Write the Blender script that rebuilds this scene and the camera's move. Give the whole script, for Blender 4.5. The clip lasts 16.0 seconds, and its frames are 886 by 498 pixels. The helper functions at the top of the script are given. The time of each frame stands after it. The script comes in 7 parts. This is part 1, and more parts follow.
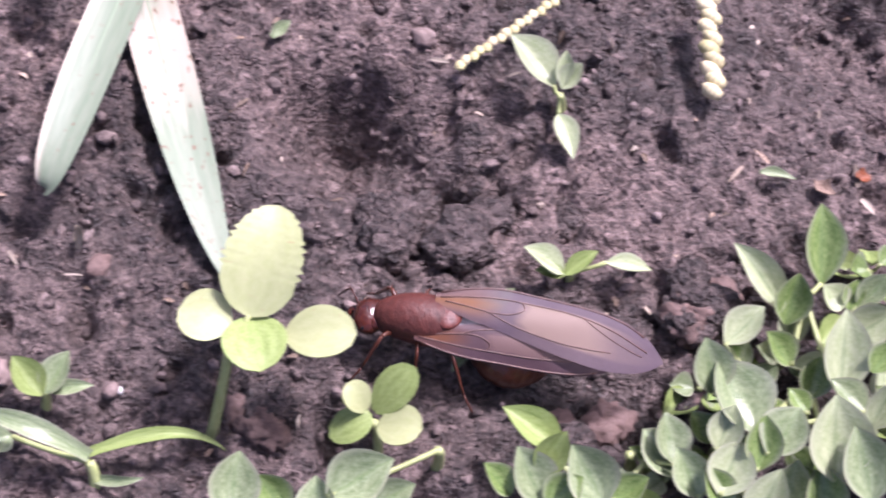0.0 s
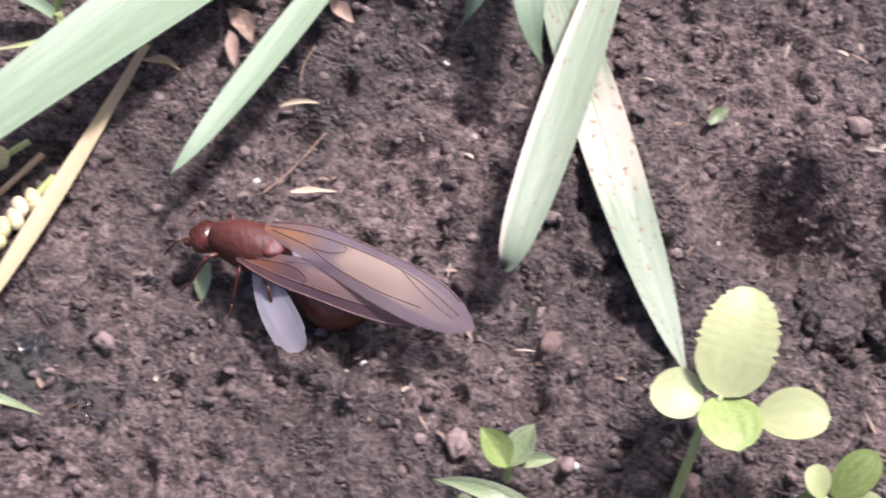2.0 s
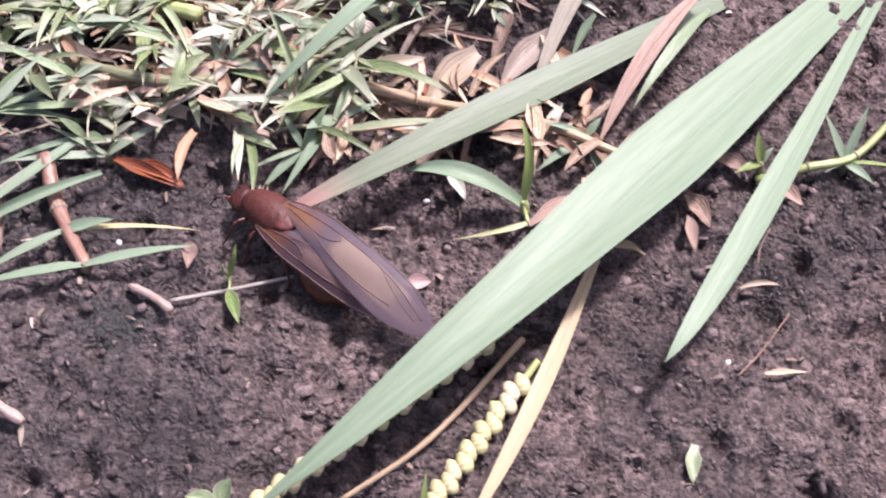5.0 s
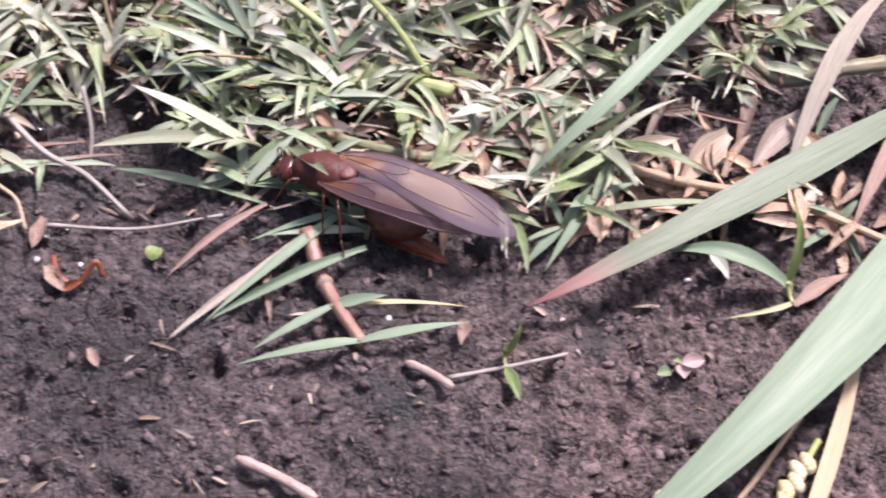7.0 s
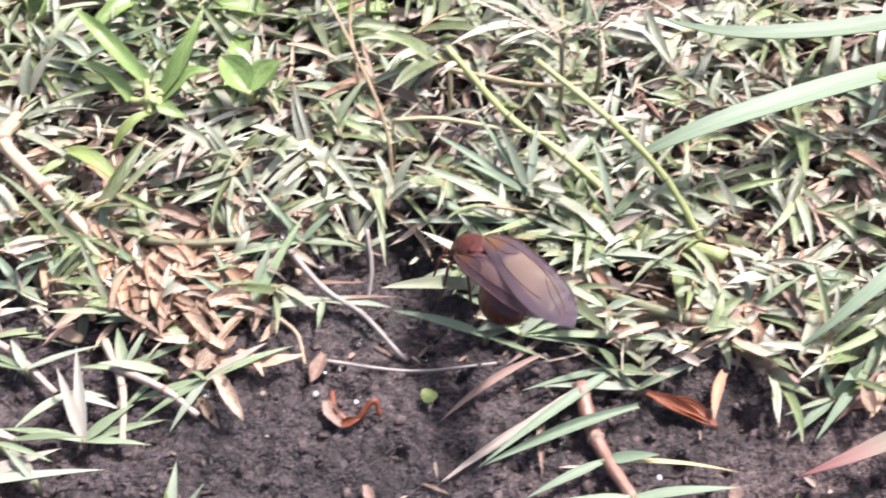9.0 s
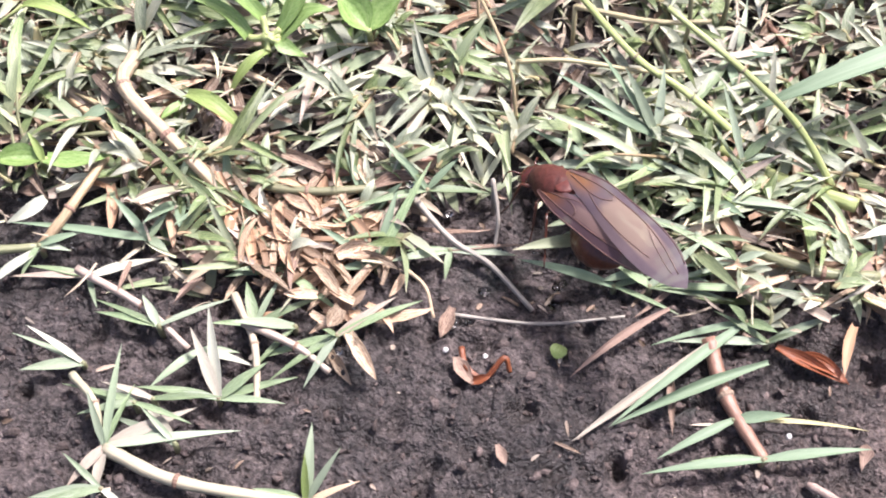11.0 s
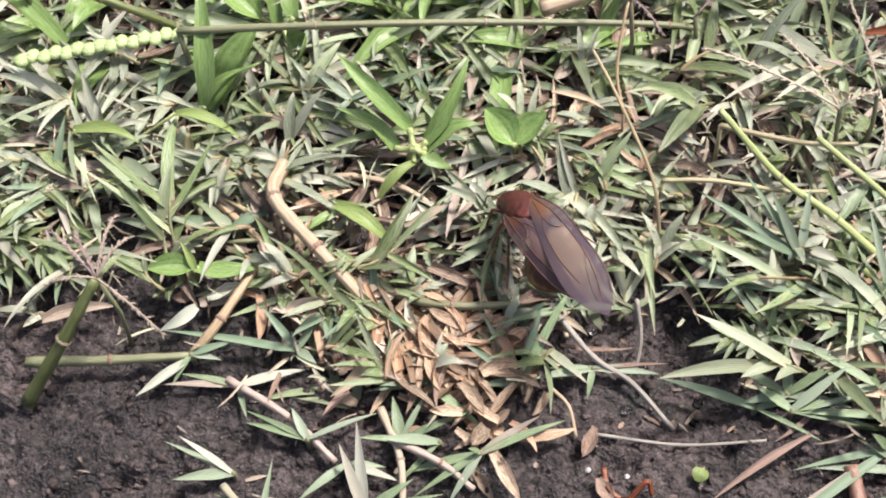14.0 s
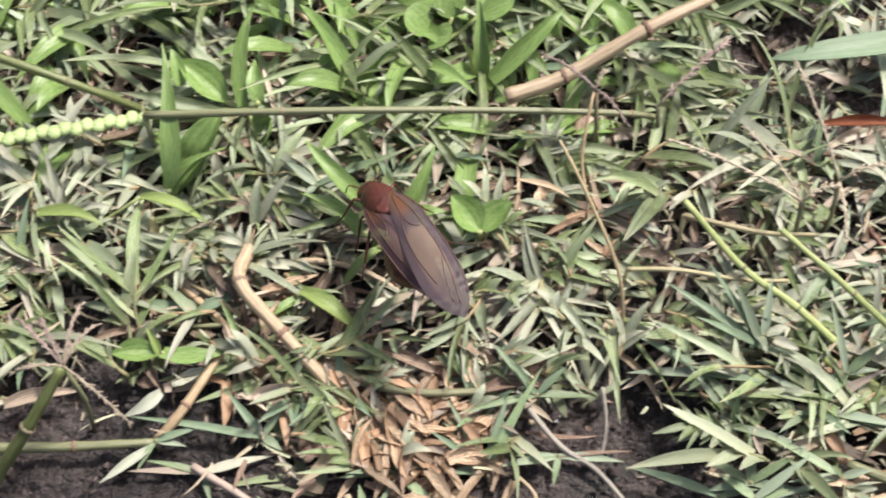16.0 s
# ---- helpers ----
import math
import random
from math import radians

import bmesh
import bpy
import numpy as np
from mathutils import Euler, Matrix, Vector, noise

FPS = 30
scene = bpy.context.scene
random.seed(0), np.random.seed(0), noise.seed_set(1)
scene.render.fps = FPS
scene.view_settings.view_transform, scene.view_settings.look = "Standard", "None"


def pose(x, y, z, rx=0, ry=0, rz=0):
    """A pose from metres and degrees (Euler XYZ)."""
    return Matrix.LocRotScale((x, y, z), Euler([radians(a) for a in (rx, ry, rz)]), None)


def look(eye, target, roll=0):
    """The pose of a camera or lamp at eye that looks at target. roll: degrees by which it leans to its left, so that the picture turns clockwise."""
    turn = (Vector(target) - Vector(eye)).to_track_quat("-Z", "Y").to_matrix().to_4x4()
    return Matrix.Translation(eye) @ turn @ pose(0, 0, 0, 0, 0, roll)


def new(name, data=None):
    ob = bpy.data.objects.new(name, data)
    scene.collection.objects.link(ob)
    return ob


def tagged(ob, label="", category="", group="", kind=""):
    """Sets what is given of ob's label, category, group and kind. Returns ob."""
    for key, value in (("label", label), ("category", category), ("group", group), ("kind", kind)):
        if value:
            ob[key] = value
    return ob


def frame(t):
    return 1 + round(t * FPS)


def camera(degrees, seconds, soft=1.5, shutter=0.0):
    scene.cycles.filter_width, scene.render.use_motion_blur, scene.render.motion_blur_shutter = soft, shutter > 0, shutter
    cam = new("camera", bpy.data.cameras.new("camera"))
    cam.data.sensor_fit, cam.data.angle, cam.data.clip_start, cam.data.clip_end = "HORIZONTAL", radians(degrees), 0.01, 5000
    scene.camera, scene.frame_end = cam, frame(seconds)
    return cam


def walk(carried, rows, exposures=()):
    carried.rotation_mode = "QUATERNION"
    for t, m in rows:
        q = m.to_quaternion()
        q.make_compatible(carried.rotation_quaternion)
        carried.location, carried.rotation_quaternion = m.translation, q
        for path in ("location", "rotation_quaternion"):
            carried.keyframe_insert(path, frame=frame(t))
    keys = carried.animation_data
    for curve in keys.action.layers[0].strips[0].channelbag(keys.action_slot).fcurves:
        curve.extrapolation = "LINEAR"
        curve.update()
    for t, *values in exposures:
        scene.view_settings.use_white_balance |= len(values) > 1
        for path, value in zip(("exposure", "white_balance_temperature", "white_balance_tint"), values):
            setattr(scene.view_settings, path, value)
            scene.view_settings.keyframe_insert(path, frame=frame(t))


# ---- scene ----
cam = camera(30, 16.0, soft=1.8, shutter=0.4)
PATH = [
    (0, (-0.03773, -0.08401, 0.15920), (-0.01813, -0.02072, 0.01357), 12.74),
    (0.5, (-0.04501, -0.08461, 0.15873), (-0.03027, -0.01966, 0.01325), 9.06),
    (1, (-0.04948, -0.08508, 0.15861), (-0.03673, -0.01899, 0.01346), 7.72),
    (1.5, (-0.05724, -0.08670, 0.15652), (-0.04847, -0.01605, 0.01323), 4.80),
    (2, (-0.06674, -0.08498, 0.15906), (-0.06358, -0.01197, 0.01672), 1.14),
    (2.5, (-0.07322, -0.08496, 0.16058), (-0.07394, -0.01133, 0.01853), -1.67),
    (3, (-0.08133, -0.08474, 0.16194), (-0.08797, -0.00936, 0.02096), -5.42),
    (3.5, (-0.08522, -0.08398, 0.16410), (-0.09579, -0.00701, 0.02423), -7.72),
    (3.7, (-0.08757, -0.08415, 0.16524), (-0.10045, -0.00654, 0.02591), -9.23),
    (5.8, (-0.14037, -0.07398, 0.17607), (-0.13204, 0.00750, 0.03862), 4.04),
    (6, (-0.14916, -0.07397, 0.17625), (-0.13738, 0.00912, 0.04003), 6.27),
    (6.5, (-0.15231, -0.07256, 0.17861), (-0.14357, 0.00933, 0.04143), 4.23),
    (7, (-0.15585, -0.07323, 0.17978), (-0.15095, 0.00862, 0.04239), 1.85),
    (7.5, (-0.16390, -0.07147, 0.18432), (-0.16405, 0.01290, 0.04838), -0.62),
    (8, (-0.16801, -0.07135, 0.18687), (-0.17061, 0.01844, 0.05447), -0.95),
    (8.5, (-0.17144, -0.07331, 0.18617), (-0.17410, 0.01971, 0.05602), 0.41),
    (9, (-0.17832, -0.07550, 0.18266), (-0.18330, 0.01865, 0.05339), 0.43),
    (9.5, (-0.18132, -0.07838, 0.18130), (-0.19042, 0.01400, 0.05097), -1.53),
    (9.7, (-0.18207, -0.07675, 0.18187), (-0.19101, 0.01384, 0.05029), -1.60),
    (11.8, (-0.19170, -0.04402, 0.20095), (-0.20257, 0.02402, 0.05654), -5.33),
    (12, (-0.19083, -0.04354, 0.20101), (-0.20370, 0.02477, 0.05689), -6.81),
    (12.5, (-0.19138, -0.04275, 0.20219), (-0.20693, 0.02796, 0.05951), -7.99),
    (13, (-0.19477, -0.04177, 0.20445), (-0.20934, 0.02795, 0.06118), -6.91),
    (13.5, (-0.19548, -0.04138, 0.20490), (-0.20875, 0.02913, 0.06189), -5.60),
    (14, (-0.19834, -0.03881, 0.20738), (-0.21518, 0.03183, 0.06481), -7.87),
    (14.5, (-0.19801, -0.03828, 0.20699), (-0.21137, 0.03287, 0.06430), -5.37),
    (15, (-0.20031, -0.03685, 0.20905), (-0.21200, 0.03480, 0.06647), -4.48),
    (15.5, (-0.20027, -0.03472, 0.21040), (-0.20774, 0.04161, 0.06998), -1.24),
    (16, (-0.20399, -0.03538, 0.21085), (-0.21417, 0.04028, 0.07024), -2.42),
]
walk(cam, [(t, look(e, a, r)) for t, e, a, r in PATH], exposures=[(0, 1.18, 5800, 34), (1, 1.09, 5850, 32), (2.5, 1.08, 6100, 20), (3.5, 1.08, 5980, 26), (7, 0.96, 6050, 31), (7.5, 1.05, 6050, 27), (8.5, 1.2, 6100, 24), (9.5, 1.29, 6120, 21), (12.5, 1.27, 6200, 16), (13, 1.15, 6250, 14), (14, 0.77, 6350, 13), (15, 0.79, 6400, 11), (16, 0.66, 6500, 9)])

# world and sun: a bright hazy day, soft shadows falling to the lower left
SUN_FROM = (0.55, 0.50, 1.35)
world = bpy.data.worlds.new("sky")
scene.world = world
world.use_nodes = True
wn = world.node_tree
sky = wn.nodes.new("ShaderNodeTexSky")
sky.sky_type, sky.sun_disc = "NISHITA", False
sky.sun_elevation = math.atan2(SUN_FROM[2], math.hypot(SUN_FROM[0], SUN_FROM[1]))
sky.sun_rotation = math.atan2(SUN_FROM[0], SUN_FROM[1])
sky.air_density, sky.dust_density, sky.ozone_density = 1.0, 6.0, 0.6
wn.links.new(sky.outputs[0], wn.nodes["Background"].inputs[0])
wn.nodes["Background"].inputs[1].default_value = 0.09
sun = new("sun", bpy.data.lights.new("sun", "SUN"))
sun.data.energy, sun.data.angle, sun.data.color = 3.7, radians(8), (1.0, 0.96, 0.90)
sun.matrix_world = look(SUN_FROM, (0, 0, 0))

C = 0.01  # the plan is in centimetres


# ---- materials ----
def material(name, dark, light, rough=0.6, scale=400.0, detail=6.0, bump=0.2, bump_scale=1500.0, spec=0.4, vary=0.25, stretch=(1, 1, 1), coord="Object", island=False, tint=None, translucent=0.0, spread=(0.33, 0.68), depth=0.0004):
    """A surface with two colours mixed by coarse and fine noise, varied from piece to piece, with fine relief."""
    m = bpy.data.materials.new(name)
    m.use_nodes = True
    t = m.node_tree
    n, l = t.nodes, t.links
    bsdf = n["Principled BSDF"]
    tc = n.new("ShaderNodeTexCoord")
    mp = n.new("ShaderNodeMapping")
    mp.inputs["Scale"].default_value = stretch
    l.new(tc.outputs[coord], mp.inputs[0])
    big, fine = n.new("ShaderNodeTexNoise"), n.new("ShaderNodeTexNoise")
    for tex, sc in ((big, scale), (fine, bump_scale)):
        tex.inputs["Scale"].default_value, tex.inputs["Detail"].default_value = sc, detail
        l.new(mp.outputs[0], tex.inputs["Vector"])
    ramp = n.new("ShaderNodeValToRGB")
    ramp.color_ramp.elements[0].position, ramp.color_ramp.elements[1].position = spread
    ramp.color_ramp.elements[0].color, ramp.color_ramp.elements[1].color = (*dark, 1), (*light, 1)
    mix = n.new("ShaderNodeMath")
    mix.operation = "MULTIPLY_ADD"
    mix.inputs[1].default_value, mix.inputs[2].default_value = 0.45, 0.0
    l.new(fine.outputs["Fac"], mix.inputs[0])
    add = n.new("ShaderNodeMath")
    add.operation = "MULTIPLY_ADD"
    add.inputs[1].default_value = 0.55
    l.new(big.outputs["Fac"], add.inputs[0])
    l.new(mix.outputs[0], add.inputs[2])
    l.new(add.outputs[0], ramp.inputs[0])
    hsv = n.new("ShaderNodeHueSaturation")
    if island:
        rnd = n.new("ShaderNodeNewGeometry").outputs["Random Per Island"]
    else:
        rnd = n.new("ShaderNodeObjectInfo").outputs["Random"]
    vr = n.new("ShaderNodeMapRange")
    vr.inputs["To Min"].default_value, vr.inputs["To Max"].default_value = 1 - vary, 1 + vary
    l.new(rnd, vr.inputs["Value"])
    l.new(vr.outputs[0], hsv.inputs["Value"])
    colour = ramp.outputs[0]
    if tint:  # a second tone that some pieces take
        tm = n.new("ShaderNodeMix")
        tm.data_type = "RGBA"
        wn2 = n.new("ShaderNodeTexWhiteNoise")
        wn2.noise_dimensions = "1D"
        l.new(rnd, wn2.inputs["W"])
        tr = n.new("ShaderNodeMapRange")
        tr.inputs["From Min"].default_value, tr.inputs["From Max"].default_value = 0.35, 1.0
        l.new(wn2.outputs["Value"], tr.inputs["Value"])
        l.new(tr.outputs[0], tm.inputs["Factor"])
        l.new(colour, tm.inputs[6])
        tm.inputs[7].default_value = (*tint, 1)
        colour = tm.outputs[2]
    l.new(colour, hsv.inputs["Color"])
    l.new(hsv.outputs[0], bsdf.inputs["Base Color"])
    bsdf.inputs["Roughness"].default_value = rough
    bsdf.inputs["Specular IOR Level"].default_value = spec
    bp = n.new("ShaderNodeBump")
    bp.inputs["Strength"].default_value, bp.inputs["Distance"].default_value = bump, depth
    l.new(fine.outputs["Fac"], bp.inputs["Height"])
    l.new(bp.outputs[0], bsdf.inputs["Normal"])
    if translucent:
        tl = n.new("ShaderNodeBsdfTranslucent")
        l.new(hsv.outputs[0], tl.inputs["Color"])
        ms = n.new("ShaderNodeMixShader")
        ms.inputs[0].default_value = translucent
        l.new(bsdf.outputs[0], ms.inputs[1])
        l.new(tl.outputs[0], ms.inputs[2])
        l.new(ms.outputs[0], n["Material Output"].inputs["Surface"])
    m["colour_socket"] = hsv.name
    return m


def along(m, stops, across=False, keep=0.6):
    """Pigment that changes along a leaf (or across it): stops are (place, colour, strength)."""
    t = m.node_tree
    n, l = t.nodes, t.links
    hsv = n[m["colour_socket"]]
    uv = n.new("ShaderNodeUVMap")
    sep = n.new("ShaderNodeSeparateXYZ")
    l.new(uv.outputs[0], sep.inputs[0])
    wob = n.new("ShaderNodeTexNoise")
    wob.inputs["Scale"].default_value = 6.0
    l.new(uv.outputs[0], wob.inputs["Vector"])
    ad = n.new("ShaderNodeMath")
    ad.operation = "MULTIPLY_ADD"
    ad.inputs[1].default_value, ad.inputs[2].default_value = 0.16, -0.08
    l.new(wob.outputs["Fac"], ad.inputs[0])
    sm = n.new("ShaderNodeMath")
    l.new(sep.outputs[0 if across else 1], sm.inputs[0])
    l.new(ad.outputs[0], sm.inputs[1])
    ramp = n.new("ShaderNodeValToRGB")
    r = ramp.color_ramp
    while len(r.elements) < len(stops):
        r.elements.new(0.5)
    alpha = n.new("ShaderNodeValToRGB")
    ra = alpha.color_ramp
    while len(ra.elements) < len(stops):
        ra.elements.new(0.5)
    for k, (p, c, s) in enumerate(stops):
        r.elements[k].position, r.elements[k].color = p, (*c, 1)
        ra.elements[k].position, ra.elements[k].color = p, (s, s, s, 1)
    l.new(sm.outputs[0], ramp.inputs[0])
    l.new(sm.outputs[0], alpha.inputs[0])
    tm = n.new("ShaderNodeMix")
    tm.data_type = "RGBA"
    l.new(alpha.outputs[0], tm.inputs["Factor"])
    src = hsv.inputs["Color"].links[0].from_socket
    l.new(src, tm.inputs[6])
    l.new(ramp.outputs[0], tm.inputs[7])
    l.new(tm.outputs[2], hsv.inputs["Color"])
    return m


def veins(m, count=9.0, depth=0.5):
    """Fine ribs along a grass leaf, as relief and a slight change of tone."""
    t = m.node_tree
    n, l = t.nodes, t.links
    hsv = n[m["colour_socket"]]
    uv = n.new("ShaderNodeUVMap")
    sep = n.new("ShaderNodeSeparateXYZ")
    l.new(uv.outputs[0], sep.inputs[0])
    a = n.new("ShaderNodeMath")
    a.operation = "MULTIPLY"
    a.inputs[1].default_value = count * 6.2832
    l.new(sep.outputs[0], a.inputs[0])
    s = n.new("ShaderNodeMath")
    s.operation = "SINE"
    l.new(a.outputs[0], s.inputs[0])
    mr = n.new("ShaderNodeMapRange")
    mr.inputs["From Min"].default_value, mr.inputs["From Max"].default_value = -1, 1
    mr.inputs["To Min"].default_value, mr.inputs["To Max"].default_value = 1 - 0.22 * depth, 1 + 0.1 * depth
    l.new(s.outputs[0], mr.inputs["Value"])
    mul = n.new("ShaderNodeMix")
    mul.data_type, mul.blend_type = "RGBA", "MULTIPLY"
    mul.inputs["Factor"].default_value = 1.0
    src = hsv.inputs["Color"].links[0].from_socket
    l.new(src, mul.inputs[6])
    l.new(mr.outputs[0], mul.inputs[7])
    l.new(mul.outputs[2], hsv.inputs["Color"])
    bumps = [b for b in n if b.type == "BUMP"][0]
    b2 = n.new("ShaderNodeBump")
    b2.inputs["Strength"].default_value, b2.inputs["Distance"].default_value = 0.25 * depth, 0.0003
    l.new(s.outputs[0], b2.inputs["Height"])
    l.new(b2.outputs[0], bumps.inputs["Normal"])
    return m


def specks(m, colour, share=0.70, size=7.0):
    """Small brown spots scattered over a leaf."""
    n, l = m.node_tree.nodes, m.node_tree.links
    hsv = n[m["colour_socket"]]
    uv, mp, tex, ramp, tm = n.new("ShaderNodeUVMap"), n.new("ShaderNodeMapping"), n.new("ShaderNodeTexNoise"), n.new("ShaderNodeValToRGB"), n.new("ShaderNodeMix")
    mp.inputs["Scale"].default_value = (1.0, 7.0, 1.0)
    tex.inputs["Scale"].default_value, tex.inputs["Detail"].default_value = size, 3.0
    l.new(uv.outputs[0], mp.inputs[0])
    l.new(mp.outputs[0], tex.inputs["Vector"])
    l.new(tex.outputs["Fac"], ramp.inputs[0])
    ramp.color_ramp.elements[0].position, ramp.color_ramp.elements[1].position = share, share + 0.06
    tm.data_type = "RGBA"
    l.new(ramp.outputs[0], tm.inputs["Factor"])
    l.new(hsv.inputs["Color"].links[0].from_socket, tm.inputs[6])
    tm.inputs[7].default_value = (*colour, 1)
    l.new(tm.outputs[2], hsv.inputs["Color"])
    return m


def coarse(m, scale=900.0, depth=0.0006):
    """Crumbly relief at the size of soil grains, with scattered lighter and darker grains."""
    n, l = m.node_tree.nodes, m.node_tree.links
    tc = n.new("ShaderNodeTexCoord")
    cell, big = n.new("ShaderNodeTexVoronoi"), n.new("ShaderNodeTexNoise")
    cell.inputs["Scale"].default_value, big.inputs["Scale"].default_value, big.inputs["Detail"].default_value = scale * 1.5, scale, 8.0
    for tex in (cell, big):
        l.new(tc.outputs["Object"], tex.inputs["Vector"])
    mix = n.new("ShaderNodeMath")
    mix.operation = "SUBTRACT"
    l.new(big.outputs["Fac"], mix.inputs[0])
    half = n.new("ShaderNodeMath")
    half.operation = "MULTIPLY"
    half.inputs[1].default_value = 0.5
    l.new(cell.outputs["Distance"], half.inputs[0])
    l.new(half.outputs[0], mix.inputs[1])
    bp = n.new("ShaderNodeBump")
    bp.inputs["Strength"].default_value, bp.inputs["Distance"].default_value = 1.0, depth
    l.new(mix.outputs[0], bp.inputs["Height"])
    first = [q for q in n if q.type == "BUMP" and q is not bp][0]
    l.new(bp.outputs[0], first.inputs["Normal"])
    hsv = n[m["colour_socket"]]
    grain = n.new("ShaderNodeMix")
    grain.data_type, grain.blend_type = "RGBA", "MULTIPLY"
    grain.inputs["Factor"].default_value = 1.0
    src = hsv.inputs["Color"].links[0].from_socket
    l.new(src, grain.inputs[6])
    ramp = n.new("ShaderNodeMapRange")
    ramp.inputs["From Min"].default_value, ramp.inputs["From Max"].default_value = 0.0, 1.0
    ramp.inputs["To Min"].default_value, ramp.inputs["To Max"].default_value = 0.6, 1.55
    sep = n.new("ShaderNodeSeparateColor")
    l.new(cell.outputs["Color"], sep.inputs[0])
    l.new(sep.outputs[0], ramp.inputs["Value"])
    l.new(ramp.outputs[0], grain.inputs[7])
    wet = n.new("ShaderNodeTexNoise")
    wet.inputs["Scale"].default_value, wet.inputs["Detail"].default_value = 36.0, 6.0
    l.new(tc.outputs["Object"], wet.inputs["Vector"])
    damp = n.new("ShaderNodeValToRGB")
    damp.color_ramp.elements[0].position, damp.color_ramp.elements[1].position = 0.34, 0.62
    damp.color_ramp.elements[0].color, damp.color_ramp.elements[1].color = (0.40, 0.43, 0.43, 1), (1.2, 1.16, 1.13, 1)
    l.new(wet.outputs["Fac"], damp.inputs[0])
    patch = n.new("ShaderNodeMix")
    patch.data_type, patch.blend_type = "RGBA", "MULTIPLY"
    patch.inputs["Factor"].default_value = 1.0
    l.new(grain.outputs[2], patch.inputs[6])
    l.new(damp.outputs[0], patch.inputs[7])
    l.new(patch.outputs[2], hsv.inputs["Color"])
    # the soil colour is darker and greyer towards the turf
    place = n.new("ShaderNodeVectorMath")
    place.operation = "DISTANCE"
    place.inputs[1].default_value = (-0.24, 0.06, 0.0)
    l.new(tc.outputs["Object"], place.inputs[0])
    darkened = n.new("ShaderNodeMapRange")
    darkened.interpolation_type = "SMOOTHSTEP"
    darkened.inputs["From Min"].default_value, darkened.inputs["From Max"].default_value = 0.06, 0.14
    darkened.inputs["To Min"].default_value, darkened.inputs["To Max"].default_value = 1.0, 0.0
    l.new(place.outputs["Value"], darkened.inputs["Value"])
    turf_tone = n.new("ShaderNodeMix")
    turf_tone.data_type, turf_tone.blend_type = "RGBA", "MULTIPLY"
    l.new(darkened.outputs[0], turf_tone.inputs["Factor"])
    l.new(patch.outputs[2], turf_tone.inputs[6])
    turf_tone.inputs[7].default_value = (0.64, 0.70, 0.74, 1)
    l.new(turf_tone.outputs[2], hsv.inputs["Color"])
    shine = n.new("ShaderNodeMapRange")
    shine.inputs["From Min"].default_value, shine.inputs["From Max"].default_value = 0.35, 0.6
    shine.inputs["To Min"].default_value, shine.inputs["To Max"].default_value = 0.30, 0.82
    l.new(wet.outputs["Fac"], shine.inputs["Value"])
    l.new(shine.outputs[0], n["Principled BSDF"].inputs["Roughness"])
    return m


def damp_and_shade_patches(m, spots):
    """Dark greenish spots with ragged rims, glossier than the soil round them: wet stains and one blade's shade."""
    n, l = m.node_tree.nodes, m.node_tree.links
    hsv, bsdf = n[m["colour_socket"]], n["Principled BSDF"]
    tc, ragged = n.new("ShaderNodeTexCoord"), n.new("ShaderNodeTexNoise")
    ragged.inputs["Scale"].default_value, ragged.inputs["Detail"].default_value = 190.0, 5.0
    l.new(tc.outputs["Object"], ragged.inputs["Vector"])
    for x, y, r in spots:
        place, bend, edge, stain_shade, wet = (n.new(k) for k in ("ShaderNodeVectorMath", "ShaderNodeMath", "ShaderNodeMapRange", "ShaderNodeMix", "ShaderNodeMix"))
        place.operation = "DISTANCE"
        place.inputs[1].default_value = (x * C, y * C, 0.0)
        l.new(tc.outputs["Object"], place.inputs[0])
        bend.operation = "MULTIPLY_ADD"
        bend.inputs[1].default_value = r * C * 2.2
        l.new(ragged.outputs["Fac"], bend.inputs[0])
        l.new(place.outputs["Value"], bend.inputs[2])
        edge.inputs["From Min"].default_value, edge.inputs["From Max"].default_value = r * C * 1.5, r * C * 2.1
        edge.inputs["To Min"].default_value, edge.inputs["To Max"].default_value = 0.75, 0.0
        l.new(bend.outputs[0], edge.inputs["Value"])
        stain_shade.data_type = wet.data_type = "RGBA"
        l.new(edge.outputs[0], stain_shade.inputs["Factor"])
        l.new(hsv.inputs["Color"].links[0].from_socket, stain_shade.inputs[6])
        stain_shade.inputs[7].default_value = (0.040, 0.043, 0.040, 1)
        l.new(stain_shade.outputs[2], hsv.inputs["Color"])
        l.new(edge.outputs[0], wet.inputs["Factor"])
        l.new(bsdf.inputs["Roughness"].links[0].from_socket, wet.inputs[6])
        wet.inputs[7].default_value = (0.22, 0.22, 0.22, 1)
        l.new(wet.outputs[2], bsdf.inputs["Roughness"])
    return m


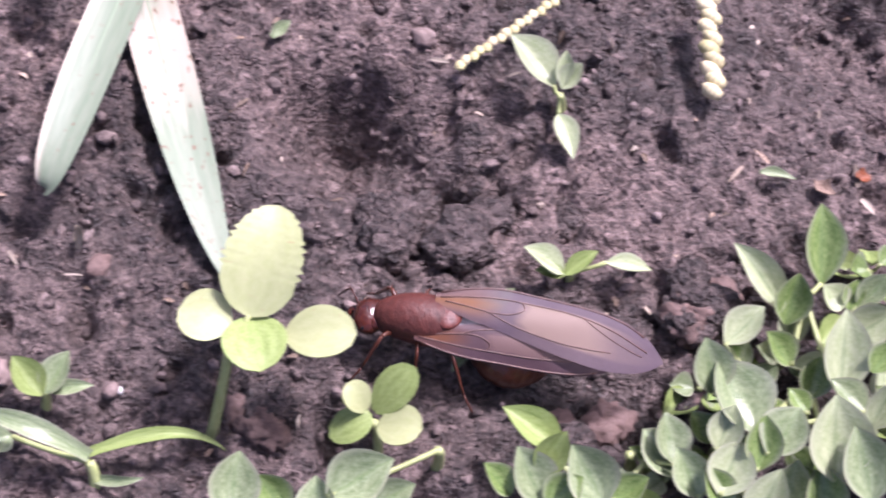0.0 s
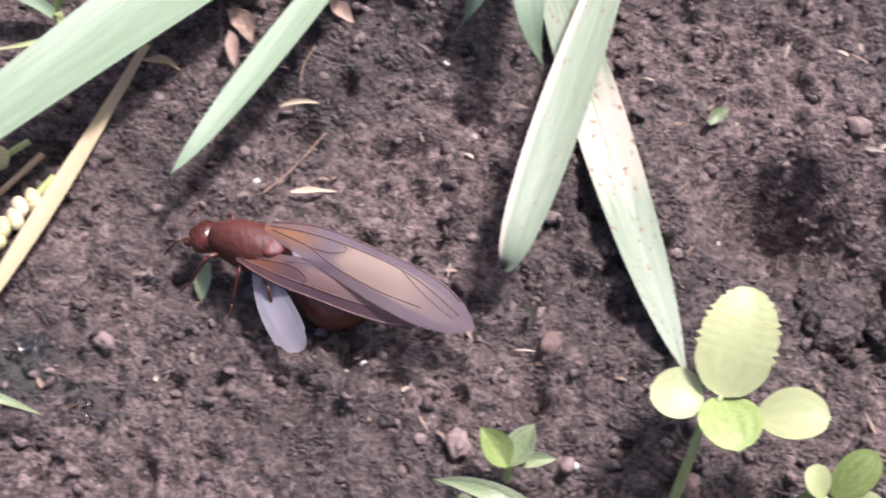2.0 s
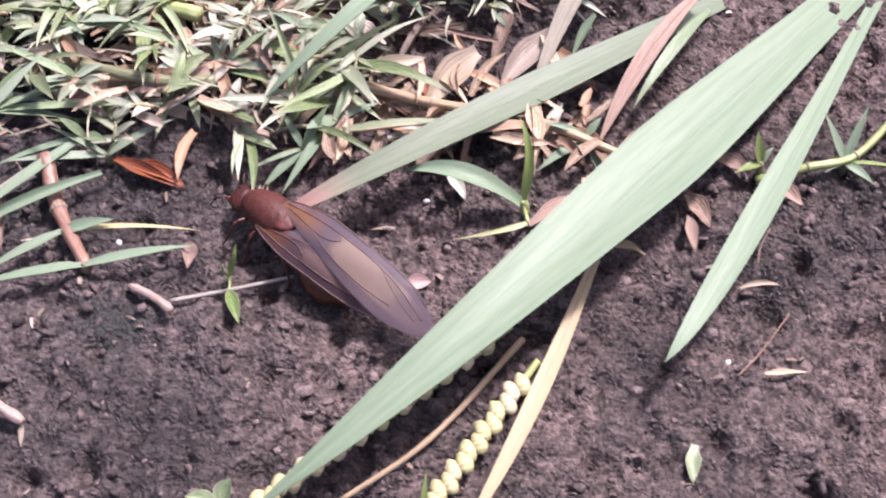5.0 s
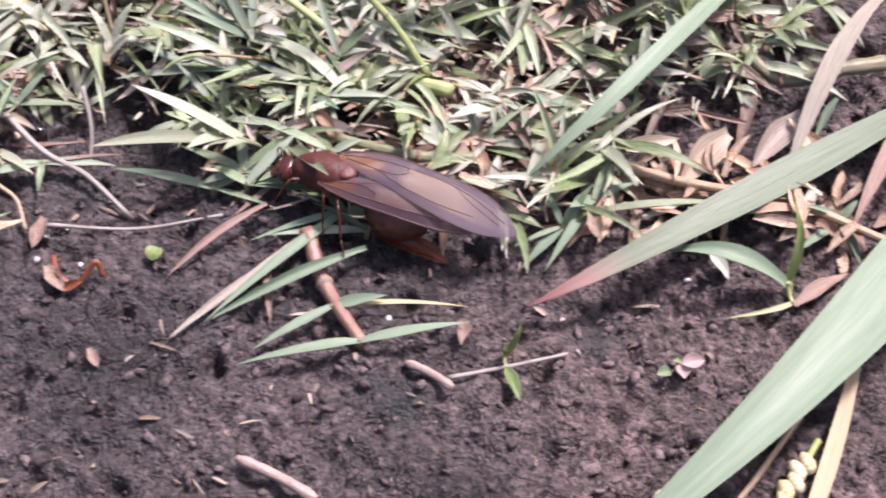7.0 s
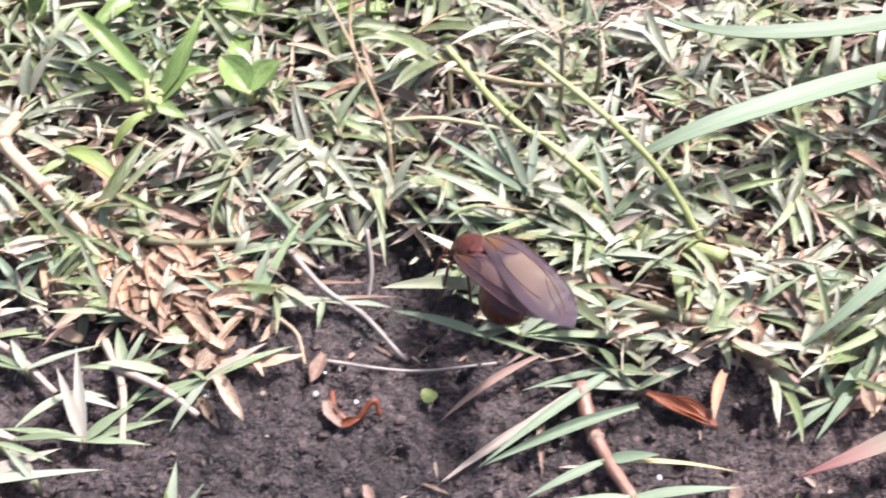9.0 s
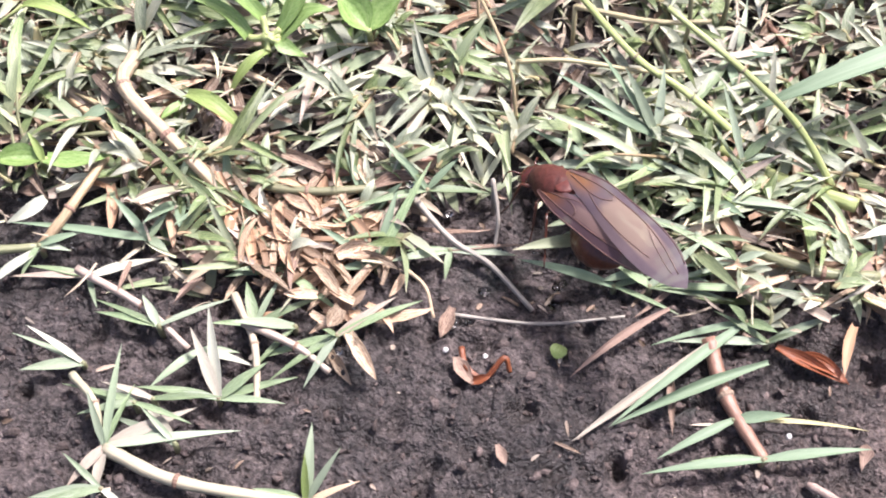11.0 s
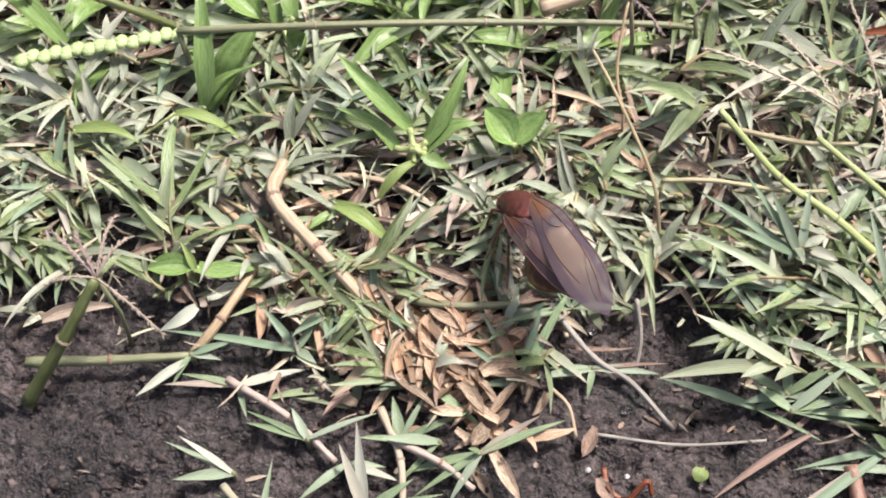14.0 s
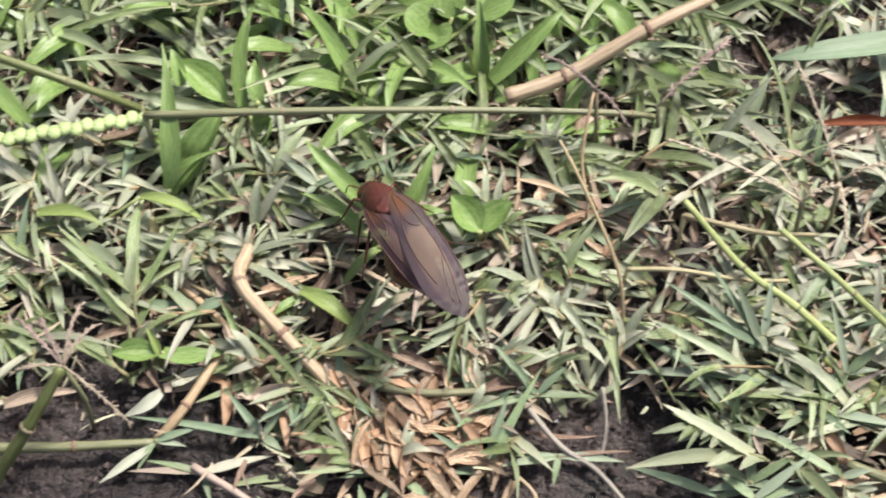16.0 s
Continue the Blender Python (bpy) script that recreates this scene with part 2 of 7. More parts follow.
# crumbs take a darker colour towards the turf
def darker_by_turf(m):
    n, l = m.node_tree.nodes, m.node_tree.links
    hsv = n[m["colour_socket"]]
    place, tc, darkened, turf_tone = n.new("ShaderNodeVectorMath"), n.new("ShaderNodeTexCoord"), n.new("ShaderNodeMapRange"), n.new("ShaderNodeMix")
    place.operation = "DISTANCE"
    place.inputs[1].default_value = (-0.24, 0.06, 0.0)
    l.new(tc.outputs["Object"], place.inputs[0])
    darkened.inputs["From Min"].default_value, darkened.inputs["From Max"].default_value = 0.06, 0.14
    darkened.inputs["To Min"].default_value, darkened.inputs["To Max"].default_value = 0.68, 1.0
    l.new(place.outputs["Value"], darkened.inputs["Value"])
    turf_tone.data_type, turf_tone.blend_type = "RGBA", "MULTIPLY"
    turf_tone.inputs["Factor"].default_value = 1.0
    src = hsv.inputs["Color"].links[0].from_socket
    l.new(src, turf_tone.inputs[6])
    l.new(darkened.outputs[0], turf_tone.inputs[7])
    l.new(turf_tone.outputs[2], hsv.inputs["Color"])
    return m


# wet stains, but the spot at (-13.2, 2.2) paints shade under the red-tipped blade
SOIL = damp_and_shade_patches(coarse(material("soil", (0.024, 0.0165, 0.0155), (0.21, 0.158, 0.148), 0.75, 700, 12, 0.95, 1900, 0.45, 0.0, spread=(0.36, 0.70), depth=0.0012)), [(-15.6, 1.35, 0.55), (-10.8, -1.55, 0.6), (-9.9, -2.1, 0.35), (-13.2, 2.2, 0.45), (-19.3, 4.6, 0.6), (-17.0, 2.9, 0.4)])
CRUMB = darker_by_turf(material("soil_crumb", (0.038, 0.027, 0.025), (0.21, 0.16, 0.148), 0.8, 500, 8, 0.9, 2500, 0.35, 0.5, island=True))
STONE = material("stone", (0.13, 0.09, 0.08), (0.28, 0.21, 0.19), 0.7, 300, 6, 0.4, 2000, 0.4, 0.15)
STONE_DARK = material("brown_stone", (0.07, 0.045, 0.038), (0.19, 0.125, 0.11), 0.8, 300, 6, 0.5, 2000, 0.4, 0.15)
STONE_PALE = material("pale_stone", (0.3, 0.27, 0.26), (0.5, 0.46, 0.45), 0.6, 300, 6, 0.3, 2000, 0.4, 0.15)
GRIT = material("grit", (0.4, 0.38, 0.36), (0.6, 0.58, 0.56), 0.4, 500, 4, 0.2, 2000, 0.6, 0.1)


def leafy(name, dark, light, rough=0.42, spec=0.55, vary=0.18, tint=None, translucent=0.25, rib=9, depth=0.5, island=False, bump=0.25, mottle=(0.33, 0.68)):
    return veins(material(name, dark, light, rough, 1.4, 5, bump, 5.0, spec, vary, tint=tint, translucent=translucent, island=island, coord="UV", stretch=(5.0, 4.0, 1.0), spread=mottle), rib, depth)


BLADE_PALE = leafy("pale_blade", (0.165, 0.235, 0.143), (0.25, 0.32, 0.215), 0.5, 0.36, 0.10, None, 0.2, 7, 0.05, bump=0.06)
BLADE_SPOT = along(leafy("spotted_blade", (0.165, 0.225, 0.143), (0.265, 0.305, 0.22), 0.5, 0.38, 0.08, None, 0.2, 7, 0.05, bump=0.06),
                   [(0.0, (0.3, 0.38, 0.25), 0.0), (0.36, (0.5, 0.44, 0.36), 0.0), (0.44, (0.50, 0.41, 0.34), 0.9), (0.54, (0.48, 0.41, 0.33), 0.7), (0.60, (0.5, 0.5, 0.4), 0.05), (0.96, (0.5, 0.5, 0.4), 0.0), (1.0, (0.50, 0.36, 0.26), 0.8)])
BLADE_DRY_EDGE = along(leafy("dry_margined_blade", (0.165, 0.225, 0.143), (0.265, 0.305, 0.22), 0.5, 0.38, 0.08, None, 0.2, 7, 0.05, bump=0.06),
                       [(0.0, (0.5, 0.44, 0.36), 0.0), (0.80, (0.5, 0.44, 0.36), 0.0), (0.90, (0.56, 0.50, 0.40), 0.75), (1.0, (0.58, 0.50, 0.40), 0.95)], across=True)
specks(BLADE_DRY_EDGE, (0.20, 0.13, 0.085), 0.64, 7.0)
specks(BLADE_SPOT, (0.20, 0.13, 0.085), 0.61, 7.0)
specks(BLADE_PALE, (0.28, 0.22, 0.14), 0.72, 5.0)
BLADE_RED = along(leafy("red_tipped_blade", (0.12, 0.165, 0.095), (0.20, 0.25, 0.165), 0.48, 0.4, 0.05, None, 0.15, 10, 0.3),
                  [(0.0, (0.3, 0.3, 0.2), 0.0), (0.66, (0.38, 0.29, 0.22), 0.1), (0.78, (0.40, 0.21, 0.185), 0.75), (1.0, (0.36, 0.12, 0.13), 0.9)])
BLADE_YELLOW = leafy("yellow_blade", (0.42, 0.38, 0.18), (0.60, 0.54, 0.30), 0.5, 0.4, 0.12, (0.5, 0.36, 0.24), 0.2, 8, 0.5)
GRASS = leafy("grass_leaf", (0.17, 0.24, 0.11), (0.32, 0.40, 0.24), 0.36, 0.6, 0.25, (0.34, 0.40, 0.29), 0.25, 7, 0.6, mottle=(0.40, 0.62))
TURF = leafy("turf_leaf", (0.095, 0.140, 0.050), (0.305, 0.36, 0.168), 0.38, 0.65, 0.36, (0.36, 0.42, 0.27), 0.25, 7, 0.5, True, mottle=(0.40, 0.62))
# pale tone of some leaves, partly their whitish highlights put into the colour
TURF_PALE = leafy("pale_turf_leaf", (0.205, 0.245, 0.155), (0.43, 0.46, 0.34), 0.38, 0.6, 0.3, (0.48, 0.47, 0.37), 0.2, 7, 0.5, True, mottle=(0.40, 0.62))
TURF_LEAF = leafy("turf_edge_leaf", (0.115, 0.175, 0.062), (0.32, 0.385, 0.185), 0.38, 0.65, 0.36, (0.44, 0.46, 0.34), 0.25, 7, 0.5, mottle=(0.40, 0.62))
TURF_STALK = leafy("turf_stalk", (0.16, 0.15, 0.07), (0.36, 0.33, 0.17), 0.42, 0.5, 0.3, (0.36, 0.24, 0.15), 0.0, 6, 0.4, True)
for leaf in (TURF, TURF_PALE, TURF_LEAF):
    along(leaf, [(0.0, (0.44, 0.42, 0.25), 0.55), (0.2, (0.4, 0.4, 0.25), 0.0), (0.8, (0.5, 0.45, 0.33), 0.0), (1.0, (0.50, 0.42, 0.30), 0.6)])
LITTER = leafy("turf_litter", (0.10, 0.062, 0.042), (0.35, 0.255, 0.185), 0.5, 0.45, 0.6, (0.50, 0.42, 0.34), 0.15, 6, 0.8, True, mottle=(0.40, 0.62))
STRAWS = leafy("straw_litter", (0.25, 0.16, 0.10), (0.68, 0.53, 0.38), 0.5, 0.4, 0.5, (0.38, 0.23, 0.14), 0.15, 6, 0.8, True, mottle=(0.40, 0.62))
SHREDS = leafy("dry_shreds", (0.16, 0.10, 0.06), (0.56, 0.49, 0.38), 0.5, 0.4, 0.5, (0.40, 0.42, 0.28), 0.1, 4, 0.5, True)
DRY = leafy("dead_leaf", (0.18, 0.11, 0.08), (0.40, 0.29, 0.22), 0.6, 0.35, 0.2, (0.36, 0.25, 0.20), 0.12, 7, 0.9, mottle=(0.40, 0.62))
DRY_PALE = leafy("faded_leaf", (0.30, 0.23, 0.18), (0.46, 0.39, 0.32), 0.5, 0.45, 0.12, (0.5, 0.52, 0.42), 0.15, 8, 0.7)
RUST = leafy("rusty_leaf", (0.13, 0.03, 0.012), (0.33, 0.11, 0.045), 0.4, 0.5, 0.15, None, 0.1, 6, 0.8)
HAY = leafy("withered_blade", (0.25, 0.22, 0.16), (0.41, 0.37, 0.29), 0.6, 0.3, 0.08, None, 0.15, 9, 0.5)
TWIG = leafy("twig_bark", (0.24, 0.165, 0.135), (0.46, 0.35, 0.30), 0.65, 0.3, 0.12, None, 0.0, 4, 0.35, bump=0.5)
STRAW = leafy("straw", (0.36, 0.26, 0.16), (0.54, 0.42, 0.30), 0.5, 0.45, 0.12, (0.46, 0.38, 0.28), 0.05, 7, 0.6)
STRAW_GREY = leafy("weathered_straw", (0.22, 0.19, 0.16), (0.42, 0.38, 0.33), 0.6, 0.4, 0.12, None, 0.0, 6, 0.6)
ROOT = leafy("root_bark", (0.14, 0.075, 0.05), (0.30, 0.20, 0.15), 0.65, 0.35, 0.2, (0.36, 0.27, 0.2), 0.0, 5, 0.7)
STEM_GREEN = leafy("green_stem", (0.30, 0.36, 0.12), (0.48, 0.52, 0.24), 0.4, 0.5, 0.08, None, 0.1, 6, 0.4)
STEM_OLIVE = leafy("olive_stem", (0.14, 0.15, 0.08), (0.27, 0.27, 0.15), 0.42, 0.5, 0.12, (0.24, 0.19, 0.12), 0.0, 6, 0.4)
STEM_DARK = leafy("dark_stem", (0.08, 0.10, 0.03), (0.17, 0.19, 0.07), 0.45, 0.5, 0.08, None, 0.0, 6, 0.4)
STEM_TAN = leafy("tan_stem", (0.30, 0.21, 0.12), (0.48, 0.36, 0.23), 0.5, 0.4, 0.1, (0.42, 0.38, 0.22), 0.0, 6, 0.5)
STEM_PINK = leafy("pale_pink_stem", (0.27, 0.195, 0.16), (0.43, 0.35, 0.295), 0.45, 0.5, 0.1, (0.36, 0.33, 0.23), 0.0, 6, 0.4)
STEM_RED = leafy("red_stem", (0.17, 0.085, 0.06), (0.34, 0.20, 0.14), 0.45, 0.5, 0.1, None, 0.0, 6, 0.4)
SEED = leafy("seed_husk", (0.40, 0.36, 0.14), (0.64, 0.58, 0.33), 0.5, 0.45, 0.12, (0.66, 0.56, 0.36), 0.1, 5, 0.5)
SEED_GREEN = leafy("green_seed_husk", (0.34, 0.44, 0.16), (0.52, 0.62, 0.32), 0.45, 0.5, 0.08, None, 0.1, 5, 0.4)
SEED_PURPLE = leafy("purple_seed_husk", (0.20, 0.14, 0.13), (0.44, 0.34, 0.30), 0.6, 0.35, 0.2, (0.36, 0.3, 0.22), 0.05, 4, 0.6)
SEED_PALE = leafy("pale_seed_husk", (0.34, 0.28, 0.20), (0.56, 0.48, 0.38), 0.6, 0.35, 0.2, None, 0.05, 4, 0.6)
LEAF_YELLOW = leafy("yellow_green_leaf", (0.39, 0.43, 0.20), (0.47, 0.50, 0.27), 0.45, 0.45, 0.06, None, 0.3, 4, 0.1, bump=0.06)
LEAF_LIME = leafy("lime_leaf", (0.21, 0.29, 0.07), (0.36, 0.44, 0.17), 0.42, 0.5, 0.12, None, 0.3, 5, 0.25)
LEAF_PALE = leafy("pale_leaf", (0.28, 0.35, 0.17), (0.52, 0.56, 0.36), 0.34, 0.7, 0.10, None, 0.2, 4, 0.2)
LEAF_GREY = leafy("grey_green_leaf", (0.14, 0.20, 0.085), (0.37, 0.43, 0.25), 0.24, 0.75, 0.12, None, 0.2, 4, 0.25)
LEAF_HERB = leafy("herb_leaf", (0.09, 0.165, 0.035), (0.30, 0.39, 0.14), 0.26, 0.7, 0.15, None, 0.25, 4, 0.3)
LEAF_GREEN = leafy("bright_leaf", (0.16, 0.28, 0.06), (0.38, 0.51, 0.20), 0.30, 0.65, 0.12, None, 0.3, 6, 0.35)
LEAF_PINK = leafy("pink_leaf", (0.42, 0.27, 0.25), (0.58, 0.42, 0.40), 0.45, 0.5, 0.06, None, 0.15, 4, 0.2)
for herb in (LEAF_GREY, LEAF_HERB, LEAF_PALE):
    along(herb, [(0.0, (0.48, 0.46, 0.36), 0.55), (0.14, (0.4, 0.44, 0.3), 0.0), (0.42, (0.1, 0.18, 0.05), 0.0), (0.5, (0.12, 0.20, 0.06), 0.55), (0.58, (0.1, 0.18, 0.05), 0.0), (0.86, (0.4, 0.44, 0.3), 0.0), (1.0, (0.46, 0.44, 0.34), 0.55)], across=True)
specks(LEAF_YELLOW, (0.42, 0.30, 0.17), 0.66, 3.0)
CHITIN = material("red_brown_shell", (0.036, 0.009, 0.007), (0.105, 0.028, 0.020), 0.55, 160, 7, 0.35, 1600, 0.35, 0.0)
CHITIN_RED = material("dull_red_shell", (0.06, 0.014, 0.011), (0.15, 0.040, 0.030), 0.5, 160, 7, 0.3, 1600, 0.4, 0.0)
ABDOMEN = material("amber_red_shell", (0.030, 0.007, 0.004), (0.095, 0.022, 0.008), 0.28, 250, 6, 0.15, 2500, 0.55, 0.0)
CHITIN_DARK = material("dark_red_shell", (0.028, 0.006, 0.004), (0.085, 0.017, 0.009), 0.25, 250, 6, 0.2, 2500, 0.6, 0.0)
LIMB = material("amber_limb", (0.035, 0.009, 0.005), (0.085, 0.022, 0.010), 0.35, 400, 5, 0.2, 2500, 0.5, 0.0)
EYE = material("black_eye", (0.008, 0.006, 0.006), (0.02, 0.015, 0.015), 0.15, 900, 3, 0.1, 4000, 0.6, 0.0)
VEIN = material("brown_vein", (0.07, 0.035, 0.03), (0.14, 0.075, 0.06), 0.4, 600, 4, 0.2, 2500, 0.5, 0.0)


def wing_material(name, see_through, edge, panel, root, tan_from, tan_to):
    """A smoky membrane: dark margins and tip, a paler cell in the middle, amber towards the root."""
    m = material(name, tuple(0.8 * c for c in edge), edge, 0.55, 2.0, 6, 0.05, 9.0, 0.2, 0.0, coord="UV", stretch=(4, 5, 1))
    n, l = m.node_tree.nodes, m.node_tree.links
    uv, sep = n.new("ShaderNodeUVMap"), n.new("ShaderNodeSeparateXYZ")
    l.new(uv.outputs[0], sep.inputs[0])
    wob = n.new("ShaderNodeTexNoise")
    wob.inputs["Scale"].default_value = 3.5
    l.new(uv.outputs[0], wob.inputs["Vector"])

    def band(source, points, wobble):
        ad = n.new("ShaderNodeMath")
        ad.operation = "MULTIPLY_ADD"
        ad.inputs[1].default_value = wobble
        l.new(wob.outputs["Fac"], ad.inputs[0])
        l.new(source, ad.inputs[2])
        r = n.new("ShaderNodeValToRGB")
        while len(r.color_ramp.elements) < len(points):
            r.color_ramp.elements.new(0.5)
        for k, (p, s) in enumerate(points):
            r.color_ramp.elements[k].position, r.color_ramp.elements[k].color = p, (s, s, s, 1)
        l.new(ad.outputs[0], r.inputs[0])
        return r.outputs[0]

    def both(x, y):
        k = n.new("ShaderNodeMath")
        k.operation = "MULTIPLY"
        l.new(x, k.inputs[0])
        l.new(y, k.inputs[1])
        return k.outputs[0]

    cell = both(band(sep.outputs[0], [(0.0, 0), (tan_from, 0), (tan_from + 0.05, 1), (tan_to, 1), (tan_to + 0.06, 0.15)], 0.12), band(sep.outputs[1], [(0.0, 0.1), (0.38, 0.12), (0.44, 1), (0.70, 0.9), (0.84, 0.3), (1.0, 0.0)], 0.1))
    amber = both(band(sep.outputs[0], [(0.0, 0.2), (0.3, 0.4), (0.45, 1), (0.8, 0.6), (1.0, 0.2)], 0.1), band(sep.outputs[1], [(0.0, 1), (0.20, 1), (0.33, 0.0), (1.0, 0.0)], 0.1))
    hsv = n[m["colour_socket"]]
    src = hsv.inputs["Color"].links[0].from_socket
    for fac, col in ((cell, panel), (amber, root)):
        tm = n.new("ShaderNodeMix")
        tm.data_type = "RGBA"
        l.new(fac, tm.inputs["Factor"])
        l.new(src, tm.inputs[6])
        tm.inputs[7].default_value = (*col, 1)
        src = tm.outputs[2]
    l.new(src, hsv.inputs["Color"])
    clear, ms = n.new("ShaderNodeBsdfTransparent"), n.new("ShaderNodeMixShader")
    ms.inputs[0].default_value = see_through
    l.new(n["Principled BSDF"].outputs[0], ms.inputs[1])
    l.new(clear.outputs[0], ms.inputs[2])
    l.new(ms.outputs[0], n["Material Output"].inputs["Surface"])
    return m


WING = wing_material("smoky_wing", 0.16, (0.090, 0.064, 0.080), (0.205, 0.145, 0.116), (0.18, 0.08, 0.035), 0.26, 0.84)
WING_DARK = wing_material("dark_wing", 0.12, (0.078, 0.046, 0.054), (0.14, 0.088, 0.08), (0.13, 0.05, 0.024), 0.3, 0.7)
WING_PALE = wing_material("pale_wing", 0.15, (0.24, 0.22, 0.245), (0.28, 0.26, 0.29), (0.20, 0.16, 0.155), 0.2, 0.8)
WATER = bpy.data.materials.new("water_drop")
WATER.use_nodes = True
wb = WATER.node_tree.nodes["Principled BSDF"]
wb.inputs["Transmission Weight"].default_value, wb.inputs["Roughness"].default_value, wb.inputs["IOR"].default_value = 1.0, 0.02, 1.33


# ---- building tools ----
def sphere_points(level):
    bm = bmesh.new()
    bmesh.ops.create_icosphere(bm, subdivisions=level, radius=1.0)
    bm.verts.ensure_lookup_table()
    got = [v.co.copy() for v in bm.verts], [[v.index for v in f.verts] for f in bm.faces]
    bm.free()
    return got


BALLS = {k: sphere_points(k) for k in (1, 2, 3)}


class Build:
    """Collects ribbons, tubes and lumps, in centimetres, for one mesh."""

    def __init__(self):
        self.v, self.f, self.uv = [], [], []

    def sheet(self, rows, us, vs, closed=False):
        base, cols = len(self.v), len(rows[0])
        for row in rows:
            self.v.extend(row)
        for i in range(len(rows) - 1):
            for j in range(cols if closed else cols - 1):
                k = (j + 1) % cols
                self.f.append((base + i * cols + j, base + i * cols + k, base + (i + 1) * cols + k, base + (i + 1) * cols + j))
                u1 = us[j + 1] if j + 1 < len(us) else 1.0
                self.uv.extend(((us[j], vs[i]), (u1, vs[i]), (u1, vs[i + 1]), (us[j], vs[i + 1])))

    def ribbon(self, spine, width, profile, across=3, fold=0.2, roll=0.0, up=(0, 0, 1), thick=0.0, wave=0.0, teeth=0, bias=0.0):
        """A leaf along the spine; profile(s) is its width, fold its V shape, teeth a toothed margin."""
        n = len(spine)
        up = Vector(up)
        top, low = [], []
        us = [j / (across - 1) for j in range(across)]
        vs = [i / (n - 1) for i in range(n)]
        for i, p in enumerate(spine):
            tan = (spine[min(i + 1, n - 1)] - spine[max(i - 1, 0)]).normalized()
            side = tan.cross(up)
            if side.length < 1e-4:
                side = tan.cross(Vector((1, 0, 0)))
            side.normalize()
            nor = side.cross(tan)
            a = roll * (0.5 + 0.5 * vs[i])
            side, nor = side * math.cos(a) + nor * math.sin(a), nor * math.cos(a) - side * math.sin(a)
            w = calm = width * profile(vs[i])
            if teeth and 0.25 < vs[i] < 0.98:
                w *= (0.91 if i % 2 else 0.99) + 0.05 * math.sin(i * 2.3)
            row = []
            for u in us:
                c = 2 * u - 1
                lift = fold * calm * (abs(c) ** 1.4 - 0.5) + wave * width * math.sin(9 * vs[i] + 2.4 * c) * abs(c)
                row.append(p + side * (c * w / 2 + bias * w) + nor * lift)
            top.append(row)
            low.append([q - nor * thick for q in row])
        self.sheet(top, us, vs)
        if thick:
            self.sheet([r[::-1] for r in low], us[::-1], vs)
            edge = [[a[0], b[0]] for a, b in zip(low, top)], [[b[-1], a[-1]] for a, b in zip(low, top)]
            for e, u in zip(edge, (0.0, 1.0)):
                self.sheet(e, [u, u], vs)

    def tube(self, spine, radii, sides=6):
        n = len(spine)
        rows, vs = [], [i / (n - 1) for i in range(n)]
        ref = Vector((0.31, 0.22, 0.92))
        for i, p in enumerate(spine):
            tan = (spine[min(i + 1, n - 1)] - spine[max(i - 1, 0)]).normalized()
            a = tan.cross(ref)
            a = a.normalized() if a.length > 1e-3 else Vector((1, 0, 0))
            b = tan.cross(a)
            r = radii[i] if hasattr(radii, "__len__") else radii
            rows.append([p + (a * math.cos(6.28319 * k / sides) + b * math.sin(6.28319 * k / sides)) * r for k in range(sides)])
        rows = [[spine[0].copy() for _ in range(sides)]] + rows + [[spine[-1].copy() for _ in range(sides)]]
        self.sheet(rows, [k / sides for k in range(sides)], [0.0] + vs + [1.0], True)

    def lump(self, centre, radii, level=2, rough=0.0, turn=None, freq=1.5, seed=0.0):
        pts, faces = BALLS[level]
        base = len(self.v)
        centre, radii = Vector(centre), Vector(radii)
        for p in pts:
            k = 1 + rough * noise.noise(p * freq + Vector((seed, seed * 0.7, -seed))) if rough else 1.0
            q = Vector((p.x * radii.x, p.y * radii.y, p.z * radii.z)) * k
            if turn is not None:
                q = turn @ q
            self.v.append(centre + q)
        for f in faces:
            self.f.append(tuple(base + i for i in f))
            self.uv.extend((0.5 + 0.5 * pts[i].y, 0.5 + 0.5 * pts[i].x) for i in f)

    def mesh(self, name, mat, origin=(0, 0, 0)):
        o = Vector(origin)
        me = bpy.data.meshes.new(name)
        me.from_pydata([tuple((Vector(p) - o) * C) for p in self.v], [], self.f)
        layer = me.uv_layers.new(name="UVMap")
        layer.data.foreach_set("uv", np.array(self.uv, dtype=np.float32).ravel())
        me.polygons.foreach_set("use_smooth", np.ones(len(me.polygons), dtype=bool))
        me.materials.append(mat)
        me.update()
        return me


ORIGINS = {}


def thing(name, at, label, category, group=""):
    ob = new(name)
    ob.empty_display_size = 0.002
    ob.location = Vector(at) * C
    ORIGINS[ob] = Vector(at)
    return tagged(ob, label, category, group)


def part(name, build, mat, parent, label=""):
    """One mesh under a thing or a part; all are built in the thing's place."""
    at = ORIGINS[parent]
    ob = new(name, build.mesh(name, mat, at))
    ob.parent = parent
    ORIGINS[ob] = at
    return tagged(ob, label)


def solo(name, build, mat, label, category, group="", kind=""):
    lo = np.array([tuple(p) for p in build.v])
    at = Vector((*lo.mean(0)[:2], lo[:, 2].min()))
    ob = new(name, build.mesh(name, mat, at))
    ob.location = at * C
    return tagged(ob, label, category, group, kind)


def curve(a, m, b, n=14):
    """Points of a smooth line from a through m to b."""
    a, m, b = Vector(a), Vector(m), Vector(b)
    c = 2 * m - (a + b) / 2
    return [a * (1 - s) ** 2 + c * 2 * s * (1 - s) + b * s * s for s in (i / (n - 1) for i in range(n))]


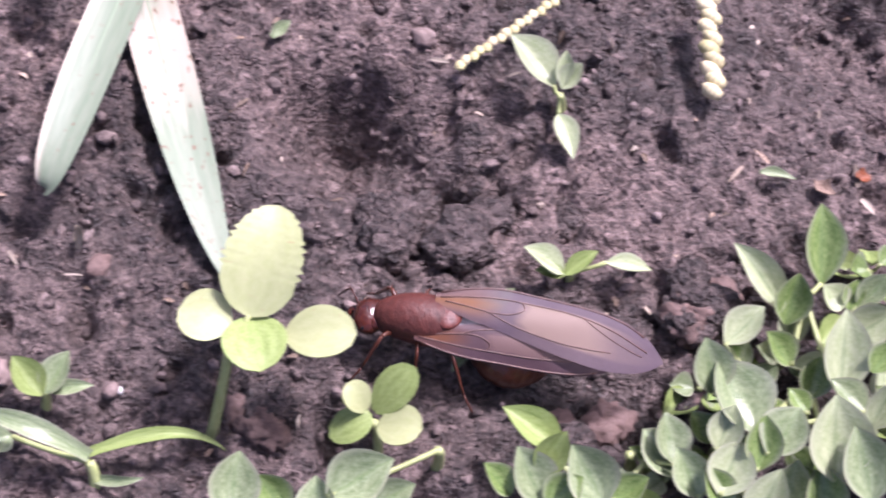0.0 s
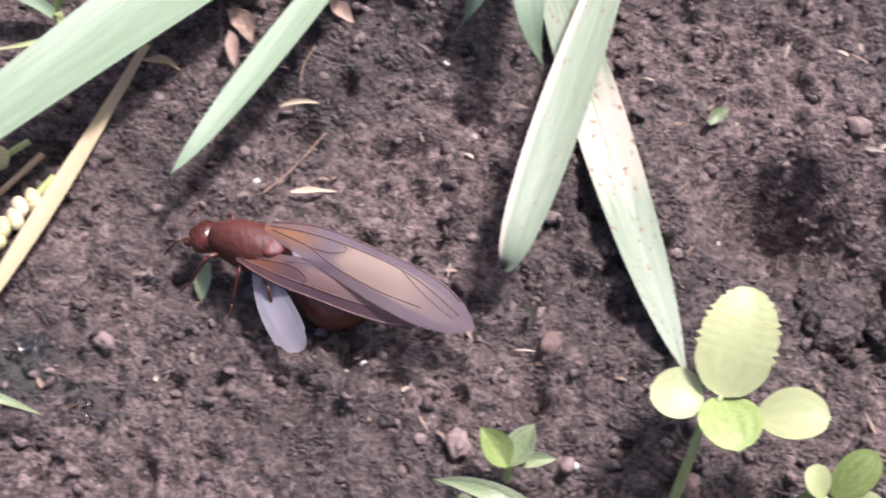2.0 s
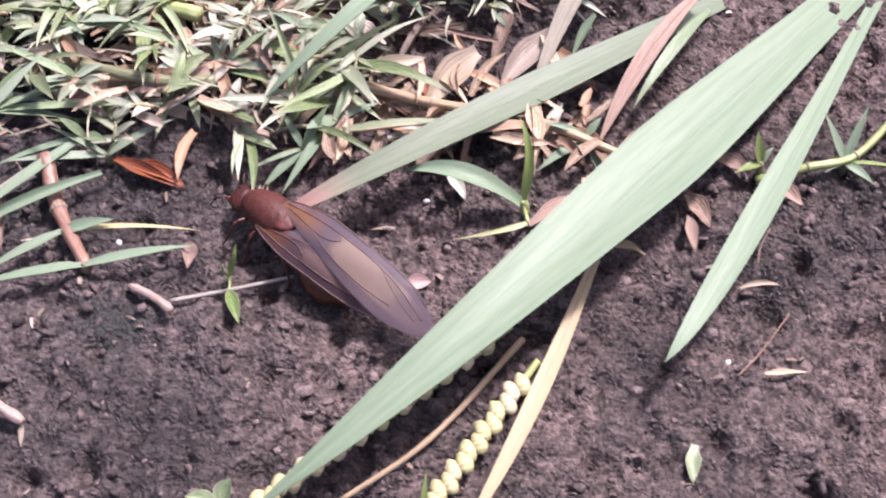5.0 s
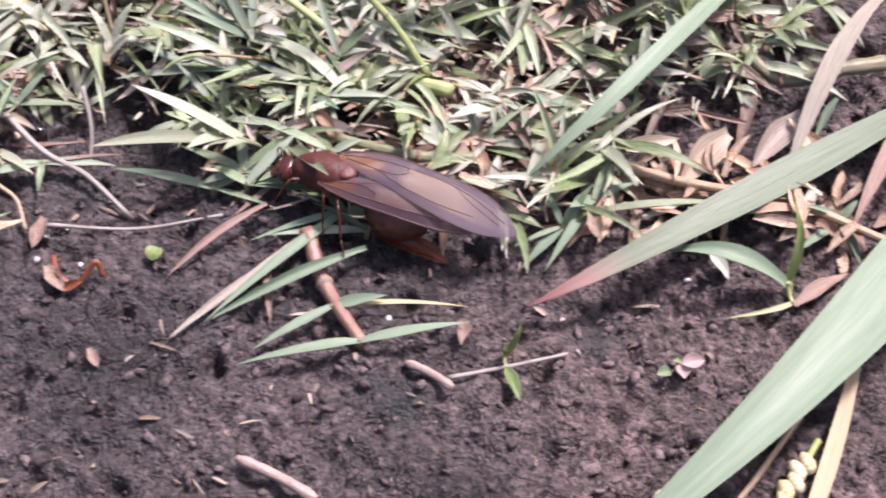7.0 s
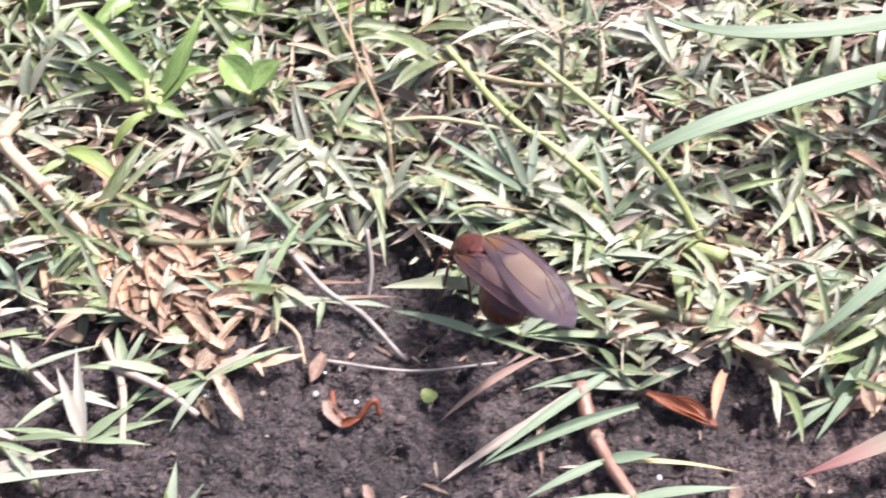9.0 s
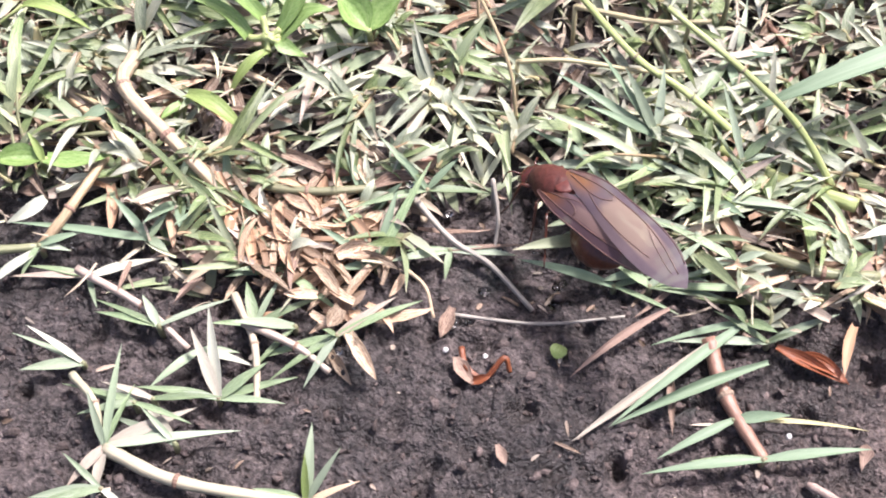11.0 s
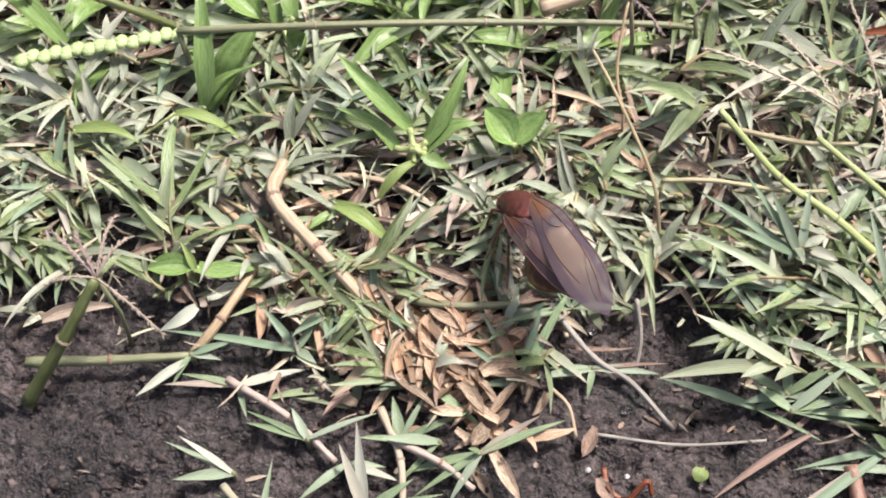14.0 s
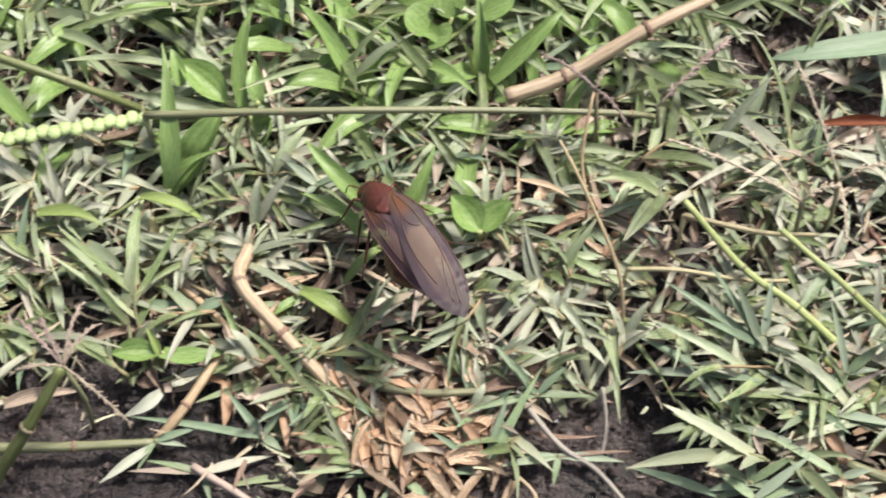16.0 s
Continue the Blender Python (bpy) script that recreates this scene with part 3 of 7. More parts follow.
def through_points(pts, n=8):
    """A smooth line through all the points given."""
    p = [Vector(q) for q in pts]
    if len(p) == 2:
        return curve(p[0], (p[0] + p[1]) / 2, p[1], n)
    p = [2 * p[0] - p[1]] + p + [2 * p[-1] - p[-2]]
    out = []
    for i in range(1, len(p) - 2):
        for k in range(n):
            s = k / n
            out.append(0.5 * (2 * p[i] + (p[i + 1] - p[i - 1]) * s + (2 * p[i - 1] - 5 * p[i] + 4 * p[i + 1] - p[i + 2]) * s * s + (3 * p[i] - p[i - 1] - 3 * p[i + 1] + p[i + 2]) * s ** 3))
    return out + [p[-2].copy()]


def lance(start, peak, sharp=1.7):
    """A grass leaf's width along its length."""
    def width(s):
        if s < peak:
            k = s / peak
            return start + (1 - start) * k * k * (3 - 2 * k)
        return max(0.015, 1 - ((s - peak) / (1 - peak)) ** sharp)
    return width


def oval(start=0.12, power=0.55, shift=1.0):
    return lambda s: max(start * (1 - s), math.sin(math.pi * s ** shift) ** power if 0 < s < 1 else 0.0, 0.02)


# ---- ground ----
def smooth(a, b, x):
    k = min(1.0, max(0.0, (x - a) / (b - a)))
    return k * k * (3 - 2 * k)


PITS = [(-2.67, 0.19, 0.58, 1.15), (-2.15, -0.26, 0.65, 0.6), (-1.46, -0.87, 0.30, 0.75), (-0.9, -0.95, 0.2, 0.4), (1.57, -2.95, 0.5, 0.6), (3.40, 1.24, 1.0, 0.7), (-2.65, -3.55, 0.6, 0.3), (-0.04, -3.19, 0.8, 0.4), (-7.6, 1.0, 1.2, 0.18), (-13.0, 2.2, 1.2, 0.15), (-18.5, 4.9, 1.0, 0.3), (-19.2, 5.6, 0.8, 0.25)]


def soil_height(x, y):
    v = Vector((x, y, 0.0))
    near = smooth(60, 20, math.hypot(x + 13, y - 4))
    h = 0.16 * noise.noise(v * 0.45) + 0.10 * noise.noise(v * 1.3 + Vector((5, 2, 1)))
    h += near * (0.11 * noise.noise(v * 3.2) + 0.085 * noise.noise(v * 6.5 + Vector((1, 7, 3))))
    h -= near * 0.55 * max(0.0, noise.noise(v * 2.5 + Vector((3, 9, 2))) - 0.24)
    for px, py, r, d in PITS:
        q = ((x - px) ** 2 + (y - py) ** 2) / (r * r)
        if q < 6:
            h -= d * math.exp(-q)
    return h - 0.05


def grown(lo, hi, step, far):
    mid = list(np.arange(lo, hi + step / 2, step))
    left, right, d = [], [], step
    while hi + d < far:
        d *= 1.7
        right.append(hi + d)
        left.append(lo - d)
    return np.array(left[::-1] + mid + right)


def scatter(ix, iy, k):
    """A random number from 0 to 1 for every cell of a grid."""
    h = np.sin(ix * 127.1 + iy * 311.7 + k * 74.7) * 43758.5453
    return h - np.floor(h)


def patchy(x, y, size, k):
    """Smooth noise from 0 to 1 with blotches of the size given."""
    gx, gy = x / size, y / size
    ix, iy = np.floor(gx), np.floor(gy)
    fx, fy = gx - ix, gy - iy
    fx, fy = fx * fx * (3 - 2 * fx), fy * fy * (3 - 2 * fy)
    low = scatter(ix, iy, k) * (1 - fx) + scatter(ix + 1, iy, k) * fx
    high = scatter(ix, iy + 1, k) * (1 - fx) + scatter(ix + 1, iy + 1, k) * fx
    return low * (1 - fy) + high * fy


def granules(x, y, size, k):
    """Heaped rounded grains of about the size given, as heights from 0 to 1."""
    gx, gy = x / size, y / size
    ix, iy = np.floor(gx), np.floor(gy)
    out = np.zeros_like(gx)
    for dx in (-1, 0, 1):
        for dy in (-1, 0, 1):
            cx, cy = ix + dx, iy + dy
            px, py = gx - cx - scatter(cx, cy, k), gy - cy - scatter(cx, cy, k + 1)
            long = 0.65 + 0.7 * scatter(cx, cy, k + 2)
            r = 0.45 + 0.5 * scatter(cx, cy, k + 3)
            d = (px * px * long + py * py / long) / (r * r)
            out = np.maximum(out, (0.25 + 0.75 * scatter(cx, cy, k + 4)) * np.sqrt(np.maximum(0.0, 1 - d)))
    return out


def make_ground():
    xs = grown(-30.5, 6.0, 0.045, 40000.0)
    fine = np.arange(-6.6, 7.4, 0.045)
    mid = np.arange(7.5, 18.0, 0.2)
    near = grown(-6.6, 7.4, 0.045, 40000.0)
    ys = np.concatenate([near[near < -6.61], fine, mid, 18.0 + np.cumsum(0.3 * 1.6 ** np.arange(26))])
    nx, ny = len(xs), len(ys)
    z = np.array([soil_height(x, y) for y in ys for x in xs])
    gx, gy = np.meshgrid(xs, ys)
    x, y = gx.ravel(), gy.ravel()
    wx = x + 0.05 * np.sin(y * 11.0 + 2.0 * np.sin(x * 7.0)) + 0.02 * np.sin(y * 31.0 + x * 17.0)
    wy = y + 0.05 * np.sin(x * 12.0 + 2.0 * np.sin(y * 6.0)) + 0.02 * np.sin(x * 29.0 - y * 19.0)
    muddy = np.clip((-10.5 - x) / 3.0, 0, 1)
    rough = (0.3 + 0.9 * np.clip(patchy(x, y, 1.3, 5) * 1.7 - 0.35, 0, 1)) * (1 - 0.5 * muddy)
    lumps = 0.24 * rough * (granules(wx, wy, 0.42, 11) - 0.45) * np.clip(patchy(x, y, 0.9, 8) * 3 - 1.2, 0.1, 1)
    grains = 0.085 * (granules(wx, wy, 0.19, 21) - 0.45) * (0.35 + 0.65 * rough) + 0.05 * (granules(wx, wy, 0.105, 31) - 0.45) * (1 - 0.4 * muddy)
    inside = np.clip((x + 30.5) / 1.0, 0, 1) * np.clip((6.0 - x) / 1.0, 0, 1) * np.clip((y + 6.6) / 0.6, 0, 1) * np.clip((7.4 - y) / 1.0, 0, 1)
    z += inside * (lumps + grains)
    i = np.arange((ny - 1) * nx).reshape(ny - 1, nx)[:, :-1].ravel()
    faces = np.stack([i, i + 1, i + nx + 1, i + nx], 1)
    me = bpy.data.meshes.new("ground")
    me.from_pydata((np.stack([x, y, z], 1) * C).tolist(), [], faces.tolist())
    me.polygons.foreach_set("use_smooth", np.ones(len(me.polygons), dtype=bool))
    me.materials.append(SOIL)
    tagged(new("ground", me), "dark crumbly moist garden soil", "ground", kind="structure")


make_ground()

# where the turf ends and bare soil begins, as y over x
EDGE_X = [-40, -28, -26, -24.8, -23.4, -22.2, -20.9, -20.0, -19.2, -18.3, -17.4, -16.2, -14.5, -13.0, -12.4, -11.3, -10.4, -9.4, -8.0, 9]
EDGE_Y = [5.0, 5.0, 4.6, 4.2, 3.7, 4.0, 4.8, 5.3, 6.2, 5.2, 4.4, 4.0, 3.9, 3.9, 4.0, 4.4, 6.0, 8.0, 9.5, 9.5]


def turf(x, y):
    """How dense the turf is at a place, from 0 to 1."""
    d = y - float(np.interp(x, EDGE_X, EDGE_Y)) + 0.5 * noise.noise(Vector((x * 0.8, y * 0.8, 4.0)))
    k = smooth(-0.5, 0.9, d)
    for px, py, r in ((-18.8, 5.4, 0.95), (-19.4, 5.0, 0.6), (-18.0, 4.3, 0.6), (-12.0, 4.9, 0.7), (-10.6, 5.2, 0.6), (-22.9, 7.0, 0.35), (-27.3, 6.2, 0.5), (-14.6, 12.6, 1.1), (-16.4, 11.6, 0.8), (-17.6, 11.6, 0.6), (-15.0, 10.6, 0.6), (-18.9, 11.4, 0.4), (-16.0, 10.3, 0.45), (-18.0, 10.2, 0.4), (-26.4, 3.9, 0.70), (-25.0, 3.9, 0.50), (-25.9, 3.4, 0.50), (-26.3, 4.9, 0.8), (-25.3, 4.6, 0.6), (-24.9, 5.3, 0.35), (-23.8, 4.2, 0.4)):
        k *= 1 - 0.9 * math.exp(-((x - px) ** 2 + (y - py) ** 2) / (r * r))
    return k


def make_crumbs():
    rng = random.Random(3)
    b = Build()
    for _ in range(15000):
        x, y = rng.uniform(-30, 7), rng.uniform(-7, 7.5)
        if turf(x, y) > rng.uniform(0.2, 0.9) or y > np.interp(x, [-30, -20, 5], [7.5, 7.5, 4]):
            continue
        r = 0.022 + 0.075 * rng.random() ** 4.0
        b.lump((x, y, soil_height(x, y) + r * 0.12), (r * rng.uniform(0.7, 1.3), r * rng.uniform(0.7, 1.3), r * rng.uniform(0.4, 0.8)), 1, 1.3, Euler((rng.uniform(0, 6), rng.uniform(0, 6), 0)).to_matrix(), 2.1, rng.uniform(0, 50))
    me = b.mesh("soil_crumbs", CRUMB)
    tagged(new("soil_crumbs", me), "loose crumbs of dark soil", "soil", kind="stuff")


make_crumbs()


def make_flecks():
    """Fibres and flakes of rotted leaf strewn over the soil."""
    rng = random.Random(8)
    b = Build()
    for _ in range(750):
        x, y = rng.uniform(-29, 6), rng.uniform(-6, 7)
        az, L = rng.uniform(0, 6.28), rng.uniform(0.05, 0.16) + 0.25 * rng.random() ** 5
        d = Vector((math.cos(az), math.sin(az), 0)) * L
        p = Vector((x, y, soil_height(x, y) + 0.035))
        q = p + d
        q.z = soil_height(q.x, q.y) + 0.035
        b.ribbon(curve(p, (p + q) / 2 + Vector((0, 0, 0.02)), q, 4), rng.uniform(0.02, 0.07), lance(0.6, 0.4, 2.0), 3, 0.3, rng.uniform(-0.6, 0.6))
    tagged(new("soil_flecks", b.mesh("soil_flecks", LITTER)), "flecks of rotted leaf and fibre on soil", "litter", kind="stuff")


make_flecks()


def flop(rng, x, y, z, length, lift, droop, lean=0.0):
    """The spine of a short stiff leaf that lies in the turf or rises from it."""
    az = rng.gauss(lean, 1.0) + (math.pi if rng.random() < 0.5 else 0.0)
    d = Vector((math.cos(az), math.sin(az), 0))
    bend = Vector((-d.y, d.x, 0)) * rng.uniform(-0.1, 0.1) * length
    mid = Vector((x, y, z)) + d * length * 0.5 + Vector((0, 0, length * lift * 0.62)) + bend
    end = Vector((x, y, z)) + d * length + Vector((0, 0, length * (lift - droop)))
    end.z = max(end.z, soil_height(end.x, end.y) + 0.03)
    mid.z = max(mid.z, soil_height(mid.x, mid.y) + 0.05)
    return curve((x, y, z), mid, end, 6)


def sprig(rng, leaves, stalks, x, y, z, size, rise, own=False):
    """A creeping grass shoot: a short jointed stalk with leaves to both sides and one at its tip."""
    az = rng.choice((0.0, math.pi)) + rng.gauss(0, 0.85)
    d = Vector((math.cos(az), math.sin(az), 0))
    s = Vector((-d.y, d.x, 0))
    L = size * rng.uniform(0.35, 0.8)
    a = Vector((x, y, z))
    b = a + d * L + Vector((0, 0, L * rise))
    m = (a + b) / 2 + s * rng.uniform(-0.15, 0.15) * L + Vector((0, 0, 0.08 * L))
    line = curve(a, m, b, 7)
    if own:
        top = thing("grass_shoot", (x, y, z), "short pale green creeping grass shoot in the turf", "grass", "creeping shoots in the turf")
        stalks = Build()
    stalks.tube(line, [rng.uniform(0.022, 0.04) * (1 - 0.08 * k) for k in range(7)], 5)
    if own:
        part("stem", stalks, STEM_OLIVE, top)
    count = rng.choice((3, 4, 4, 5, 6))
    sign = rng.choice((-1, 1))
    for k in range(count):
        p = line[min(6, 1 + int(6 * k / max(1, count - 1)))]
        tip = k == count - 1
        open_by = rng.uniform(0.1, 0.45) if tip else rng.uniform(0.3, 1.05)
        way = d * math.cos(open_by) + s * math.sin(open_by) * sign
        sign = -sign
        length = size * rng.uniform(0.45, 1.35) * (1.1 if tip else 1.0)
        lift = rise * rng.uniform(0.3, 1.3) + rng.uniform(-0.08, 0.18)
        end = p + way * length + Vector((0, 0, length * (lift - rng.uniform(-0.05, 0.22))))
        mid = p + way * length * 0.5 + Vector((0, 0, length * lift * 0.6 + 0.02)) + s * rng.uniform(-0.06, 0.06) * length
        for q in (mid, end):
            q.z = max(q.z, soil_height(q.x, q.y) + 0.04)
        if own:
            leaves = Build()
        leaves.ribbon(curve(p, mid, end, 8), (0.085 + 0.10 * rng.random() ** 1.5) * (0.75 + 0.3 * size), lance(0.75, 0.28, 2.0), 5, rng.uniform(0.03, 0.35), rng.uniform(-0.9, 0.9), wave=rng.uniform(0, 0.06))
        if own:
            part("leaf", leaves, TURF_LEAF, top)


STRAW_HEAPS = [(-22.2, 4.8, 1.0), (-24.0, 5.7, 0.6), (-12.0, 4.2, 0.6), (-10.7, 4.0, 0.7), (-20.3, 8.3, 0.5)]


def make_turf():
    rng = random.Random(11)
    green, pale, dead, straw, broad, stalks, shreds = Build(), Build(), Build(), Build(), Build(), Build(), Build()
    grass = lance(0.6, 0.25, 2.3)

    def thick(x, y):
        return 0.56 + 1.35 * noise.noise(Vector((x * 0.62, y * 0.95, 9.0))) + 0.6 * noise.noise(Vector((x * 1.9, y * 2.4, 3.0)))

    made = 0
    while made < 3100:
        x, y = rng.uniform(-33, -5), rng.uniform(2.4, 17.5)
        k = turf(x, y)
        if rng.random() > k * min(1.0, max(0.15, 0.35 + 0.6 * thick(x + 3.0, y + 1.0))):
            continue
        made += 1
        z = soil_height(x, y) + rng.uniform(0.05, 0.5)
        lone = -27 < x < -9 and y < np.interp(x, EDGE_X, EDGE_Y) + 0.9
        husk = Build() if lone else dead
        husk.ribbon(flop(rng, x, y, z, rng.uniform(0.3, 1.15), rng.uniform(-0.05, 0.16), 0.1), rng.uniform(0.07, 0.24), grass, 5, rng.uniform(0.1, 0.6), rng.uniform(-1.2, 1.2), wave=rng.uniform(0, 0.15))
        if lone:
            solo("dead_leaf", husk, rng.choice((DRY, DRY, DRY_PALE, STRAW)), "dry grass leaf lying among the turf", "leaf", "dead leaves in the turf")
    made = 0
    while made < 1060:
        x, y = rng.uniform(-33, -5), rng.uniform(2.4, 17.5)
        k = turf(x, y)
        bare = max(math.exp(-((x - px) ** 2 + (y - py) ** 2) / (r * r)) for px, py, r in STRAW_HEAPS)
        if rng.random() > k * min(1.0, max(0.04, thick(x, y))) * (1 - 0.8 * bare):
            continue
        made += 1
        far = smooth(7.5, 12, y) * (0.4 if x > -18.5 else 1.0)
        z = soil_height(x, y) + rng.uniform(0.05, 0.5) * (0.6 + 0.4 * k) + 0.12 * far
        sprig(rng, pale if rng.random() < 0.46 - 0.3 * far else green, stalks, x, y, z, rng.uniform(0.55, 1.05) + 0.35 * rng.random() ** 2 + 0.2 * far, rng.uniform(0.0, 0.2) + (0.5 if rng.random() < 0.12 else 0.0) + 0.2 * far, -27 < x < -9 and y < np.interp(x, EDGE_X, EDGE_Y) + 1.6)
    made = 0
    while made < 520:
        x, y = rng.uniform(-31, -7), rng.uniform(2.6, 13.0)
        if rng.random() > turf(x, y):
            continue
        made += 1
        sprig(rng, rng.choice((pale, green)), stalks, x, y, soil_height(x, y) + rng.uniform(0.25, 0.6), rng.uniform(0.25, 0.5), rng.uniform(0.1, 0.7))
    made = 0
    while made < 3200:
        x, y = rng.uniform(-31, -6), rng.uniform(2.6, 14.0)
        if rng.random() > turf(x, y):
            continue
        made += 1
        z = soil_height(x, y) + rng.uniform(0.08, 0.55)
        shreds.ribbon(flop(rng, x, y, z, 0.12 + 0.6 * rng.random() ** 2, rng.uniform(-0.1, 0.35), 0.1), rng.uniform(0.02, 0.055), lance(0.8, 0.4, 3.0), 3, rng.uniform(0.1, 0.5), rng.uniform(-1.0, 1.0))
    for _ in range(700):
        x, y = rng.uniform(-32, -9), rng.uniform(8.6, 17.0)
        if rng.random() > smooth(8.6, 11.5, y) or (x > -18.9 and y < 13.0):
            continue
        z = soil_height(x, y) + rng.uniform(0.2, 0.6)
        broad.ribbon(flop(rng, x, y, z, rng.uniform(0.8, 2.0), rng.uniform(0.15, 0.9), 0.3), rng.uniform(0.22, 0.44), lance(0.5, 0.35, 1.7), 5, 0.25, rng.uniform(-0.5, 0.5))
    for cx, cy, s, count in ((-22.1, 4.7, 0.50, 110), (-21.6, 4.9, 0.4, 46), (-22.6, 5.3, 0.5, 40), (-24.0, 5.6, 0.5, 32), (-21.4, 3.9, 0.5, 30), (-12.0, 4.2, 0.6, 40), (-10.6, 3.9, 0.6, 40), (-16.0, 5.6, 0.9, 50), (-14.6, 4.9, 0.7, 40), (-20.2, 8.2, 0.5, 40), (-13.2, 7.4, 0.8, 40)):
        for _ in range(count):
            x, y = rng.gauss(cx, s), rng.gauss(cy, s * 0.75)
            z = soil_height(x, y) + rng.uniform(0.05, 0.5)
            straw.ribbon(flop(rng, x, y, z, rng.uniform(0.3, 0.85), rng.uniform(-0.1, 0.25), 0.15, -0.9), rng.uniform(0.07, 0.15) + 0.10 * rng.random() ** 3, lance(0.7, 0.45, 2.0), 5, rng.uniform(0.1, 0.5), rng.uniform(-1.0, 1.0), wave=rng.uniform(0, 0.15))
    count = 0
    while count < 104:
        x, y = rng.uniform(-31, -8), rng.uniform(4.6, 16.0)
        ang, L = rng.gauss(0, 0.9), rng.uniform(1.0, 3.2)
        p, q = Vector((x, y, 0)), Vector((x + math.cos(ang) * L, y + math.sin(ang) * L, 0))
        if min(turf(p.x, p.y), turf(q.x, q.y)) < 0.8:
            continue
        count += 1
        for e in (p, q):
            e.z = soil_height(e.x, e.y) + rng.uniform(0.02, 0.25)
        m = (p + q) / 2 + Vector((rng.uniform(-.2, .2), rng.uniform(-.2, .2), rng.uniform(0.05, .2)))
        r = Build()
        w = rng.uniform(0.025, 0.065)
        r.tube(curve(p, m, q, 13), [w * (1.25 if k % 4 == 0 else 1.0) for k in range(13)], 6)
        solo("runner", r, rng.choice((STEM_TAN, STEM_OLIVE, STRAW, STEM_RED)), "creeping jointed grass runner in the turf", "stem", "stems and runners")
    for name, b, mat, label in (("turf_grass", green, TURF, "short green creeping turf grass"), ("pale_turf_grass", pale, TURF_PALE, "pale grey-green leaves of creeping turf grass"), ("grass_shreds", shreds, SHREDS, "fine pale and brown shreds of dry grass in the turf"), ("turf_stalks", stalks, TURF_STALK, "thin jointed stalks of creeping turf grass"), ("turf_weeds", broad, LEAF_GREEN, "broad bright green leaves in the turf"), ("turf_litter", dead, LITTER, "brown dead grass leaves among the turf"), ("straw_litter", straw, STRAWS, "tan heap of dry grass sheaths and leaves")):
        tagged(new(name, b.mesh(name, mat)), label, "grass", kind="stuff")


make_turf()


def make_meadow():
    """Coarser grass going on beyond the patch of turf."""
    rng = random.Random(17)
    b = Build()
    for _ in range(9000):
        far = rng.random() ** 1.6
        x, y = -14 + rng.uniform(-1, 1) * (30 + 130 * far), 17 + 150 * far * rng.random() + rng.uniform(0, 4)
        if rng.random() < 0.25:
            x, y = -34 - 100 * far * rng.random(), rng.uniform(5, 25)
        s = 1 + 2.2 * far
        b.ribbon(flop(rng, x, y, soil_height(x, y) + rng.uniform(0, 0.5), s * rng.uniform(0.7, 1.9), rng.uniform(0, 0.9), 0.15), s * rng.uniform(0.12, 0.24), lance(0.55, 0.3, 1.9), 3, 0.3, rng.uniform(-0.8, 0.8))
    tagged(new("meadow_grass", b.mesh("meadow_grass", TURF)), "coarse green grass beyond the turf", "grass", kind="stuff")


make_meadow()


def make_dew():
    rng = random.Random(5)
    b = Build()
    for _ in range(260):
        x, y = rng.uniform(-30, -12), rng.uniform(4.5, 15.5)
        if rng.random() > turf(x, y):
            continue
        r = rng.uniform(0.015, 0.035)
        b.lump((x, y, soil_height(x, y) + rng.uniform(0.3, 0.55)), (r, r, r * 0.8), 2)
    tagged(new("dew", b.mesh("dew", WATER)), "fine clear dew drops on the turf leaves", "water", kind="stuff")


make_dew()


# ---- plants and litter ----
def settle(p):
    """Heights are counted from the soil."""
    return Vector((p[0], p[1], p[2] + soil_height(p[0], p[1]) + 0.05))


def broad_blade(label, a, m, b, w, mat, spots=0, peak=0.45, sharp=1.9):
    p, q = settle(a) - Vector((0, 0, 0.1)), settle(b)
    spine = curve(p, settle(m), q, 30)
    top = thing("broad_grass", tuple(p), label, "grass", "broad grass blades")
    s = Build()
    s.ribbon(spine, w, lance(0.5, peak, sharp), 9, 0.08, 0.10, thick=0.018, wave=0.018)
    part("leaf", s, (None, BLADE_SPOT, BLADE_DRY_EDGE)[spots] or mat, top)
    r = Build()
    n = len(spine)
    r.tube([c - Vector((0, 0, 0.055 * w + 0.004)) for c in spine], [max(0.006, 0.045 * w ** 0.5 * (1 - i / n)) for i in range(n)], 6)
    part("midrib", r, mat, top)


def shoot(label, node, leaves, mat, group="grass shoots at the turf edge"):
    base = settle(node)
    top = thing("grass_shoot", (base.x, base.y, base.z), label, "grass", group)
    s = Build()
    s.tube([Vector((base.x, base.y, soil_height(base.x, base.y) - 0.1)), base - Vector((0, 0, 0.02)), base + Vector((0, 0, 0.03))], [0.045, 0.045, 0.02], 6)
    part("stem", s, STEM_OLIVE, top)
    for tip, w, rise, *own in leaves:
        end = settle(tip)
        mid = (base + end) / 2 + Vector((0, 0, 0.18 * rise * (end - base).length + 0.03))
        q = Build()
        q.ribbon(curve(base, mid, end, 10), 0.72 * w, lance(0.55, 0.3, 1.6), 5, 0.16, random.uniform(-0.3, 0.3), thick=0.008)
        part("leaf", q, own[0] if own else mat, top)


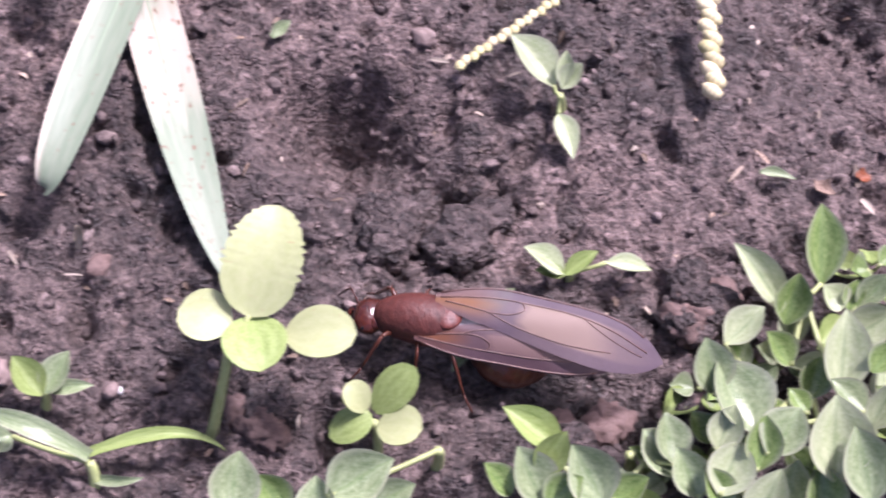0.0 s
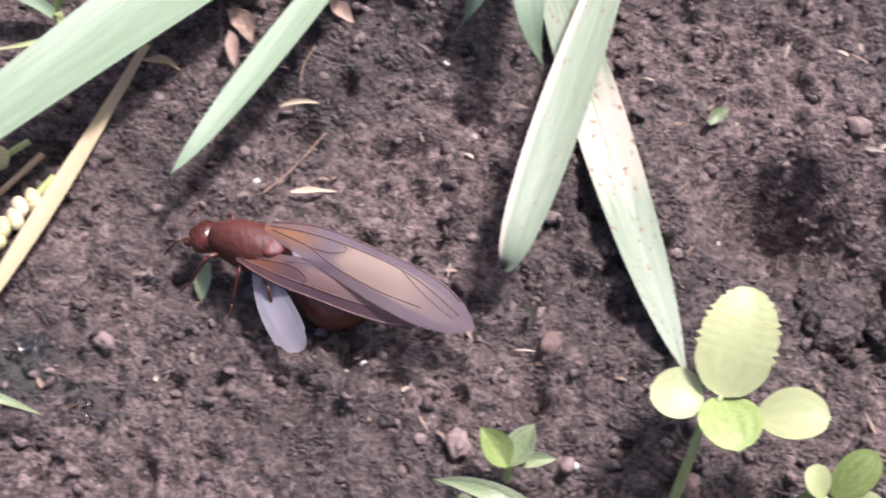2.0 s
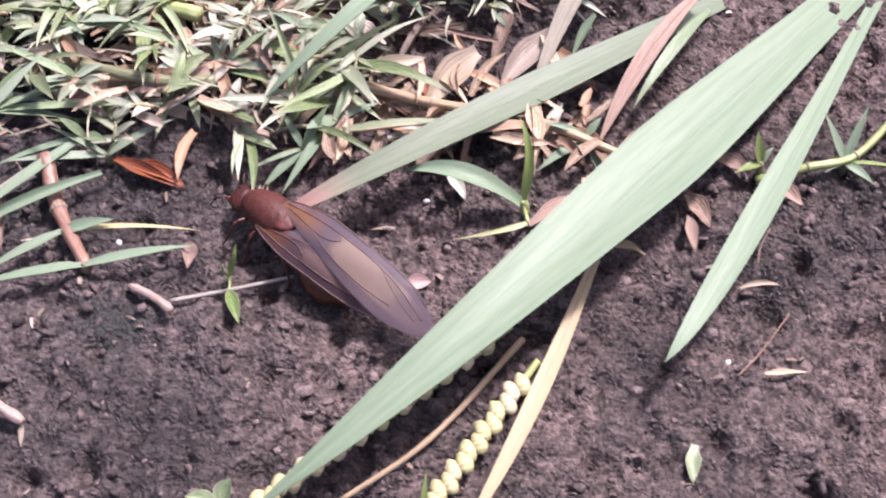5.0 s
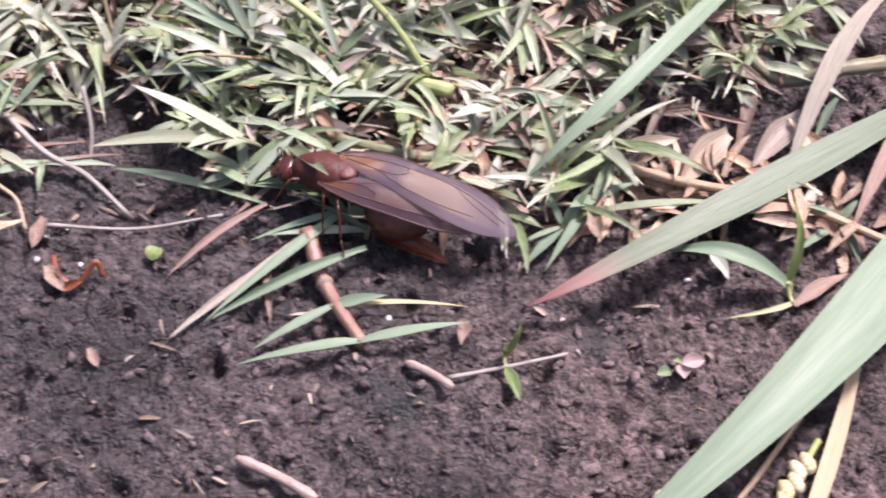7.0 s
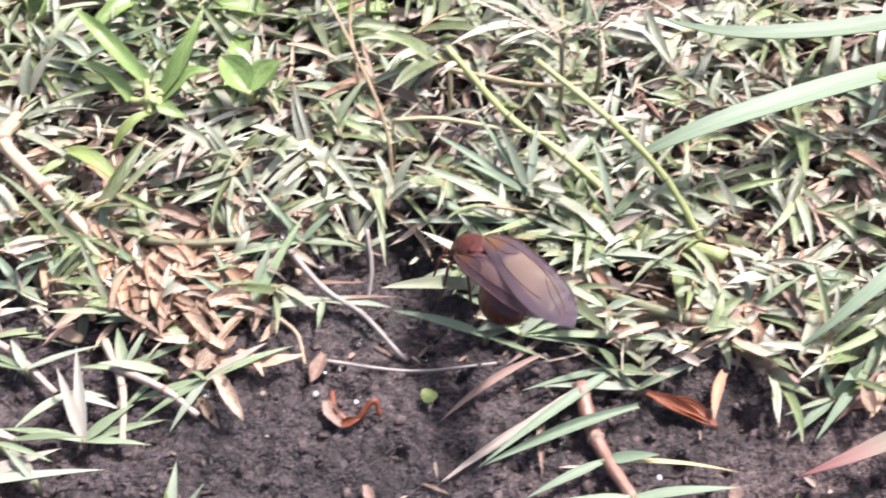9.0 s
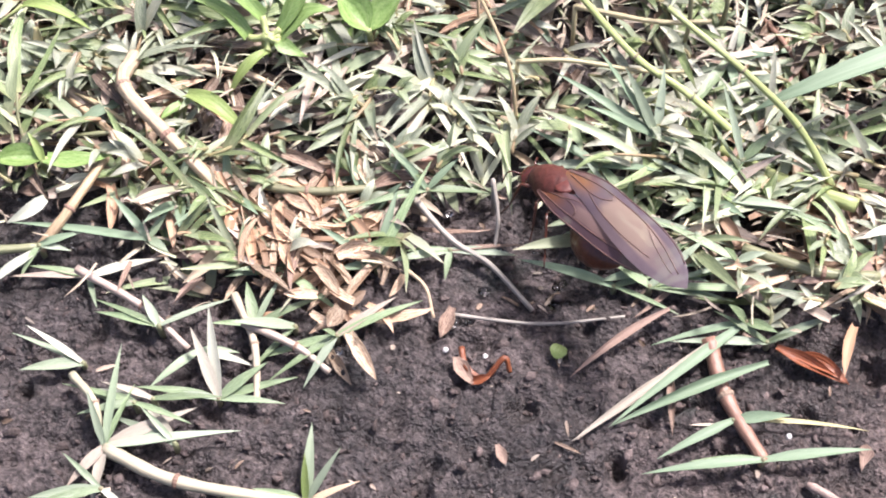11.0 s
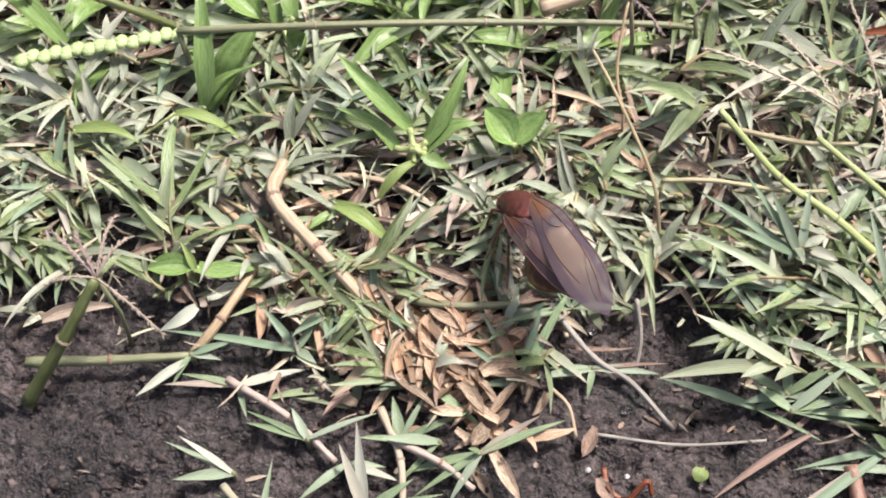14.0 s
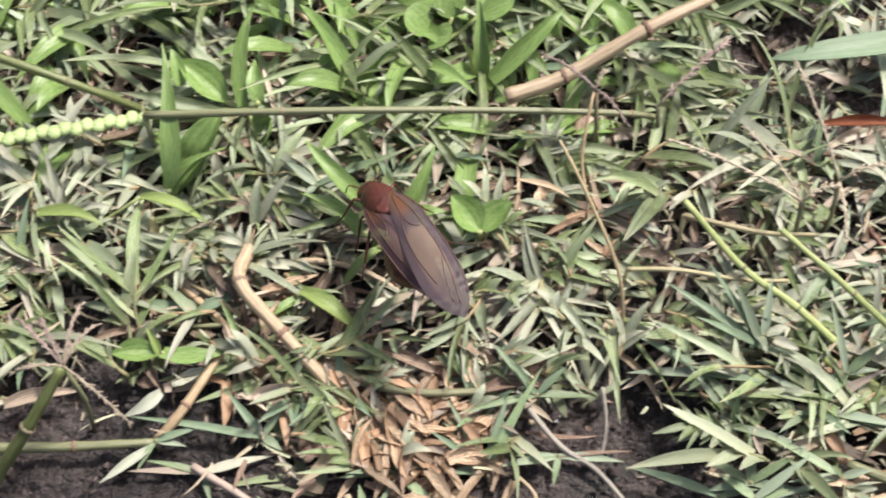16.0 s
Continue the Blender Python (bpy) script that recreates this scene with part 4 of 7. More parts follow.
def seedling(label, foot, head, radius, leaves, name="seedling"):
    a, b = settle(foot), settle(head)
    top = thing(name, tuple(a), label, "plant", "seedlings" if name == "seedling" else "creeping herbs")
    s = Build()
    s.tube(curve(a - Vector((0, 0, 0.1)), (a + b) / 2 + Vector((0.02, 0.02, 0)), b, 7), [radius * k for k in (1.1, 1.05, 1, 0.95, 0.9, 0.85, 0.8)], 7)
    part("stem", s, STEM_GREEN, top)
    for p, q, w, mat, shape in leaves:
        p, q = settle(p), settle(q)
        lift = (q - p).length
        r = Build()
        if 0.12 < (p - b).length < 1.3:
            st = Build()
            st.tube(curve(b, (b + p) / 2 - Vector((0, 0, 0.05)), p, 6), radius * 0.5, 5)
            part("leaf_stalk", st, STEM_GREEN, top)
        if shape == "toothed":
            r.ribbon(curve(p, (p + q) / 2 + Vector((0, 0, 0.12)), q, 33), w, oval(0.12, 0.5, 0.85), 7, 0.10, 0, teeth=1, thick=0.02)
        elif shape == "round":
            r.ribbon(curve(p, (p + q) / 2 + Vector((0, 0, 0.06)), q, 16), w, oval(0.2, 0.5), 7, 0.10, 0, thick=0.02)
        elif shape == "oval":
            r.ribbon(curve(p, (p + q) / 2 + Vector((0, 0, 0.12 * lift)), q, 14), w, oval(0.12, 1.0, 0.82), 7, 0.42, random.uniform(-0.25, 0.25), thick=0.014)
        elif shape == "arch":
            r.ribbon(curve(p, (p + q) / 2 + Vector((0, 0, 0.24 * lift)), q, 16), w, lance(0.6, 0.4, 1.8), 5, 0.25, 0.15, thick=0.01)
        else:
            bend = Vector((random.uniform(-0.12, 0.12), random.uniform(-0.12, 0.12), random.uniform(0.04, 0.16))) * lift
            r.ribbon(curve(p, (p + q) / 2 + bend, q, 16), w * 0.74, lance(0.7, 0.3, 1.5), 5, random.uniform(0.12, 0.45), random.uniform(-0.7, 0.7), thick=0.01, wave=0.05)
        part("leaf", r, mat, top)


def stem(name, label, pts, radius, mat):
    p = [settle(q) for q in pts]
    spine = through_points(p, 8)
    n = len(spine)
    radii = [radius * (1 - 0.25 * i / (n - 1)) * (1.0 + 0.06 * math.sin(i * 1.7)) for i in range(n)]
    b = Build()
    b.tube(spine, radii, 8)
    if name in ("stem", "stalk"):  # the foot reaches down to its root
        b.tube([p[0], Vector((p[0].x, p[0].y, soil_height(p[0].x, p[0].y) - 0.05))], radius * 0.8, 6)
    if radius < 0.05:
        solo(name, b, mat, label, "stem", "stems and runners")
        return
    top = thing(name, tuple(p[0]), label, "stem", "stems and runners")
    part("stalk", b, mat, top)
    for i in range(8, n - 1, 8):
        k = Build()
        way = (spine[i + 1] - spine[i - 1]).normalized()
        k.lump(spine[i], (radius * 0.6, radius * 1.13, radius * 1.13), 2, 0.15, Vector((1, 0, 0)).rotation_difference(way).to_matrix(), 1.5, i)
        part("joint", k, STEM_OLIVE if mat in (STEM_GREEN, STEM_DARK) else ROOT, top)


def litter(label, a, b, w, mat, shape="leaf"):
    p, q = settle(a), settle(b)
    r = Build()
    if shape == "twig":
        spine = curve(p, (p + q) / 2 + Vector((0.02, 0.02, 0.02)), q, 9)
        r.tube(spine, [w / 2 * k for k in (0.7, 1.05, 0.9, 1.0, 0.88, 0.97, 0.9, 1.12, 0.75)], 7)
        solo("twig", r, mat, label, "twig", "twigs on the soil")
        return
    mid = (p + q) / 2 + Vector((random.uniform(-.05, .05), random.uniform(-.05, .05), 0.06 * (q - p).length))
    r.ribbon(curve(p, mid, q, 14), w, lance(0.45, 0.4, 1.7), 5, random.uniform(0.25, 0.5), random.uniform(-0.5, 0.5), thick=0.012, wave=0.08)
    solo("dead_leaf" if mat in (DRY, RUST) else "leaf_scrap", r, mat, label, "leaf", "loose leaves")


def raceme(label, a, b, count, r, mat):
    p, q = settle(a), settle(b)
    top = thing("seed_raceme", tuple(p), label, "seed head", "seed racemes")
    axis = (q - p).normalized()
    side = axis.cross(Vector((0, 0, 1))).normalized()
    s = Build()
    s.tube(curve(p - axis * 0.3, (p + q) / 2, q, 8), r * 0.35, 6)
    part("stalk", s, STEM_GREEN, top)
    turn = Matrix((axis * 0.80 + side * 0.6, side * 0.80 - axis * 0.6, Vector((0, 0, 1)))).transposed()
    step = (q - p).length / count
    for k in range(count):
        g = Build()
        c = p + axis * step * (k + 0.5) + side * r * 0.22 * (1 if k % 2 else -1) + Vector((0, 0, r * 0.35))
        g.lump(c, (step * 0.66, r * 1.25, r * 0.7), 2, 0.22, turn, 1.6, k * 3.7)
        part("spikelet", g, mat, top)


def seed_head(label, foot, tips, r, mat):
    f = settle(foot)
    top = thing("flower_head", tuple(f), label, "seed head", "seed heads")
    hold = Build()
    hold.tube([Vector((f.x, f.y - 0.05, soil_height(f.x, f.y) - 0.05)), f * 0.5 + Vector((f.x, f.y, soil_height(f.x, f.y))) * 0.5 + Vector((0.06, 0, 0)), f], 0.035, 5)
    part("stalk", hold, STEM_OLIVE, top)
    for tip in tips:
        t = settle(tip)
        b = Build()
        line = curve(f, (f + t) / 2 + Vector((0, 0, 0.12)), t, 13)
        b.tube(line, 0.018, 5)
        for i in range(2, 13):
            d = (line[i] - line[i - 1]).normalized()
            s = d.cross(Vector((0, 0, 1))).normalized()
            for sign in (-1, 1, random.choice((-1, 1))):
                away = random.uniform(0.1, 0.9) * sign
                way = (d * 0.9 + s * away + Vector((0, 0, random.uniform(-0.4, 0.4)))).normalized()
                turn = Vector((1, 0, 0)).rotation_difference(way).to_matrix()
                k = random.uniform(0.5, 1.1)
                b.lump(line[i] + d * random.uniform(-0.05, 0.05) + way * r * k, (r * 1.4 * k, r * 0.36 * k, r * 0.36 * k), 1, 0.3, turn, 1.0, i * sign)
        part("spike", b, mat, top)


def pebble(label, at, r, mat):
    p = settle(at)
    clod = "clod" in label or "lump" in label
    b = Build()
    if clod:
        for k in range(4):
            q = Vector((random.uniform(-.5, .5) * r, random.uniform(-.4, .4) * r, random.uniform(0, .25) * r))
            b.lump((p.x + q.x, p.y + q.y, soil_height(p.x, p.y) + q.z), (r * random.uniform(.5, .8), r * random.uniform(.4, .7), r * random.uniform(.35, .55)), 3, 0.6, Euler((0, 0, random.uniform(0, 3))).to_matrix(), 2.4, random.uniform(0, 40))
    else:
        b.lump((p.x, p.y, soil_height(p.x, p.y) + r * 0.35), (r, r * random.uniform(0.7, 0.9), r * 0.7), 3 if r > 0.1 else 2, 0.5, Euler((0, 0, random.uniform(0, 3))).to_matrix(), 1.6, random.uniform(0, 40))
    solo("soil_clod" if clod else "grit_grain" if mat is GRIT else "pebble", b, mat, label, "soil clod" if clod else "stone", "clods" if clod else "stones")


def drop(at, r):
    p = settle(at)
    b = Build()
    b.lump(p, (r, r, r * 0.8), 3)
    solo("water_drop", b, WATER, "clear round drop of water on a leaf", "water drop", "water drops")


random.seed(21)


def puddle(x, y, spread, count, seed):
    """A thin broken film of water in the hollows between the crumbs."""
    rng = random.Random(seed)
    b = Build()
    for _ in range(count):
        px, py, r = rng.gauss(x, spread), rng.gauss(y, spread * 0.7), rng.uniform(0.03, 0.10)
        b.lump((px, py, soil_height(px, py) + 0.01), (r * rng.uniform(0.8, 1.6), r, 0.035), 2, 0.5, Euler((0, 0, rng.uniform(0, 3))).to_matrix(), 1.6, rng.uniform(0, 40))
    solo("water_film", b, WATER, "glinting film of water on dark soil", "water", kind="stuff")


puddle(-10.85, -1.5, 0.22, 16, 1)
puddle(-10.0, -2.1, 0.16, 10, 2)
puddle(-19.2, 4.2, 0.5, 14, 5)

# broad grass blades that hang over the soil from tussocks beside it
broad_blade("pale green broad grass blade with speckled dry patches", (-5.40, 5.96, 0.00), (-4.47, 0.80, 0.12), (-3.85, -1.91, 0.20), 0.62, BLADE_PALE, spots=1)
broad_blade("pale green grass blade with a split dry margin", (-3.30, 5.93, 0.00), (-5.13, 0.59, 0.85), (-5.68, -0.83, 0.50), 0.52, BLADE_PALE, spots=2)
broad_blade("narrow pale green grass blade pointing at the soil", (-5.95, 5.81, 0.00), (-8.10, 1.90, 0.90), (-9.19, 0.24, 0.70), 0.34, BLADE_PALE)
broad_blade("large pale green grass blade arching over the soil", (-5.75, 6.57, 0.00), (-10.64, 1.22, 1.10), (-13.90, -1.24, 0.2), 0.96, BLADE_PALE, peak=0.32, sharp=1.02)
broad_blade("olive grass blade fading to a red tip", (-7.31, 6.20, 0.00), (-11.70, 3.39, 0.70), (-13.96, 2.48, 0.15), 0.46, BLADE_RED, peak=0.35, sharp=1.25)
broad_blade("dull green grass blade seen on its shaded side", (-4.50, 5.80, 0.00), (-5.28, 2.71, 1.30), (-5.17, 1.57, 0.70), 0.46, BLADE_PALE)
broad_blade("short pale grass blade hanging over the soil", (-5.10, 5.90, 0.00), (-5.61, 3.10, 1.00), (-6.07, 2.35, 0.30), 0.38, BLADE_PALE)
broad_blade("long pale grass blade lying across the turf", (-9.60, 8.80, 0.00), (-12.15, 5.55, 1.20), (-13.97, 4.10, 0.45), 0.25, BLADE_PALE)
broad_blade("long pale grass blade lying across the turf", (-7.40, 11.20, 0.00), (-13.61, 7.57, 1.50), (-16.20, 6.62, 0.90), 0.32, BLADE_PALE)
broad_blade("long pale grass blade lying across the turf", (-7.20, 12.50, 0.00), (-12.64, 9.25, 1.20), (-15.63, 9.38, 1.00), 0.3, BLADE_PALE)
broad_blade("bright green grass blade crossing a paler one", (-7.80, 12.20, 0.00), (-12.01, 7.73, 2.00), (-12.83, 7.65, 1.90), 0.16, LEAF_GREEN)
broad_blade("pale grass blade pointing out of the turf", (-9.30, 9.60, 0.00), (-11.73, 7.34, 1.20), (-12.47, 6.94, 0.80), 0.3, BLADE_PALE)
broad_blade("broad pale grass blade with a silvery midrib", (-12.11, 12.77, 0.00), (-15.70, 11.16, 1.15), (-17.41, 10.86, 0.95), 0.4, BLADE_PALE)
broad_blade("yellowing grass blade standing beside seed racemes", (-9.68, 2.41, 0.10), (-10.64, 0.03, 0.25), (-11.57, -1.62, 0.05), 0.21, BLADE_YELLOW)
broad_blade("dull dry grass blade fallen across the turf edge", (-9.01, 6.67, 0.90), (-9.84, 5.55, 0.80), (-10.59, 4.00, 0.30), 0.27, HAY)

broad_blade("withered reddish grass blade leaning on the turf edge", (-8.30, 5.60, 0.50), (-9.10, 4.55, 0.50), (-9.75, 3.45, 0.15), 0.24, DRY)
broad_blade("narrow green grass blade beside a withered one", (-8.20, 5.40, 0.30), (-8.75, 4.60, 0.60), (-9.30, 3.80, 0.50), 0.16, GRASS)

# seedlings on the bare soil
seedling("tall seedling with a toothed leaf and two round pale leaves", (-4.15, -3.36, 0.00), (-3.91, -2.81, 1.05), .055, [
    ((-3.71, -2.57, 1.15), (-3.36, -1.60, 1.50), .80, LEAF_YELLOW, "toothed"),
    ((-3.89, -2.63, 1.10), (-4.37, -2.42, 1.15), .54, LEAF_YELLOW, "round"),
    ((-3.37, -2.74, 1.10), (-2.70, -2.84, 1.20), .54, LEAF_YELLOW, "round"),
    ((-3.71, -2.55, 1.10), (-3.63, -3.18, 1.30), .62, LEAF_LIME, "round")])
seedling("small seedling with pale oval leaves on the soil", (-0.15, 0.07, -0.05), (-0.20, 0.17, 0.30), .05, [
    ((-0.26, 0.28, 0.30), (-0.69, 0.85, 0.50), .46, LEAF_PALE, "oval"), ((-0.18, 0.24, 0.30), (0.04, 0.42, 0.45), .26, LEAF_PALE, "oval"),
    ((-0.17, 0.27, 0.30), (-0.12, 0.57, 0.50), .20, LEAF_PALE, "oval"), ((-0.21, 0.01, 0.20), (-0.12, -0.55, 0.12), .27, LEAF_PALE, "oval")])
seedling("low seedling with curled lime leaves on the soil", (-0.30, -1.92, -0.05), (-0.39, -1.87, 0.15), .05, [
    ((-0.40, -1.89, 0.20), (-0.84, -1.68, 0.50), .30, LEAF_PALE, "oval"), ((-0.40, -1.91, 0.20), (-0.05, -1.74, 0.40), .20, LEAF_LIME, "oval"),
    ((0.04, -1.85, 0.30), (0.54, -1.91, 0.30), .22, LEAF_PALE, "oval"), ((-0.40, -1.91, 0.20), (-0.71, -1.85, 0.30), .18, LEAF_LIME, "oval")])
seedling("two-leaved grey-green seedling on the soil", (-1.34, -2.43, -0.05), (-1.37, -2.40, 0.20), .035, [
    ((-1.37, -2.40, 0.20), (-1.00, -2.15, 0.50), .24, LEAF_GREY, "oval"), ((-1.38, -2.46, 0.20), (-1.69, -2.91, 0.20), .22, LEAF_GREY, "oval"),
    ((-1.37, -2.39, 0.20), (-1.63, -2.28, 0.40), .14, LEAF_LIME, "oval")])
seedling("small seedling with scalloped yellow-green leaves", (-2.48, -3.64, -0.05), (-2.52, -3.38, 0.35), .05, [
    ((-2.51, -3.28, 0.40), (-2.10, -2.98, 0.55), .40, LEAF_LIME, "round"), ((-2.54, -3.34, 0.40), (-2.97, -3.46, 0.50), .36, LEAF_LIME, "round"),
    ((-2.49, -3.43, 0.40), (-2.08, -3.58, 0.50), .44, LEAF_YELLOW, "round"), ((-2.60, -3.28, 0.40), (-2.78, -3.05, 0.50), .30, LEAF_YELLOW, "round")])
seedling("small seedling with grey-green oval leaves", (-5.77, -2.97, -0.05), (-5.73, -2.89, 0.30), .05, [
    ((-5.75, -2.94, 0.30), (-6.01, -2.59, 0.50), .32, LEAF_LIME, "oval"), ((-5.72, -2.92, 0.30), (-5.47, -2.55, 0.50), .30, LEAF_GREY, "oval"),
    ((-5.69, -2.89, 0.30), (-5.25, -2.87, 0.35), .16, LEAF_GREY, "oval")])
seedling("seedling with whitish leaves on the bare soil", (-14.08, -1.31, -0.05), (-14.14, -1.12, 0.35), .03, [
    ((-14.15, -1.12, 0.35), (-14.02, -0.88, 0.45), .22, LEAF_GREY, "oval"), ((-14.16, -1.12, 0.35), (-14.50, -1.09, 0.40), .20, LEAF_GREY, "oval"),
    ((-14.05, -1.36, 0.15), (-14.31, -1.42, 0.20), .18, LEAF_GREY, "oval")])
seedling("tiny seedling with pink and white leaves", (-12.15, 1.71, -0.05), (-12.12, 1.66, 0.10), .025, [
    ((-12.10, 1.64, 0.10), (-11.81, 1.69, 0.20), .20, LEAF_PINK, "oval"), ((-12.12, 1.64, 0.10), (-12.08, 1.46, 0.15), .20, LEAF_PINK, "oval"),
    ((-12.22, 1.62, 0.10), (-12.41, 1.55, 0.12), .15, LEAF_GREY, "oval"), ((-12.12, 1.68, 0.10), (-12.14, 1.74, 0.20), .14, LEAF_GREY, "oval")])
seedling("thin grass sprout with a pale lower leaf", (-14.28, 1.82, -0.05), (-14.25, 1.88, 0.10), .03, [
    ((-14.26, 1.81, 0.10), (-14.07, 1.95, 0.70), .14, LEAF_LIME, "blade"), ((-14.24, 1.69, 0.10), (-14.09, 1.20, 0.10), .16, LEAF_HERB, "oval"),
    ((-14.26, 1.85, 0.10), (-14.27, 1.84, 0.40), .10, LEAF_LIME, "blade")])
seedling("upright grass sprout with arching side leaves", (-11.96, -2.43, -0.05), (-11.89, -1.97, 0.40), .05, [
    ((-11.89, -1.97, 0.40), (-11.80, -1.22, 1.30), .16, LEAF_LIME, "blade"), ((-11.89, -1.98, 0.35), (-10.43, -2.23, 0.10), .17, LEAF_GREY, "arch"),
    ((-11.93, -2.21, 0.20), (-12.19, -2.27, 0.20), .15, LEAF_GREY, "blade")])
seedling("grass sprout with an arching pale leaf", (-5.29, -3.83, -0.05), (-5.32, -3.60, 0.30), .06, [
    ((-5.31, -3.56, 0.35), (-6.49, -3.01, 0.20), .22, LEAF_GREY, "arch"), ((-5.32, -3.52, 0.30), (-4.00, -3.57, 0.25), .20, LEAF_LIME, "blade"),
    ((-5.31, -3.72, 0.10), (-4.79, -3.79, 0.20), .16, LEAF_GREY, "blade"), ((-6.07, -3.26, 0.10), (-6.32, -3.39, 0.20), .3, LEAF_GREY, "oval")])
seedling("grass sprout with a bent leaf by the turf edge", (-10.68, 2.62, -0.05), (-10.69, 2.69, 0.15), .06, [
    ((-10.69, 2.69, 0.15), (-10.71, 3.34, 1.00), .17, LEAF_LIME, "blade"), ((-10.71, 2.66, 0.15), (-12.16, 3.08, 0.50), .24, BLADE_PALE, "arch"),
    ((-10.63, 2.47, 0.05), (-11.52, 2.26, 0.10), .10, LEAF_YELLOW, "blade")])

# herb patch at the lower edge of the soil
seedling("low herb with silvery oval leaves", (2.17, -2.46, -0.05), (2.04, -2.44, 0.40), .06, [((1.87, -2.46, 0.39), (1.34, -1.83, 0.64), 0.36, LEAF_PALE, "oval"), ((2.28, -2.24, 0.38), (2.33, -1.47, 0.63), 0.45, LEAF_HERB, "oval"), ((1.80, -3.11, 0.67), (1.55, -2.79, 0.92), 0.34, LEAF_HERB, "oval"), ((2.17, -3.53, 0.56), (2.31, -2.72, 0.81), 0.50, LEAF_PALE, "oval")], "creeping_herb")
seedling("low herb with silvery oval leaves", (2.10, -3.34, -0.05), (1.97, -3.30, 0.40), .06, [((2.63, -2.51, 0.39), (2.92, -2.30, 0.64), 0.29, LEAF_GREY, "oval"), ((1.19, -3.89, 0.68), (0.91, -3.13, 0.93), 0.66, LEAF_GREY, "oval"), ((1.83, -3.67, 0.43), (1.69, -3.39, 0.68), 0.25, LEAF_HERB, "oval"), ((1.91, -4.44, 0.64), (1.97, -3.66, 0.89), 0.67, LEAF_PALE, "oval")], "creeping_herb")
seedling("low herb with silvery oval leaves", (0.88, -4.16, -0.05), (0.77, -4.10, 0.40), .06, [((0.45, -4.22, 0.38), (0.17, -3.67, 0.63), 0.50, LEAF_GREY, "oval"), ((0.39, -4.08, 0.55), (0.36, -3.58, 0.80), 0.39, LEAF_GREY, "oval"), ((1.40, -4.66, 0.39), (1.57, -4.20, 0.64), 0.45, LEAF_GREY, "oval"), ((0.80, -4.62, 0.57), (0.59, -4.24, 0.82), 0.35, LEAF_HERB, "oval")], "creeping_herb")
seedling("low herb with silvery oval leaves", (-0.77, -3.99, -0.05), (-0.84, -3.95, 0.40), .06, [((-0.41, -4.49, 0.58), (-0.71, -3.97, 0.83), 0.53, LEAF_GREY, "oval"), ((-0.99, -4.44, 0.55), (-1.22, -3.92, 0.80), 0.46, LEAF_GREY, "oval"), ((-0.77, -3.93, 0.52), (-1.31, -3.51, 0.77), 0.36, LEAF_LIME, "oval"), ((-1.01, -4.17, 0.68), (-0.75, -3.85, 0.93), 0.33, LEAF_LIME, "oval")], "creeping_herb")
seedling("low herb with silvery oval leaves", (-1.92, -3.85, -0.05), (-1.95, -3.81, 0.40), .06, [((-3.05, -4.21, 0.60), (-2.41, -3.95, 0.85), 0.55, LEAF_GREY, "oval"), ((-3.99, -4.33, 0.54), (-3.86, -3.74, 0.79), 0.50, LEAF_GREY, "oval"), ((-3.45, -4.30, 0.43), (-3.72, -3.98, 0.68), 0.36, LEAF_HERB, "oval"), ((2.44, -3.39, 0.60), (2.71, -3.17, 0.85), 0.30, LEAF_HERB, "oval")], "creeping_herb")
seedling("low herb with silvery oval leaves", (0.22, -4.07, -0.05), (0.13, -4.02, 0.40), .06, [((2.35, -3.95, 0.65), (2.57, -3.59, 0.90), 0.35, LEAF_PALE, "oval"), ((1.14, -4.29, 0.71), (1.22, -3.81, 0.96), 0.38, LEAF_HERB, "oval"), ((-0.27, -4.40, 0.44), (0.06, -4.27, 0.69), 0.33, LEAF_HERB, "oval"), ((-3.18, -4.46, 0.44), (-3.15, -3.99, 0.69), 0.40, LEAF_GREY, "oval")], "creeping_herb")
seedling("low herb with silvery oval leaves", (1.69, -3.47, -0.05), (1.57, -3.43, 0.40), .06, [((1.14, -2.84, 0.53), (1.55, -2.54, 0.78), 0.38, LEAF_PALE, "oval"), ((0.84, -3.46, 0.71), (0.78, -2.96, 0.96), 0.45, LEAF_GREY, "oval"), ((2.19, -4.70, 0.73), (2.08, -4.00, 0.98), 0.52, LEAF_GREY, "oval"), ((1.23, -4.17, 0.74), (1.60, -3.75, 0.99), 0.49, LEAF_GREY, "oval")], "creeping_herb")
seedling("low herb with silvery oval leaves", (1.57, -3.82, -0.05), (1.45, -3.77, 0.40), .06, [((0.73, -4.50, 0.73), (0.98, -4.01, 0.98), 0.48, LEAF_PALE, "oval"), ((0.57, -4.45, 0.47), (0.38, -3.98, 0.72), 0.39, LEAF_GREY, "oval"), ((1.91, -3.49, 0.40), (2.07, -3.09, 0.65), 0.36, LEAF_HERB, "oval"), ((2.36, -3.75, 0.48), (2.05, -3.40, 0.73), 0.33, LEAF_GREY, "oval")], "creeping_herb")
seedling("low herb with silvery oval leaves", (0.07, -3.97, -0.05), (-0.01, -3.92, 0.40), .06, [((2.37, -2.94, 0.42), (2.85, -2.76, 0.67), 0.44, LEAF_PALE, "oval"), ((1.06, -4.78, 0.47), (1.36, -4.31, 0.72), 0.43, LEAF_PALE, "oval"), ((-1.30, -4.34, 0.52), (-1.56, -4.07, 0.77), 0.29, LEAF_HERB, "oval"), ((-2.60, -4.28, 0.37), (-2.20, -4.13, 0.62), 0.34, LEAF_GREY, "oval")], "creeping_herb")
